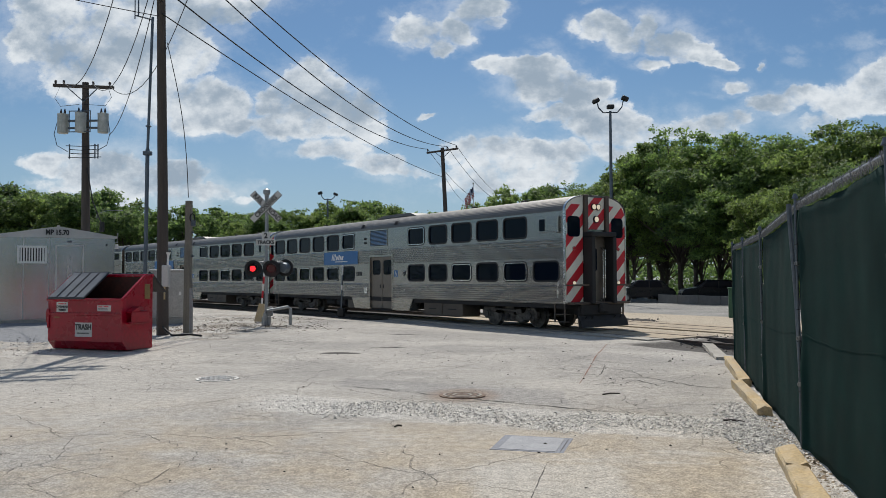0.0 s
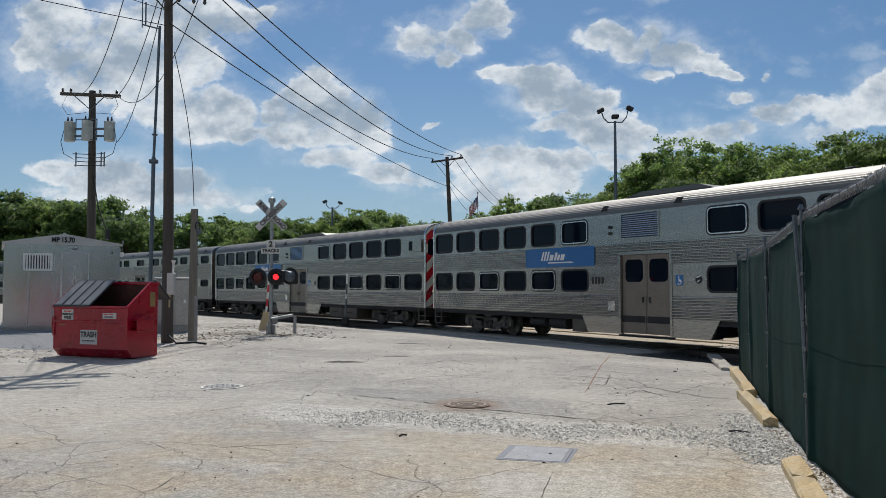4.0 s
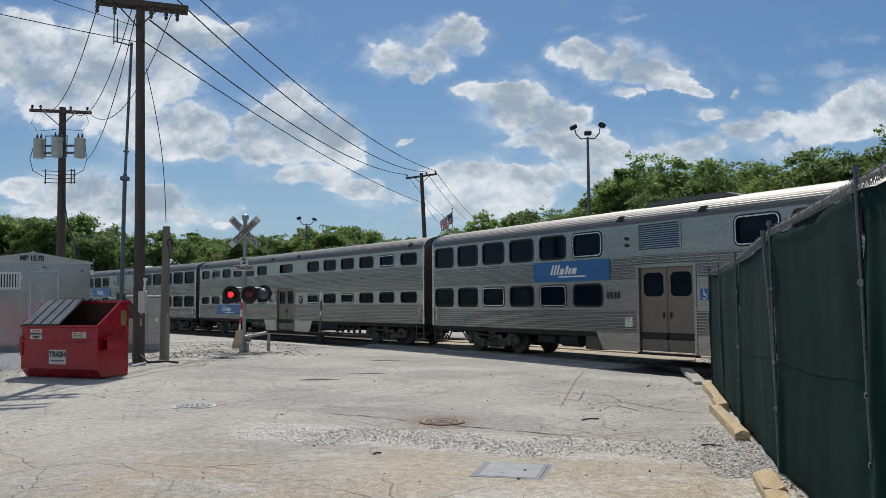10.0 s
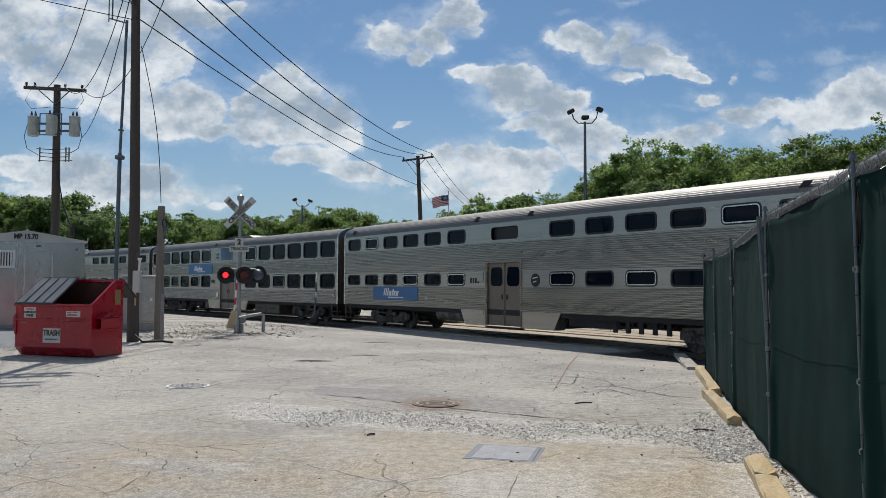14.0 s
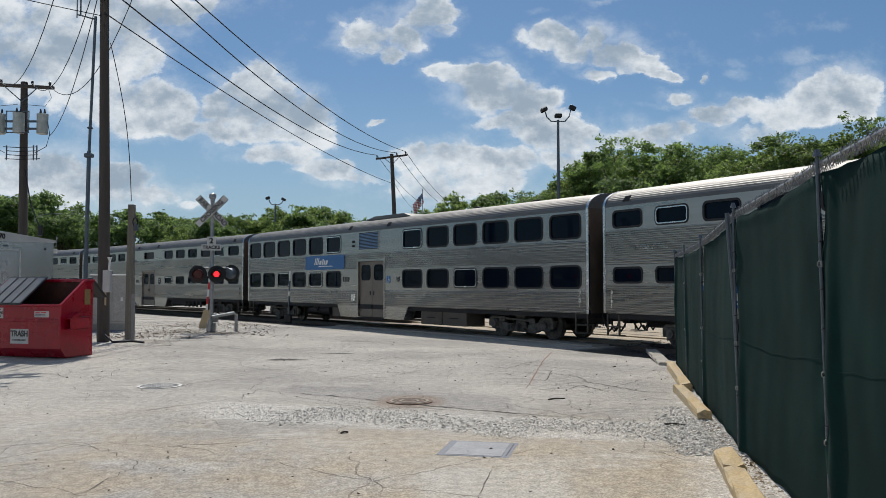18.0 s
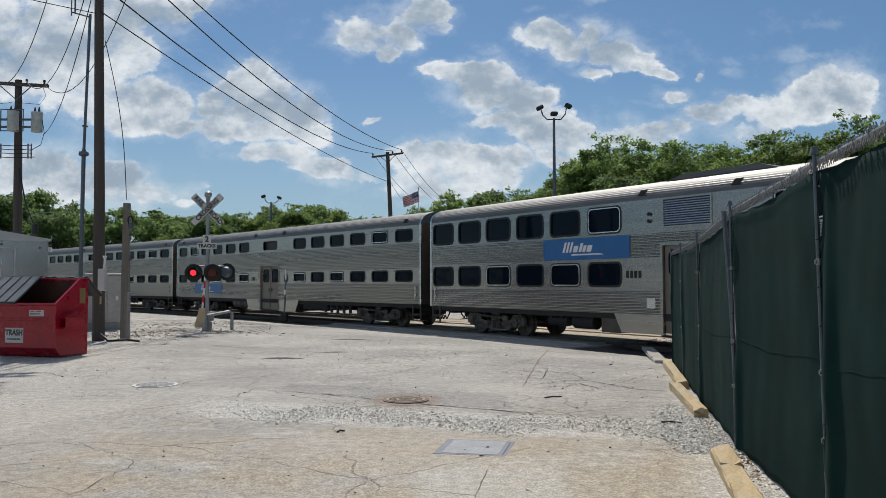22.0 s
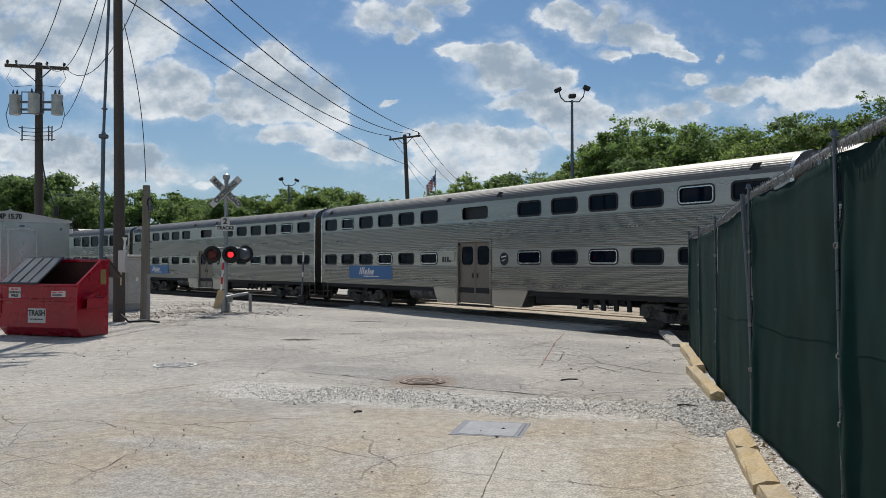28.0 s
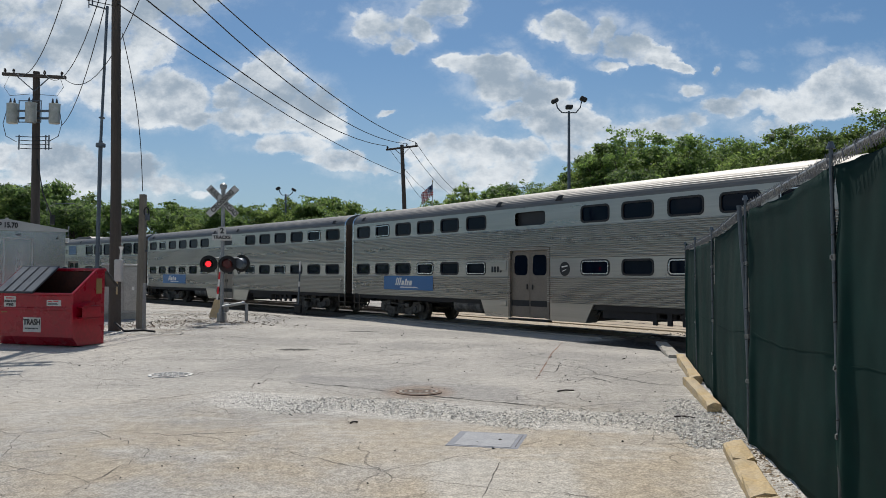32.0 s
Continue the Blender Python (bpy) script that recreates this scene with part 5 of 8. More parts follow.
RAIL_SECTION = [(-0.07, -0.12), (0.07, -0.12), (0.012, -0.09), (0.012, 0.0), (0.036, 0.012), (0.036, 0.05), (-0.036, 0.05), (-0.036, 0.012), (-0.012, 0.0), (-0.012, -0.09)]
tie_mesh = Geo().box(-0.11, 0.11, -1.3, 1.3, -0.16, -0.108, c=0.015).mesh("tie", TIE)
for n, off in enumerate((0.0, 4.4)):
    track = thing("railway_track", Matrix.Identity(4), "steel rails on dark ties in ballast", "track", "tracks", "structure")
    for g in (-0.755, 0.755):
        q = Geo()
        sweep(q, -230, 60, off + g, RAIL_SECTION)
        part("rail", q, RAILTOP, track)
    for i in range(150):
        s = -15.5 - i * 0.62 if i < 110 else 3.2 + (i - 110) * 0.62
        x, y, a = on_track(s, off)
        part("tie", tie_mesh, TIE, track, at=pose(x, y, RAIL, 0, 0, math.degrees(a) - 90))
    # concrete panels where the street crosses
    deck = thing("crossing_deck", Matrix.Identity(4), "tan concrete crossing panels between the rails", "level crossing", "crossing decks", "structure")
    for i in range(7):
        a0 = -13.6 + i * 2.3
        for o0, o1 in ((-1.55, -0.80), (-0.66, 0.66), (0.80, 1.55)):
            q = Geo()
            sweep(q, a0, a0 + 2.27, off, [(o0, -0.05), (o1, -0.05), (o1, 0.042), (o0, 0.042)], 1.2)
            part("crossing_panel", q, CONC_TAN if o0 > -1 or n else CONC, deck)

# ---- fence ----
FEN = ((5.55, 18.0), (5.06, 15.94), (4.62, 14.0), (3.93, 11.18), (3.27, 8.27), (2.745, 5.42), (2.35, 3.3), (2.0, 1.3), (1.7, -0.6))
FTOP = (2.30, 2.30, 2.30, 2.31, 2.46, 2.54, 2.57, 2.57, 2.57)
fence = thing("chain_link_fence", Matrix.Identity(4), "chain link fence covered with dark green windscreen", "fence")
wires = Geo()
for i in range(1, len(FEN) - 1):
    (x0, y0), (x1, y1) = FEN[i], FEN[i + 1]
    L = math.hypot(x1 - x0, y1 - y0)
    nx, ny = -(y1 - y0) / L, (x1 - x0) / L
    if nx > 0:
        nx, ny = -nx, -ny
    cols, rows = 72, 36
    rng = random.Random(i)
    ph = [rng.uniform(0, 6) for _ in range(12)]

    def cloth(t, v):
        """Place on the hanging cloth: t along the panel, v up; it sags between ties and creases by the posts."""
        a0, a1 = t * L, (1 - t) * L
        near = min(a0, a1)
        edge = min(1, near / 0.3)
        d = 0.016 * edge * math.sin(t * 6 + ph[0] + 0.8 * v) * (0.4 + v * (1 - v) * 2)
        d += 0.0035 * edge * math.sin(t * 15 + ph[1] + 2.6 * v + math.sin(3 * v + ph[2]))
        d += 0.0012 * math.sin(t * 37 + ph[3] - 5 * v + 1.3 * math.sin(7 * v + ph[4]))
        d += 0.0018 * math.sin(v * 17 + ph[5] + 9 * t + math.sin(21 * t + ph[6]))
        # short creases that fan out from the ties on the posts
        for q, amp in ((a0, 0.016), (a1, 0.012)):
            d += amp * math.exp(-q / 0.16) * math.sin(v * 24 + ph[7] + q * 11) * (0.5 + 0.5 * math.sin(v * 9 + ph[8]))
        # the loose edge beside the post bellies out
        d += 0.045 * math.exp(-((a0 - 0.16) / 0.10) ** 2) * (0.25 + 0.75 * math.sin(2.2 * v + ph[9]) ** 2)
        d += 0.008 * math.sin(v * 5 + ph[10])
        s = t * (1 - 0.040 * v) if i == 3 else t
        px, py = x0 + (x1 - x0) * s, y0 + (y1 - y0) * s
        top, bot = FTOP[i] + (FTOP[i + 1] - FTOP[i]) * t, gz(px, py)
        sag = 0.05 + 0.03 * math.sin(math.pi * t) + 0.012 * abs(math.sin(t * L * 5.2 + ph[11]))
        low = 0.015 + 0.02 * math.sin(t * 13 + ph[4]) ** 2
        return px + nx * d, py + ny * d, bot + low + (top - bot - sag - low) * v

    g = Geo()
    for a in range(cols + 1):
        for b in range(rows + 1):
            g.v.append(cloth(a / cols, b / rows))
    for a in range(cols):
        for b in range(rows):
            o = a * (rows + 1) + b
            g.f.append((o, o + rows + 1, o + rows + 2, o + 1))
    me = g.mesh("windscreen", SCREEN, True, False)
    panel = part("windscreen", me, SCREEN, fence, "dark green windscreen cloth")
    sol = panel.modifiers.new("thick", "SOLIDIFY")
    sol.thickness = 0.004
    # stitched seam half way up, lying on the cloth
    line = []
    for a in range(cols + 1):
        px, py, pz = cloth(a / cols, 0.47 + 0.012 * math.sin(a / cols * 5 + ph[2]))
        line.append((px + nx * 0.003, py + ny * 0.003, pz))
    g = Geo().tube(line, 0.0012, 4)
    part("seam", g, SCREEN, panel)
    # top rail with the wire mesh folded over it
    g = Geo()
    g.tube([(x0, y0, FTOP[i]), (x1, y1, FTOP[i + 1])], 0.021, 8)
    part("top_rail", g, GALV, fence)
    nk = max(6, int(L / 0.042))
    for k in range(nk):
        t = (k + 0.5) / nk
        px, py, pz = x0 + (x1 - x0) * t, y0 + (y1 - y0) * t, FTOP[i] + (FTOP[i + 1] - FTOP[i]) * t
        s = 0.03 if k % 2 else -0.03
        wires.tube([(px - nx * 0.02, py - ny * 0.02, pz - 0.05), (px + s * 0.5, py + s, pz + 0.03 + 0.022 * rng.random()), (px + nx * 0.032, py + ny * 0.032, pz - 0.05 - 0.02 * rng.random())], 0.0045, 4, False)
        if k % 6 == 0:
            # tie of white cord round the rail
            wires.tube([(px + nx * 0.03, py + ny * 0.03, pz - 0.07), (px + nx * 0.032, py + 0.03, pz + 0.0), (px - nx * 0.02, py + 0.05, pz + 0.03)], 0.005, 4, False)
tagged(part("knuckle_wire", wires, KNUCKLE, fence, "bent wire ends and cord ties along the top rail"), kind="stuff")
for i in range(1, len(FEN)):
    x, y = FEN[i]
    g = Geo()
    zb = gz(x, y)
    foot = 0.045 if i == 5 else 0.02
    top = FTOP[i] + 0.06

    def shaft(z, x=x, zb=zb, foot=foot, top=top):
        return x - 0.035 + foot * (1 - (z - zb) / (top - zb))

    g.tube([(shaft(zb), y, zb), (shaft(top), y, top)], 0.0135, 10)
    g.tube([(shaft(top), y, top - 0.01), (shaft(top), y, top + 0.04)], [0.032, 0.015], 10)
    post = part("post", g, GALV_DARK, fence, "dull galvanised steel fence post")
    for z in ((0.62, 1.08, 1.83) if i in (3, 4, 5) else (0.9, 1.7)):
        g = Geo()
        px = shaft(zb + z)
        g.tube([(px, y, zb + z), (px, y, zb + z + 0.045)], 0.0175, 10)
        g.box(px - 0.026, px - 0.014, y - 0.010, y + 0.006, zb + z + 0.008, zb + z + 0.036)
        part("clamp", g, GALV, post)
    # black straps and cord that hold the cloth edge
    rq = random.Random(40 + i)
    for k in range(7):
        g = Geo()
        z = zb + 0.2 + k * 0.31 + rq.uniform(-0.08, 0.08)
        px = shaft(z)
        g.tube([(px - 0.024, y - 0.01, z), (px + 0.0, y - 0.03, z + 0.01), (px + 0.05, y - 0.05, z + rq.uniform(-0.03, 0.04))], 0.004, 5)
        part("cord_tie", g, RUBBER, post)
# spare post strapped beside the fourth
g = Geo()
g.tube([(3.27, 8.28, 0.55), (3.265, 8.30, 0.9), (3.25, 8.32, 1.5), (3.195, 8.34, 2.46)], 0.024, 9)
part("post", g, GALV_DARK, fence, "leaning dark spare post")
# the fence turns behind the crossing
g = Geo()
g.tube([(5.06, 15.94, -0.08), (5.06, 15.94, 2.36)], 0.034, 10)
part("post", g, SCREEN, fence, "corner post wrapped in green cloth")


# ---- kerb blocks ----
def kerb(x0, y0, x1, y1, w, h, material, label, seed, zoff=0.0):
    """A cast kerb block with broken edges between two points of its street side."""
    rng = random.Random(seed)
    L = math.hypot(x1 - x0, y1 - y0)
    n = max(3, int(L / 0.22))
    g = Geo()
    sec = [(0.0, 0.0), (0.02, 0.6), (0.055, 0.93), (0.5, 1.0), (0.93, 0.96), (1.0, 0.8), (1.0, 0.0)]
    k = len(sec)
    for i in range(n + 1):
        t = i / n
        for j, (a, b) in enumerate(sec):
            jag = 0.018 * rng.uniform(-1, 1) if 0 < j < k - 1 else 0
            end = 0.03 * rng.random() if i in (0, n) else 0
            g.v.append((L * t + (end if i == 0 else -end), a * w + jag, b * h + jag - 0.02 * (j in (0, k - 1))))
    for i in range(n):
        for j in range(k - 1):
            g.f.append((i * k + j, (i + 1) * k + j, (i + 1) * k + j + 1, i * k + j + 1))
    g.f += [tuple(range(k)), tuple(n * k + j for j in reversed(range(k)))]
    ob = part("kerb_block", g, material)
    ob.matrix_basis = pose(x0, y0, gz(x0, y0) + zoff, 0, 0, math.degrees(math.atan2(y1 - y0, x1 - x0)))
    return tagged(ob, label, "kerb", "kerb blocks")


kerb(4.13, 12.85, 4.98, 16.4, -0.17, 0.125, YELLOW, "chipped yellow painted concrete kerb block by the fence", 1)
kerb(3.46, 10.1, 3.96, 12.7, -0.17, 0.125, YELLOW, "chipped yellow kerb block with red paint marks", 2)
kerb(2.66, 7.13, 2.86, 7.92, -0.20, 0.12, YELLOW, "worn yellow kerb block lying on gravel", 3)
kerb(2.37, 5.98, 2.64, 7.09, -0.20, 0.115, YELLOW, "worn yellow kerb block with a broken end", 6, -0.005)
kerb(2.05, 4.3, 2.36, 5.93, -0.20, 0.12, YELLOW, "worn yellow kerb block lying on gravel", 4)
kerb(5.32, 18.1, 6.1, 22.0, -0.3, 0.05, CONC, "low bare concrete kerb strip near the rails", 5)


# ---- dumpster ----
def dumpster():
    m = pose(-9.80, 18.15, gz(-9.0, 17.6), 0, 0, -17.5)
    d = thing("dumpster", m, "red steel front-load dumpster with one lid open", "dumpster")
    W, D = 2.12, 0.97
    prof = [(0.16, 0.03), (0.0, 0.22), (0.0, 1.165), (0.72, 1.70), (D, 1.70), (D, 0.03)]
    g = Geo()
    th = 0.03
    # shell: front, back, bottom
    for (a, b), (c, e) in ((prof[0], prof[1]), (prof[1], prof[2]), (prof[4], prof[5]), (prof[5], prof[0])):
        g.quad((0, a, b), (W, a, b), (W, c, e), (0, c, e))
    for x in (0, W):
        g.quad(*[(x, a, b) for a, b in prof])
    part("body", g, RED, d, "worn red painted steel body")
    g = Geo()
    inn = [(0.2, 0.1), (th, 0.26), (th, 1.155), (0.71, 1.685), (D - th, 1.685), (D - th, 0.1)]
    for (a, b), (c, e) in ((inn[0], inn[1]), (inn[1], inn[2]), (inn[4], inn[5]), (inn[5], inn[0])):
        g.quad((th, a, b), (W - th, a, b), (W - th, c, e), (th, c, e))
    for x in (th, W - th):
        g.quad(*[(x, a, b) for a, b in inn])
    part("inside", g, REDIN, d, "dark rusty inside", fix=False)
    # rims
    rim = Geo()
    for x in (0.0, W):
        rim.box(x - 0.035, x + 0.035, -0.01, 0.90, -0.03, 0.03, m=Matrix.Translation((0, 0, 1.165)) @ Matrix.Rotation(math.atan2(0.535, 0.72), 4, "X"), c=0.01)
    rim.box(-0.03, W + 0.03, -0.035, 0.03, 1.125, 1.185, c=0.012)
    rim.box(-0.03, W + 0.03, D - 0.05, D + 0.03, 1.66, 1.73, c=0.012)
    part("rim", rim, RED, d)
    g = Geo()
    g.box(0.03, W - 0.03, -0.03, 0.005, 0.80, 0.86, c=0.01)
    g.box(-0.01, 0.05, -0.03, 0.0, 0.5, 0.95, c=0.01)
    g.box(W - 0.05, W + 0.01, -0.03, 0.0, 0.5, 0.95, c=0.01)
    part("stiffener", g, RED, d)
    for s, x in ((-1, 0.0), (1, W)):
        g = Geo()
        x0, x1 = min(x, x + s * 0.17), max(x, x + s * 0.17)
        for z0, z1 in ((0.62, 0.66), (0.86, 0.90)):
            g.box(x0, x1, 0.10, 0.66, z0, z1, c=0.008)
        xo = x + s * 0.17
        g.box(min(xo, xo - s * 0.02), max(xo, xo - s * 0.02), 0.10, 0.66, 0.62, 0.90, c=0.006)
        g.prism([(0.1, 0.9), (0.35, 0.9), (0.35, 1.0)], 0, x0, x1)
        part("fork_sleeve", g, RED, d, "steel fork sleeve")
    # lids: one shut, one thrown back
    lid = Geo()
    a = math.atan2(0.535, 0.72)
    lm = Matrix.Translation((0, 0, 1.195)) @ Matrix.Rotation(a, 4, "X")
    lid.box(0.02, W / 2 + 0.02, -0.06, 0.95, 0.0, 0.03, m=lm, c=0.01)
    shut = part("lid", lid, LIDM, d, "black ribbed plastic lid, shut")
    for i in range(4):
        r = Geo()
        x = 0.06 + i * 0.265
        r.box(x, x + 0.21, -0.03, 0.90, 0.03, 0.045, m=lm, c=0.006)
        part("lid_panel", r, mat_lid_top, shut)
    o = Geo()
    om = Matrix.Translation((0, D + 0.03, 1.70)) @ Matrix.Rotation(radians(-42), 4, "X")
    o.box(W / 2 + 0.04, W - 0.0, 0.0, 0.6, 0.0, 0.03, m=om, c=0.01)
    op = part("lid", o, LIDM, d, "black plastic lid, thrown open behind")
    for i in range(4):
        r = Geo()
        x = W / 2 + 0.08 + i * 0.25
        r.box(x, x + 0.2, 0.04, 0.56, -0.015, 0.0, m=om, c=0.006)
        part("lid_panel", r, LIDM, op)
    h = Geo()
    h.tube([(0.0, D + 0.03, 1.72), (W, D + 0.03, 1.72)], 0.022, 8)
    for x in (0.1, 0.55, 1.0, 1.2, 1.65, 2.05):
        h.box(x - 0.03, x + 0.03, D - 0.04, D + 0.06, 1.70, 1.76, c=0.01)
    part("hinge_rod", h, LIDM, d)
    # stickers
    def sticker(x0, x1, z0, z1, label):
        g = Geo()
        g.box(x0, x1, -0.006, 0.0, z0, z1)
        return part("sign", g, SIGNWHITE, d, label)
    s = sticker(0.79, 1.27, 0.32, 0.64, "white sticker lettered in black")
    text("TRASH", 0.17, SIGNBLACK, s, pose(1.03, -0.009, 0.535) @ FACE, wide=0.88)
    b = Geo()
    for i in range(10):
        b.box(0.85 + i * 0.036, 0.85 + i * 0.036 + 0.027, -0.009, -0.006, 0.385, 0.415)
    part("small_print", b, SIGNBLACK, s)
    s = sticker(0.25, 0.58, 0.868, 1.10, "white warning sticker with a red heading")
    text("OVERHEAD", 0.068, SIGNBLACK, s, pose(0.415, -0.009, 0.99) @ FACE, wide=0.95)
    text("WIRES", 0.075, SIGNBLACK, s, pose(0.415, -0.009, 0.915) @ FACE, wide=0.95)
    b = Geo()
    for i in range(6):
        b.box(0.31 + i * 0.036, 0.31 + i * 0.036 + 0.026, -0.009, -0.006, 1.045, 1.075)
    part("heading_bars", b, REDSTRIPE, s)
    s = sticker(1.42, 1.80, 0.90, 1.03, "white sticker with small print")
    b = Geo()
    b.box(1.45, 1.56, -0.009, -0.006, 0.985, 1.01)
    b.box(1.60, 1.73, -0.009, -0.006, 0.99, 1.015)
    part("heading_bars", b, REDSTRIPE, s)
    b = Geo()
    b.box(1.45, 1.72, -0.009, -0.006, 0.925, 0.937)
    b.box(1.45, 1.70, -0.009, -0.006, 0.95, 0.962)
    part("small_print", b, SIGNBLACK, s)
    s = Geo()
    s.box(W, W + 0.006, 0.70, 0.88, 1.16, 1.5)
    part("sign", s, mat_old_sticker, d, "faded brown sticker")
    s = Geo()
    s.box(0.18, 0.34, -0.005, 0.0, 0.74, 0.765)
    part("scrape", s, mat_old_sticker, d)
    return d


mat_lid_top = mat("dusty grey lid top", (0.20, 0.21, 0.22), 0.5, 0, 0.35, 3, 60, 0.15)
mat_old_sticker = mat("faded ochre sticker", (0.30, 0.20, 0.07), 0.7, 0, 0.3, 6, 40, 0.1)
dumpster()


# ---- signal shed ----
def shed():
    x0, y0 = -16.85, 27.83
    m = pose(x0, y0, gz(-16, 29.7), 0, 0, 31.5)
    d = thing("signal_shed", m, "plain aluminium railway signal shed with low gable", "shed")
    W, D, H, R = 3.82, 5.5, 3.16, 3.47
    wall = Geo()
    wall.prism([(0, 0.12), (W, 0.12), (W, H), (W / 2, R - 0.06), (0, H)], 1, 0.0, D)
    part("wall", wall, SHEDM, d, "brushed aluminium wall")
    base = Geo()
    base.box(-0.04, W + 0.04, -0.04, D + 0.04, -0.1, 0.12, c=0.01)
    part("base", base, CONC, d)
    for s in (-1, 1):
        r = Geo()
        xe, xm = (-0.09, W / 2) if s < 0 else (W + 0.09, W / 2)
        r.prism([(xe, H - 0.05), (xm, R - 0.03), (xm, R + 0.03), (xe, H + 0.01)], 1, -0.1, D + 0.1)
        part("roof", r, SHEDTRIM, d, "pale metal roof slope")
    g = Geo()
    g.prism([(-0.07, H - 0.07), (W + 0.07, H - 0.07), (W + 0.07, H + 0.01), (W / 2, R + 0.02), (-0.07, H + 0.01)], 1, -0.07, -0.004)
    gable = part("gable_panel", g, SHEDTRIM, d, "pale gable panel lettered in black")
    text("MP 15.70", 0.25, SIGNBLACK, gable, pose(W / 2 - 0.04, -0.112, H + 0.11) @ FACE, wide=0.82)
    g = Geo()
    g.tube([(W / 2, -0.05, R + 0.02), (W / 2, -0.05, R + 0.07)], 0.05, 8)
    part("ridge_cap", g, SHEDTRIM, gable)
    for x in (0.78, 1.61):
        s = Geo()
        s.box(x - 0.012, x + 0.012, -0.012, 0, 0.15, H - 0.08)
        part("seam", s, SHEDTRIM, d)
    for x in (-0.01, W - 0.34):
        s = Geo()
        s.box(x, x + 0.35, -0.008, 0, 0.12, H - 0.08)
        part("corner_sheet", s, SHEDM, d)
    # door
    s = Geo()
    s.box(1.86, 2.72, -0.022, 0, 0.14, 2.78, c=0.008)
    door = part("door", s, SHEDM, d, "flush aluminium door")
    s = Geo()
    for a, b, c, e in ((1.81, 1.86, 0.14, 2.83), (2.72, 2.77, 0.14, 2.83), (1.86, 2.72, 2.78, 2.83)):
        s.box(a, b, -0.014, 0, c, e)
    part("door_frame", s, SHEDTRIM, door)
    s = Geo()
    s.box(1.92, 1.98, -0.07, -0.02, 1.1, 1.25, c=0.01)
    part("handle", s, GALV_DARK, door)
    s = Geo()
    s.box(2.2, 2.36, -0.03, -0.01, 2.92, 2.98)
    part("nameplate", s, GALV_DARK, d)
    s = Geo()
    s.tube([(3.55, -0.01, 2.85), (3.55, -0.05, 2.85)], 0.035, 10)
    part("vent_hole", s, BLACK, d)
    # louvre
    s = Geo()
    s.box(0.64, 1.48, -0.01, -0.002, 2.2, 2.72)
    lv = part("louvre", s, BLACK, d, "white slatted louvre")
    s = Geo()
    for a, b, c, e in ((0.58, 0.66, 2.14, 2.78), (1.46, 1.54, 2.14, 2.78), (0.66, 1.46, 2.70, 2.78), (0.66, 1.46, 2.14, 2.22)):
        s.box(a, b, -0.05, 0, c, e, c=0.006)
    part("louvre_frame", s, WHITE, lv)
    for i in range(9):
        s = Geo()
        x = 0.685 + i * 0.088
        s.box(x, x + 0.048, -0.035, -0.015, 2.22, 2.70)
        part("slat", s, WHITE, lv)
    # lamps and stub pipe at the eaves
    g = Geo()
    g.tube([(W + 0.02, 0.3, H - 0.2), (W + 0.12, 0.2, H - 0.2), (W + 0.14, 0.2, H + 0.1), (W + 0.14, 0.2, H + 0.16)], 0.025, 8)
    part("conduit", g, GALV, d)
    g = Geo()
    g.box(W, W + 0.16, 0.1, 0.3, H - 0.45, H - 0.28, c=0.03)
    part("lamp", g, WHITE, d)
    return d


shed()
# bell post beyond the shed
b = thing("bell_post", pose(-18.6, 29.5, gz(-18.6, 29.5)), "white bell on a bent galvanised pipe", "signal bell")
part("pipe", Geo().tube([(0, 0, 0), (0, 0, 2.3), (0.06, 0, 2.45), (0.3, 0, 2.5)], 0.035, 8), GALV, b)
part("bell", Geo().tube([(0.02, -0.1, 2.75), (0.02, -0.1, 3.2), (0.02, -0.1, 3.3), (0.02, -0.1, 3.36)], [0.08, 0.08, 0.13, 0.05], 12), WHITE, b)
part("bracket", Geo().tube([(0.02, -0.1, 2.74), (0.02, 0.0, 2.4)], 0.03, 8), GALV, b)


# ---- cabinet by the pole ----
c = thing("signal_cabinet", pose(-11.15, 27.3, gz(-10.6, 27.4), 0, 0, 22), "grey aluminium signal cabinet with two doors", "cabinet")
part("body", Geo().box(0, 1.28, 0, 0.75, 0.22, 1.82, c=0.015), CABM, c)
part("roof", Geo().box(-0.06, 1.34, -0.08, 0.83, 1.82, 1.90, c=0.02), SHEDTRIM, c)
part("plinth", Geo().box(-0.02, 1.3, -0.02, 0.77, -0.15, 0.22, c=0.01), CONC, c)
for x in (0.03, 0.66):
    dr = part("door", Geo().box(x, x + 0.59, -0.02, 0, 0.3, 1.74, c=0.008), CABM, c)
    part("handle", Geo().box(x + 0.48, x + 0.53, -0.06, -0.02, 1.0, 1.2, c=0.01), BLACK, dr)
part("lifting_eye", Geo().tube([(0.6 + 0.07 * math.cos(a), 0.35, 1.96 + 0.07 * math.sin(a)) for a in [k * math.pi / 6 for k in range(13)]], 0.018, 6), GALV, c)
part("notice", Geo().box(0.92, 1.0, -0.026, -0.021, 1.0, 1.12), WHITE, c)


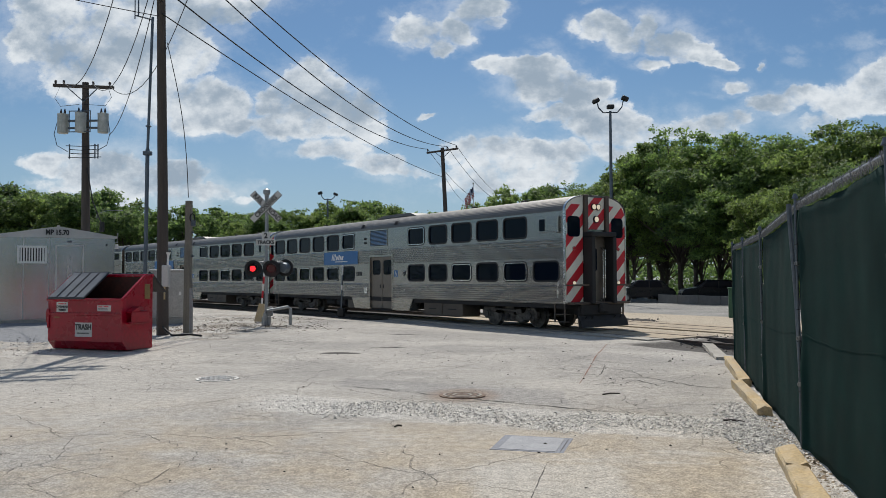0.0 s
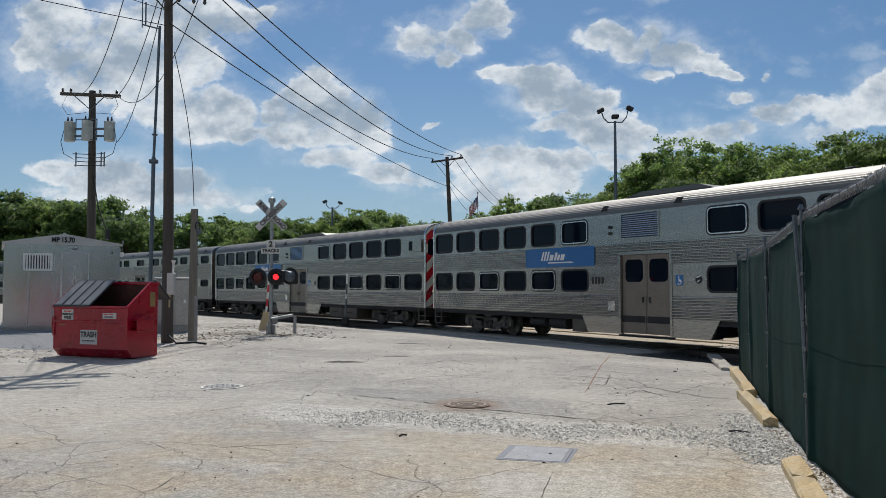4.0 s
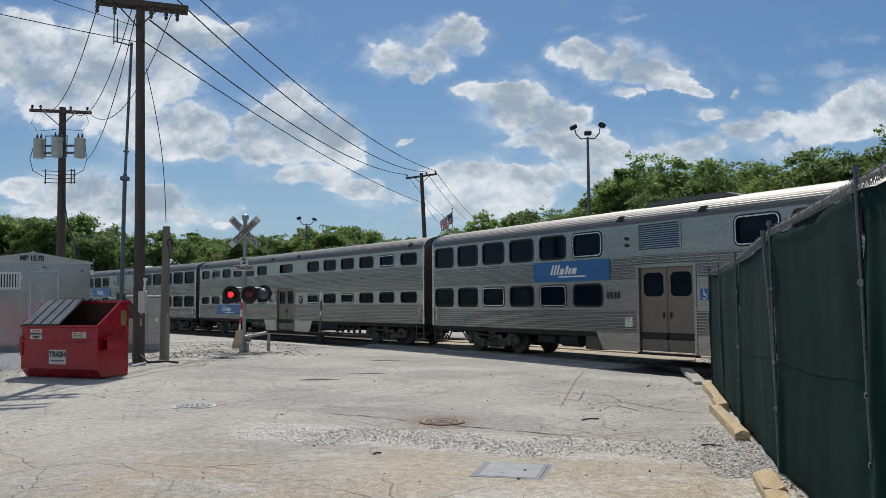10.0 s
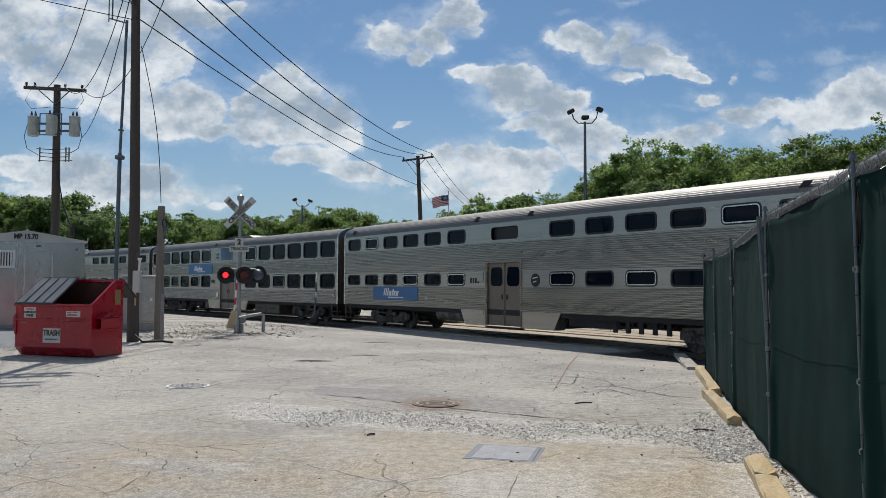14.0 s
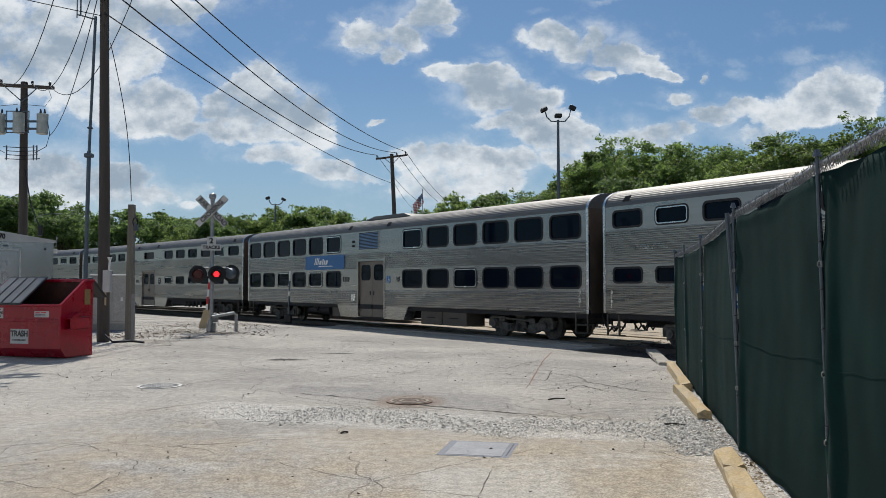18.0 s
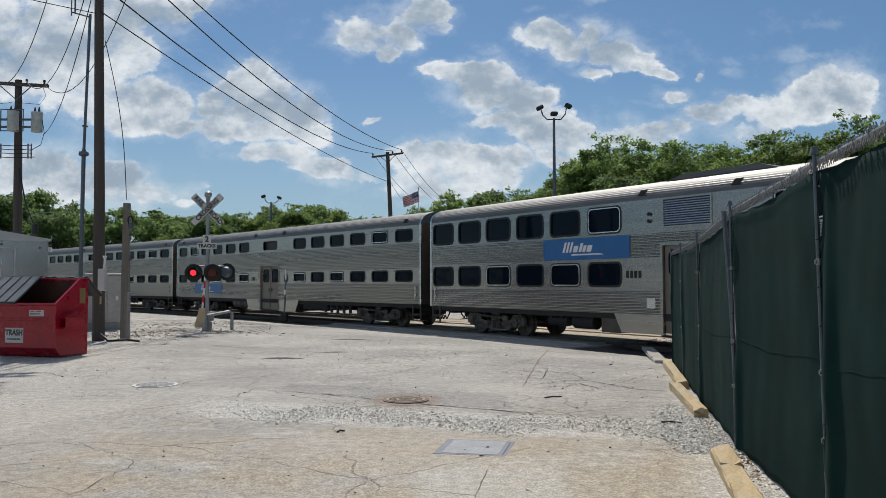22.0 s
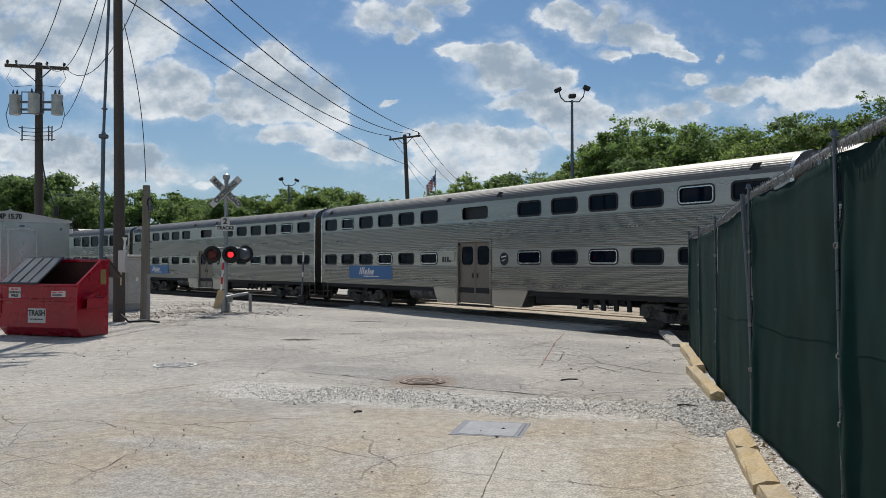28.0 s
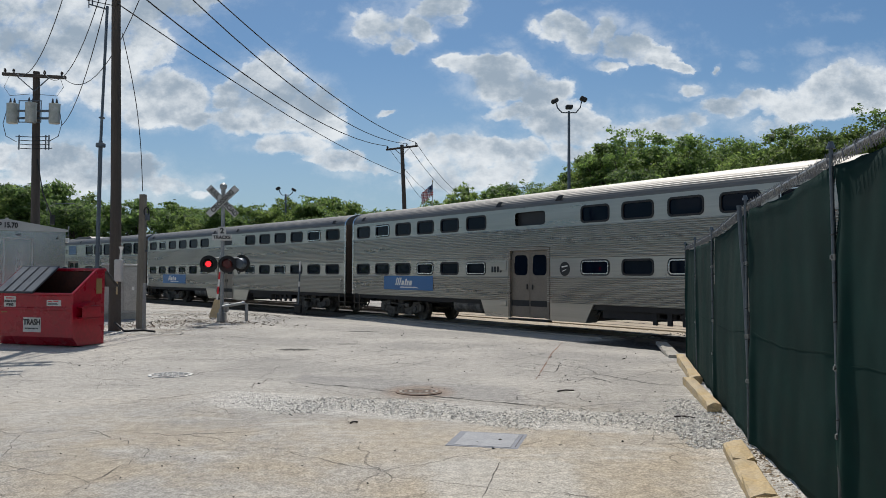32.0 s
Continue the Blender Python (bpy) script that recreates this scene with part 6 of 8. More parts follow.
# ---- crossing signal ----
def blade(sig, ang, words, gap):
    g = Geo()
    g.box(-0.66, 0.66, -0.012, 0.0, -0.115, 0.115, c=0.006)
    b = part("crossbuck_blade", g, SIGNWHITE, sig, "white crossbuck blade lettered in black", at=pose(0.0, -0.09 - gap, 4.01) @ Matrix.Rotation(radians(-ang), 4, "Y"))
    for w, x, wide in words:
        text(w, 0.205, SIGNBLACK, b, pose(x, -0.014, 0) @ FACE, wide=wide)
    g = Geo()
    for z in (-0.112, 0.1):
        g.box(-0.64, 0.64, -0.0145, -0.0125, z, z + 0.012)
    part("edge_line", g, SIGNBLACK, b)


def head(sig, x, y, turn, z, name):
    """A hooded flashing head; it faces -y before it is turned."""
    m = pose(x, y, z, 0, 0, turn)
    g = Geo()
    g.tube([(0, 0.0, 0), (0, 0.012, 0)], 0.29, 28)
    hd = part(name, g, HOOD, sig, "round black signal background", at=m)
    b = Geo()
    b.tube([(0, 0.012, 0), (0, 0.13, 0), (0, 0.2, 0)], [0.17, 0.16, 0.1], 18)
    part("lamp_house", b, GALV if turn > 90 else HOOD, hd)
    h = Geo()
    n = 18
    for i in range(n):
        a0, a1 = radians(-35 + 250 * i / n), radians(-35 + 250 * (i + 1) / n)
        d0, d1 = (0.30 - 0.12 * abs(math.cos(a)) if math.sin(a) > -0.2 else 0.16 for a in (a0, a1))
        r0, r1 = 0.165, 0.172
        h.quad((r0 * math.cos(a0), 0, r0 * math.sin(a0)), (r0 * math.cos(a1), 0, r0 * math.sin(a1)), (r0 * math.cos(a1), -d1, r0 * math.sin(a1)), (r0 * math.cos(a0), -d0, r0 * math.sin(a0)))
        h.quad((r1 * math.cos(a0), 0, r1 * math.sin(a0)), (r1 * math.cos(a1), 0, r1 * math.sin(a1)), (r1 * math.cos(a1), -d1, r1 * math.sin(a1)), (r1 * math.cos(a0), -d0, r1 * math.sin(a0)))
    part("visor", h, HOOD, hd, fix=False)
    return hd


FLASHER_DISCS = []


def crossing_signal():
    m = pose(-7.05, 26.99, gz(-7.05, 26.99), 0, 0, 4)
    s = thing("crossing_signal", m, "railroad crossing signal with crossbuck and red flashers", "crossing signal")
    g = Geo()
    g.tube([(0, 0, 0), (0, 0, 4.35)], 0.062, 14)
    part("mast", g, GALV, s, "pale galvanised mast")
    g = Geo()
    g.tube([(0, 0, 4.30), (0, 0, 4.42), (0, 0, 4.46), (0, 0, 4.58), (0, 0, 4.64)], [0.07, 0.075, 0.12, 0.12, 0.03], 14)
    part("bell", g, GALV, s)
    blade(s, 45, (("CROSSING", 0, 0.98),), 0.02)
    blade(s, -45, (("RAIL", -0.38, 0.95), ("ROAD", 0.38, 0.95)), 0.0)
    g = Geo()
    g.box(-0.15, 0.13, -0.1, -0.085, 2.9, 3.16, c=0.005)
    sg = part("track_sign", g, SIGNWHITE, s, "white sign lettered 2 tracks")
    g = Geo()
    g.box(-0.33, 0.31, -0.104, -0.09, 2.70, 2.90, c=0.005)
    part("sign_plate", g, SIGNWHITE, sg)
    text("2", 0.25, SIGNBLACK, sg, pose(-0.01, -0.103, 3.02) @ FACE)
    text("TRACKS", 0.155, SIGNBLACK, sg, pose(-0.01, -0.107, 2.80) @ FACE, wide=0.98)
    g = Geo()
    g.tube([(-0.45, -0.02, 2.12), (0.55, -0.02, 2.12)], 0.028, 8)
    g.box(-0.09, 0.09, -0.09, 0.09, 2.0, 2.2, c=0.02)
    g.tube([(-0.3, 0, 2.12), (-0.3, -0.0, 1.92)], 0.02, 8)
    part("cross_arm", g, GALV, s)
    for x, turn, nm in ((-0.42, 6, "signal_head"), (0.19, 6, "signal_head")):
        hd = head(s, x, -0.14, turn, 1.91, nm)
        # made-up turning disc: its lit and dark faces stand in for flashing
        sh = Geo()
        sh.tube([(0, -0.012, 0), (0, 0.012, 0)], 0.128, 24)
        sh.tube([(0, 0.0, 0), (0, 0.018, 0)], 0.092, 20)
        me = sh.mesh("flasher_disc", DIMLENS)
        me.materials.append(REDLENS)
        for f in me.polygons:
            f.material_index = 1 if f.normal.y > 0.9 and f.center.y > 0.015 else 0
        ob = part("flasher_disc", me, DIMLENS, hd, "added turning disc, lit red on one face, for the flashing lamp", at=pose(0, -0.14, 0))
        FLASHER_DISCS.append(ob)
    for x, turn, mm in ((0.62, 168, 0.1), (-0.1, 170, 0.22)):
        if x > 0:
            head(s, x, mm, turn, 1.94, "signal_head")
    g = Geo()
    g.tube([(0.62, 0.09, 1.94), (0.56, -0.1, 1.94)], [0.2, 0.15], 20)
    part("lamp_house", g, GALV_DARK, s, "grey lamp house of a head facing away")
    g = Geo()
    g.box(-0.14, 0.14, -0.14, 0.14, -0.05, 0.3, c=0.03)
    g.box(0.06, 0.22, -0.12, 0.08, 0.32, 0.62, c=0.02)
    part("base_casting", g, GALV, s)
    g = Geo()
    g.tube([(0.0, -0.25, 0.0), (0.0, -0.25, 0.42), (0.06, -0.24, 0.5), (0.72, 0.05, 0.62), (0.80, 0.08, 0.55), (0.80, 0.08, 0.0)], 0.055, 10)
    part("guard_rail", g, GALV, s, "bent galvanised guard pipe")
    return s


crossing_signal()
d = thing("marker_post", pose(-7.8, 29.0, gz(-7.8, 29.0), 0, 2, 0), "leaning red and white marker post with yellow base", "marker post")
part("base", Geo().prism([(-0.22, 0), (0.22, 0), (0.12, 0.65), (-0.06, 0.65)], 1, -0.05, 0.05), YELLOW, d)
for i in range(7):
    part("band", Geo().tube([(0.03 + 0.012 * i, 0, 0.6 + i * 0.26), (0.042 + 0.012 * i, 0, 0.86 + i * 0.26)], 0.035, 10), REDSTRIPE if i % 2 else WHITE, d)
d = thing("marker_post", pose(-6.42, 38.4, gz(-6.42, 38.4), 0, 2.0, 0), "thin banded marker post on a black rubber base", "marker post")
part("base", Geo().box(-0.42, 0.42, -0.3, 0.3, 0, 0.09, c=0.03).box(-0.17, 0.17, -0.15, 0.15, 0.08, 0.5, c=0.05), RUBBER, d)
for i in range(9):
    part("band", Geo().tube([(0, 0, 0.4 + i * 0.24), (0, 0, 0.64 + i * 0.24)], 0.04, 10), WHITE if i in (4, 7, 8) else GALV_DARK, d)


# ---- poles and wires ----
def hang(a, b, sag, n=20):
    a, b = Vector(a), Vector(b)
    return [a.lerp(b, i / n) - Vector((0, 0, 4 * sag * (i / n) * (1 - i / n))) for i in range(n + 1)]


def cable(pts, r, label="black overhead cable hanging between poles"):
    ob = part("overhead_cable", Geo().tube(pts, r, 6), WIREM)
    return tagged(ob, label, "cable", "overhead cables")


def insulator(par, x, y, z, h=0.2, down=False):
    g = Geo()
    s = -1 if down else 1
    g.tube([(x, y, z + s * h * k / 6) for k in range(7)], [0.02, 0.06, 0.035, 0.065, 0.035, 0.055, 0.025], 10)
    part("insulator", g, PORCELAIN, par)


PX, PY = -8.70, 22.15
PZ = gz(PX, PY)
AX, AY = math.cos(radians(21)), math.sin(radians(21))
pole = thing("utility_pole", pose(PX, PY, PZ), "tall weathered wooden utility pole with double crossarms", "utility pole", "utility poles")
part("pole", Geo().tube([(0.0, 0, -0.2), (-0.03, 0, 4), (-0.1, 0, 8), (-0.16, 0, 12.4)], [0.165, 0.14, 0.122, 0.108], 18), WOOD, pole)
for z, ln, l0 in ((10.05, 1.28, -1.18), (11.75, 1.25, -1.25)):
    for k in (-0.2, 0.2):
        g = Geo()
        g.box(l0, ln, k - 0.055, k + 0.055, z - 0.065, z + 0.065, m=Matrix.Rotation(radians(21), 4, "Z"), c=0.012)
        part("crossarm", g, WOOD, pole, at=pose(-0.12, 0, 0))
    for sx in (-0.6, 0.6):
        part("brace", Geo().tube([(-0.12, -0.15, z - 0.7), (-0.12 + sx * AX, sx * AY - 0.2, z - 0.05)], 0.02, 6), WOOD, pole)
    for l in (-1.05, -0.6, 0.35, 0.75, 1.05):
        insulator(pole, -0.12 + l * AX, l * AY - 0.2, z - 0.08 if z < 11 else z + 0.06, 0.34, z < 11)
part("meter_box", Geo().box(0.06, 0.26, -0.28, -0.12, 1.35, 1.95, c=0.02), SHEDTRIM, pole, "pale grey meter box")
part("conduit", Geo().tube([(0.2, -0.2, 1.95), (0.22, -0.2, 2.2), (0.22, -0.2, 2.3)], [0.03, 0.03, 0.07], 8), WHITE, pole)
part("conduit", Geo().tube([(0.12, -0.2, 1.35), (0.12, -0.2, 1.0)], 0.025, 8), YELLOW, pole, "yellow conduit end")
part("ground_cable", Geo().tube([(0.1, -0.25, 0.25), (0.45, -0.5, 0.03), (0.9, -0.35, 0.05), (1.3, -0.6, 0.03)], 0.028, 8), RUBBER, pole)
part("bollard_pipe", Geo().tube([(0.62, 0.5, -0.1), (0.62, 0.5, 1.3)], 0.05, 10), GALV, pole)

post = thing("wooden_post", pose(-8.38, 23.23, gz(-8.38, 23.23)), "short weathered square wooden service post", "post")
part("post", Geo().tube([(0, 0, -0.1), (0, 0, 2.0), (0.01, 0, 3.85)], [0.15, 0.128, 0.112], 4), WOOD_GREY, post)
part("cable_coil", Geo().tube([(0.14 + 0.07 * math.cos(a), -0.08, 3.35 + 0.12 * math.sin(a)) for a in [k * 0.7 for k in range(14)]], 0.02, 6), RUBBER, post)
part("fitting", Geo().box(0.1, 0.2, -0.1, 0.05, 3.1, 3.3, c=0.02), GALV_DARK, post)
for z in (1.0, 2.2, 2.9):
    part("bolt", Geo().box(0.1, 0.16, -0.03, 0.03, z, z + 0.05), GALV_DARK, post)

ant = thing("antenna_mast", pose(-11.12, 26.9, gz(-11.1, 26.9)), "thin grey steel antenna mast in two sections", "mast")
part("lower_section", Geo().tube([(-0.08, 0, -0.1), (-0.02, 0, 6.0)], 0.066, 12), GALV_DARK, ant)
part("upper_section", Geo().tube([(-0.02, 0, 5.9), (0.12, 0, 10.55)], 0.047, 12), GALV_DARK, ant)
part("collar", Geo().box(-0.16, 0.12, -0.1, 0.1, 5.78, 5.93, c=0.03), GALV_DARK, ant)
part("collar", Geo().box(-0.08, 0.09, -0.07, 0.07, 6.75, 6.81, c=0.02), GALV_DARK, ant)
part("antenna", Geo().tube([(0.12, 0, 10.45), (-0.5, 0, 10.62)], 0.025, 6).tube([(-0.5, 0, 10.5), (-0.5, 0, 12.2)], 0.02, 6).tube([(-0.38, 0, 10.6), (-0.38, 0, 11.4)], 0.028, 6), GALV_DARK, ant)

TXP, TYP = -16.22, 32.75
tpole = thing("utility_pole", pose(TXP, TYP, 0.15), "wooden utility pole carrying three transformer cans", "utility pole", "utility poles")
part("pole", Geo().tube([(0.12, 0, -0.2), (0.06, 0, 5), (0.0, 0, 9.78)], [0.19, 0.165, 0.13], 16), WOOD, tpole)
part("crossarm", Geo().box(-1.3, 1.27, -0.2, -0.08, -0.065, 0.065, m=Matrix.Translation((0, 0, 9.58)) @ Matrix.Rotation(radians(3), 4, "Y"), c=0.012), WOOD, tpole)
for sx in (-0.65, 0.65):
    part("brace", Geo().tube([(0, -0.15, 8.95), (sx, -0.2, 9.52)], 0.022, 6), GALV_DARK, tpole)
for l in (-1.2, -0.85, 0.4, 1.1):
    insulator(tpole, l, -0.14, 9.66 - l * 0.05, 0.16)
for l in (-0.84, 0.02, 0.86):
    y = -0.42 if abs(l) < 0.3 else -0.2
    can = part("transformer", Geo().tube([(l, y, 7.62), (l, y, 7.66), (l, y, 8.36), (l, y, 8.42), (l, y, 8.44)], [0.2, 0.215, 0.215, 0.225, 0.15], 20), TRANSF, tpole, "pale grey streaked transformer can")
    for q in (-0.08, 0.08):
        part("bushing", Geo().tube([(l + q, y, 8.42), (l + q, y, 8.5), (l + q, y, 8.64)], [0.045, 0.05, 0.02], 8), PORCELAIN, can)
    part("bracket", Geo().box(min(l, 0) if abs(l) > 0.3 else l - 0.05, max(l, 0) if abs(l) > 0.3 else l + 0.05, -0.2, -0.12, 8.1, 8.18).box(min(l, 0) if abs(l) > 0.3 else l - 0.05, max(l, 0) if abs(l) > 0.3 else l + 0.05, -0.2, -0.12, 7.8, 7.88), GALV_DARK, can)
part("rack", Geo().tube([(-0.42, -0.5, 7.6), (-0.42, -0.5, 8.5)], 0.022, 6).tube([(0.46, -0.5, 7.6), (0.46, -0.5, 8.5)], 0.022, 6).tube([(-0.42, -0.5, 7.62), (0.46, -0.5, 7.62)], 0.022, 6).tube([(-0.42, -0.5, 8.48), (0.46, -0.5, 8.48)], 0.022, 6), GALV_DARK, tpole)
for z in (6.62, 6.78, 6.94, 7.1):
    part("cable", Geo().tube([(-0.6 - 0.1 * math.sin(z * 9), -0.2, z), (0.0, -0.25, z - 0.04), (0.72 + 0.1 * math.sin(z * 7), -0.2, z)], 0.016, 6), WIREM, tpole)
for x in (-0.52, 0.55, 0.68):
    part("clamp_bar", Geo().tube([(x, -0.25, 6.55), (x, -0.25, 7.15)], 0.028, 6), GALV_DARK, tpole)
for sx in (-1, 1):
    part("cable", Geo().tube([(sx * 1.05, -0.2, 8.2), (sx * 1.18, -0.25, 7.6), (sx * 1.05, -0.25, 7.1), (sx * 0.6, -0.25, 6.85)], 0.014, 6), WIREM, tpole)
    part("cable", Geo().tube([(sx * 1.0, -0.15, 9.6), (sx * 1.2, -0.2, 9.1), (sx * 0.95, -0.2, 8.75), (sx * 0.1, -0.3, 8.8)], 0.010, 6), WIREM, tpole)
part("guy_cable", Geo().tube([(0.15, -0.1, 6.2), (0.5, -0.3, 4.8), (1.0, -0.5, 3.75)], 0.025, 6), WIREM, tpole)
part("guy_clamp", Geo().tube([(1.0, -0.5, 3.9), (1.0, -0.5, 3.5)], 0.1, 8), RUBBER, tpole)

P2X, P2Y = -2.0, 61.75
far = thing("utility_pole", pose(P2X, P2Y, RAIL), "distant leaning wooden utility pole with one crossarm", "utility pole", "utility poles")
part("pole", Geo().tube([(0.1, 0, -0.2), (-0.45, 0, 11.95)], [0.2, 0.14], 14), WOOD, far)
part("crossarm", Geo().box(-1.25, 1.2, -0.2, -0.08, -0.07, 0.07, m=Matrix.Translation((-0.42, 0, 11.7)) @ Matrix.Rotation(radians(-7.5), 4, "Y"), c=0.012), WOOD, far)
for l in (-1.15, 0.35, 1.05):
    insulator(far, -0.42 + l, -0.14, 11.78 + l * 0.13, 0.2)
for sx in (-0.6, 0.6):
    part("brace", Geo().tube([(-0.42, -0.15, 11.1), (-0.42 + sx, -0.2, 11.66 + sx * 0.1)], 0.025, 6), WOOD, far)

ends = [(P2X - 0.42 + l, P2Y - 0.14, RAIL + 11.98 + l * 0.13) for l in (-1.15, 0.35, 1.05)]


def on_arm(l, z):
    """Where a wire leaves the crossarm of the tall pole, l metres along it."""
    return PX - 0.12 + l * AX, PY + l * AY - 0.2, PZ + z


cable(hang(on_arm(0.3, 9.6), ends[0], 0.95), 0.022)
cable(hang(on_arm(0.0, 11.2), ends[1], 1.4), 0.022)
cable(hang(on_arm(0.3, 11.5), ends[2], 0.95), 0.022)
cable(hang(on_arm(0.1, 9.0), (P2X - 0.2, P2Y, RAIL + 9.6), 0.5), 0.017)
for l, e, sg in ((0, (-0.3, 92, 11.0), 0.4), (1, (2.0, 92, 10.9), 0.4), (2, (2.9, 92, 11.1), 0.4)):
    cable(hang(ends[l], e, sg), 0.02)
cable(hang((P2X - 0.2, P2Y, RAIL + 9.6), (-0.9, 92, 10.2), 0.3), 0.016)
# lines from the big pole off over the yard
cable(hang((PX, PY, PZ + 8.95), (-22.5, 13.0, 10.9), 0.35), 0.011)
cable(hang((PX - 0.1, PY, PZ + 9.4), (-19.0, 13.0, 11.9), 0.3), 0.009)
# drops to the transformers and the service post
def curve(a, b, sag, side=(0, 0, 0), n=14):
    return [p + Vector(side) * math.sin(math.pi * i / n) for i, p in enumerate(hang(a, b, sag, n))]


for l, z, end, sag in ((-1.0, 10.0, (-0.85, 9.9), 1.2), (-0.1, 10.1, (0.4, 9.85), 1.4), (0.9, 9.85, (1.1, 9.75), 1.4), (0.0, 9.95, (1.15, 7.7), 0.8)):
    cable(curve(on_arm(l, z), (TXP + end[0], TYP - 0.2, end[1]), sag), 0.013, "thin drop cable to the transformers")
cable(curve((PX + 0.1, PY - 0.1, PZ + 8.2), (-8.38, 23.2, gz(-8.4, 23.2) + 3.95), 0.0, (0.14, 0, 0)), 0.012, "thin service cable down to a short post")


# ---- light masts and street lamps far off ----
def light_mast(x, y, h, heads, label):
    m = thing("light_mast", pose(x, y, gz(x, y)), label, "light mast", "light masts")
    part("mast", Geo().tube([(0, 0, -0.1), (0, 0, h * 0.5), (0, 0, h)], [0.17, 0.13, 0.09], 12), GALV_DARK, m)
    for hx, hz in heads:
        if hx:
            part("arm", Geo().tube([(0, 0, h - 0.1), (hx * 0.55, 0, h - 0.1), (hx * 0.9, 0, h + hz * 0.4), (hx, 0, h + hz)], 0.05, 8), GALV_DARK, m)
        s = 1 if hx > 0 else -1
        part("floodlight", Geo().box(-0.26, 0.26, -0.24, 0.24, -0.15, 0.15, m=Matrix.Translation((hx + 0.12 * s * (hx != 0), -0.1, h + hz + 0.15)) @ Matrix.Rotation(radians(25 * (s if hx else 0)), 4, "Y"), c=0.06), BLACK, m)
    return m


light_mast(10.1, 59.6, 14.2, ((-0.95, 0.6), (0.95, 0.75), (0.0, 0.15)), "tall steel light mast with three black floodlights")
light_mast(-17.3, 94.1, 11.3, ((-0.75, 0.5), (0.85, 0.35)), "distant light mast with two black floodlights")
for x, y, h, ln in ((8.9, 95, 12.4, -3.2), (-48.5, 108, 11.3, 3.2), (-61, 112, 9.5, 2.5)):
    m = thing("street_lamp", pose(x, y, RAIL), "distant grey street lamp on a curved arm", "street lamp", "street lamps")
    part("column", Geo().tube([(-ln, 0, 0), (-ln, 0, h - 0.5)], [0.12, 0.08], 8), GALV, m)
    part("arm", Geo().tube([(-ln, 0, h - 0.5), (-ln * 0.6, 0, h - 0.05), (0, 0, h)], 0.05, 6), GALV, m)
    part("lamp_head", Geo().box(-0.4, 0.4, -0.15, 0.15, h - 0.1, h + 0.05, c=0.05), GALV, m)

# ---- flag ----
FX, FY, FZ = -0.1, 84.7, RAIL
fp = thing("flagpole", pose(FX, FY, FZ), "slim white flagpole with gilt ball", "flagpole")
part("pole", Geo().tube([(0, 0, 0), (0, 0, 11.75)], [0.07, 0.035], 10), SHEDTRIM, fp)
part("ball", Geo().tube([(0, 0, 11.75), (0, 0, 11.8), (0, 0, 11.9), (0, 0, 11.95)], [0.02, 0.08, 0.08, 0.02], 10), YELLOW, fp)
flag = thing("flag", pose(FX - 0.02, FY - 0.08, FZ + 11.5), "striped red and white flag with navy canton, waving", "flag")
FLAG_W, FLAG_H, FLAG_N = 1.8, 1.1, 7
FLAG_STRIPS = []
for k in range(FLAG_N):
    w = FLAG_W / FLAG_N
    h = FLAG_H / 13
    g = Geo()
    g.box(-w * 1.02, 0.0, -0.004, 0.004, -FLAG_H, 0)
    st = part("cloth_strip", g, FLAGWHITE, flag, at=pose(-w * k, 0, 0))
    FLAG_STRIPS.append(st)
    for i in range(0, 13, 2):
        q = Geo()
        if k < 3 and i < 7:
            continue
        q.box(-w * 1.02, 0, -0.007, 0.007, -h * (i + 1), -h * i)
        part("red_stripe", q, FLAGRED, st)
    if k < 3:
        q = Geo()
        q.box(-w * 1.02, 0, -0.008, 0.008, -h * 7, 0)
        part("canton", q, FLAGBLUE, st)
        q = Geo()
        for a in range(4):
            for b in range(2):
                q.box(-w * (0.25 + 0.5 * b) - 0.025, -w * (0.25 + 0.5 * b) + 0.025, -0.011, 0.011, -h * (1 + 1.6 * a) - 0.025, -h * (1 + 1.6 * a) + 0.025)
        part("white_dots", q, FLAGWHITE, st)


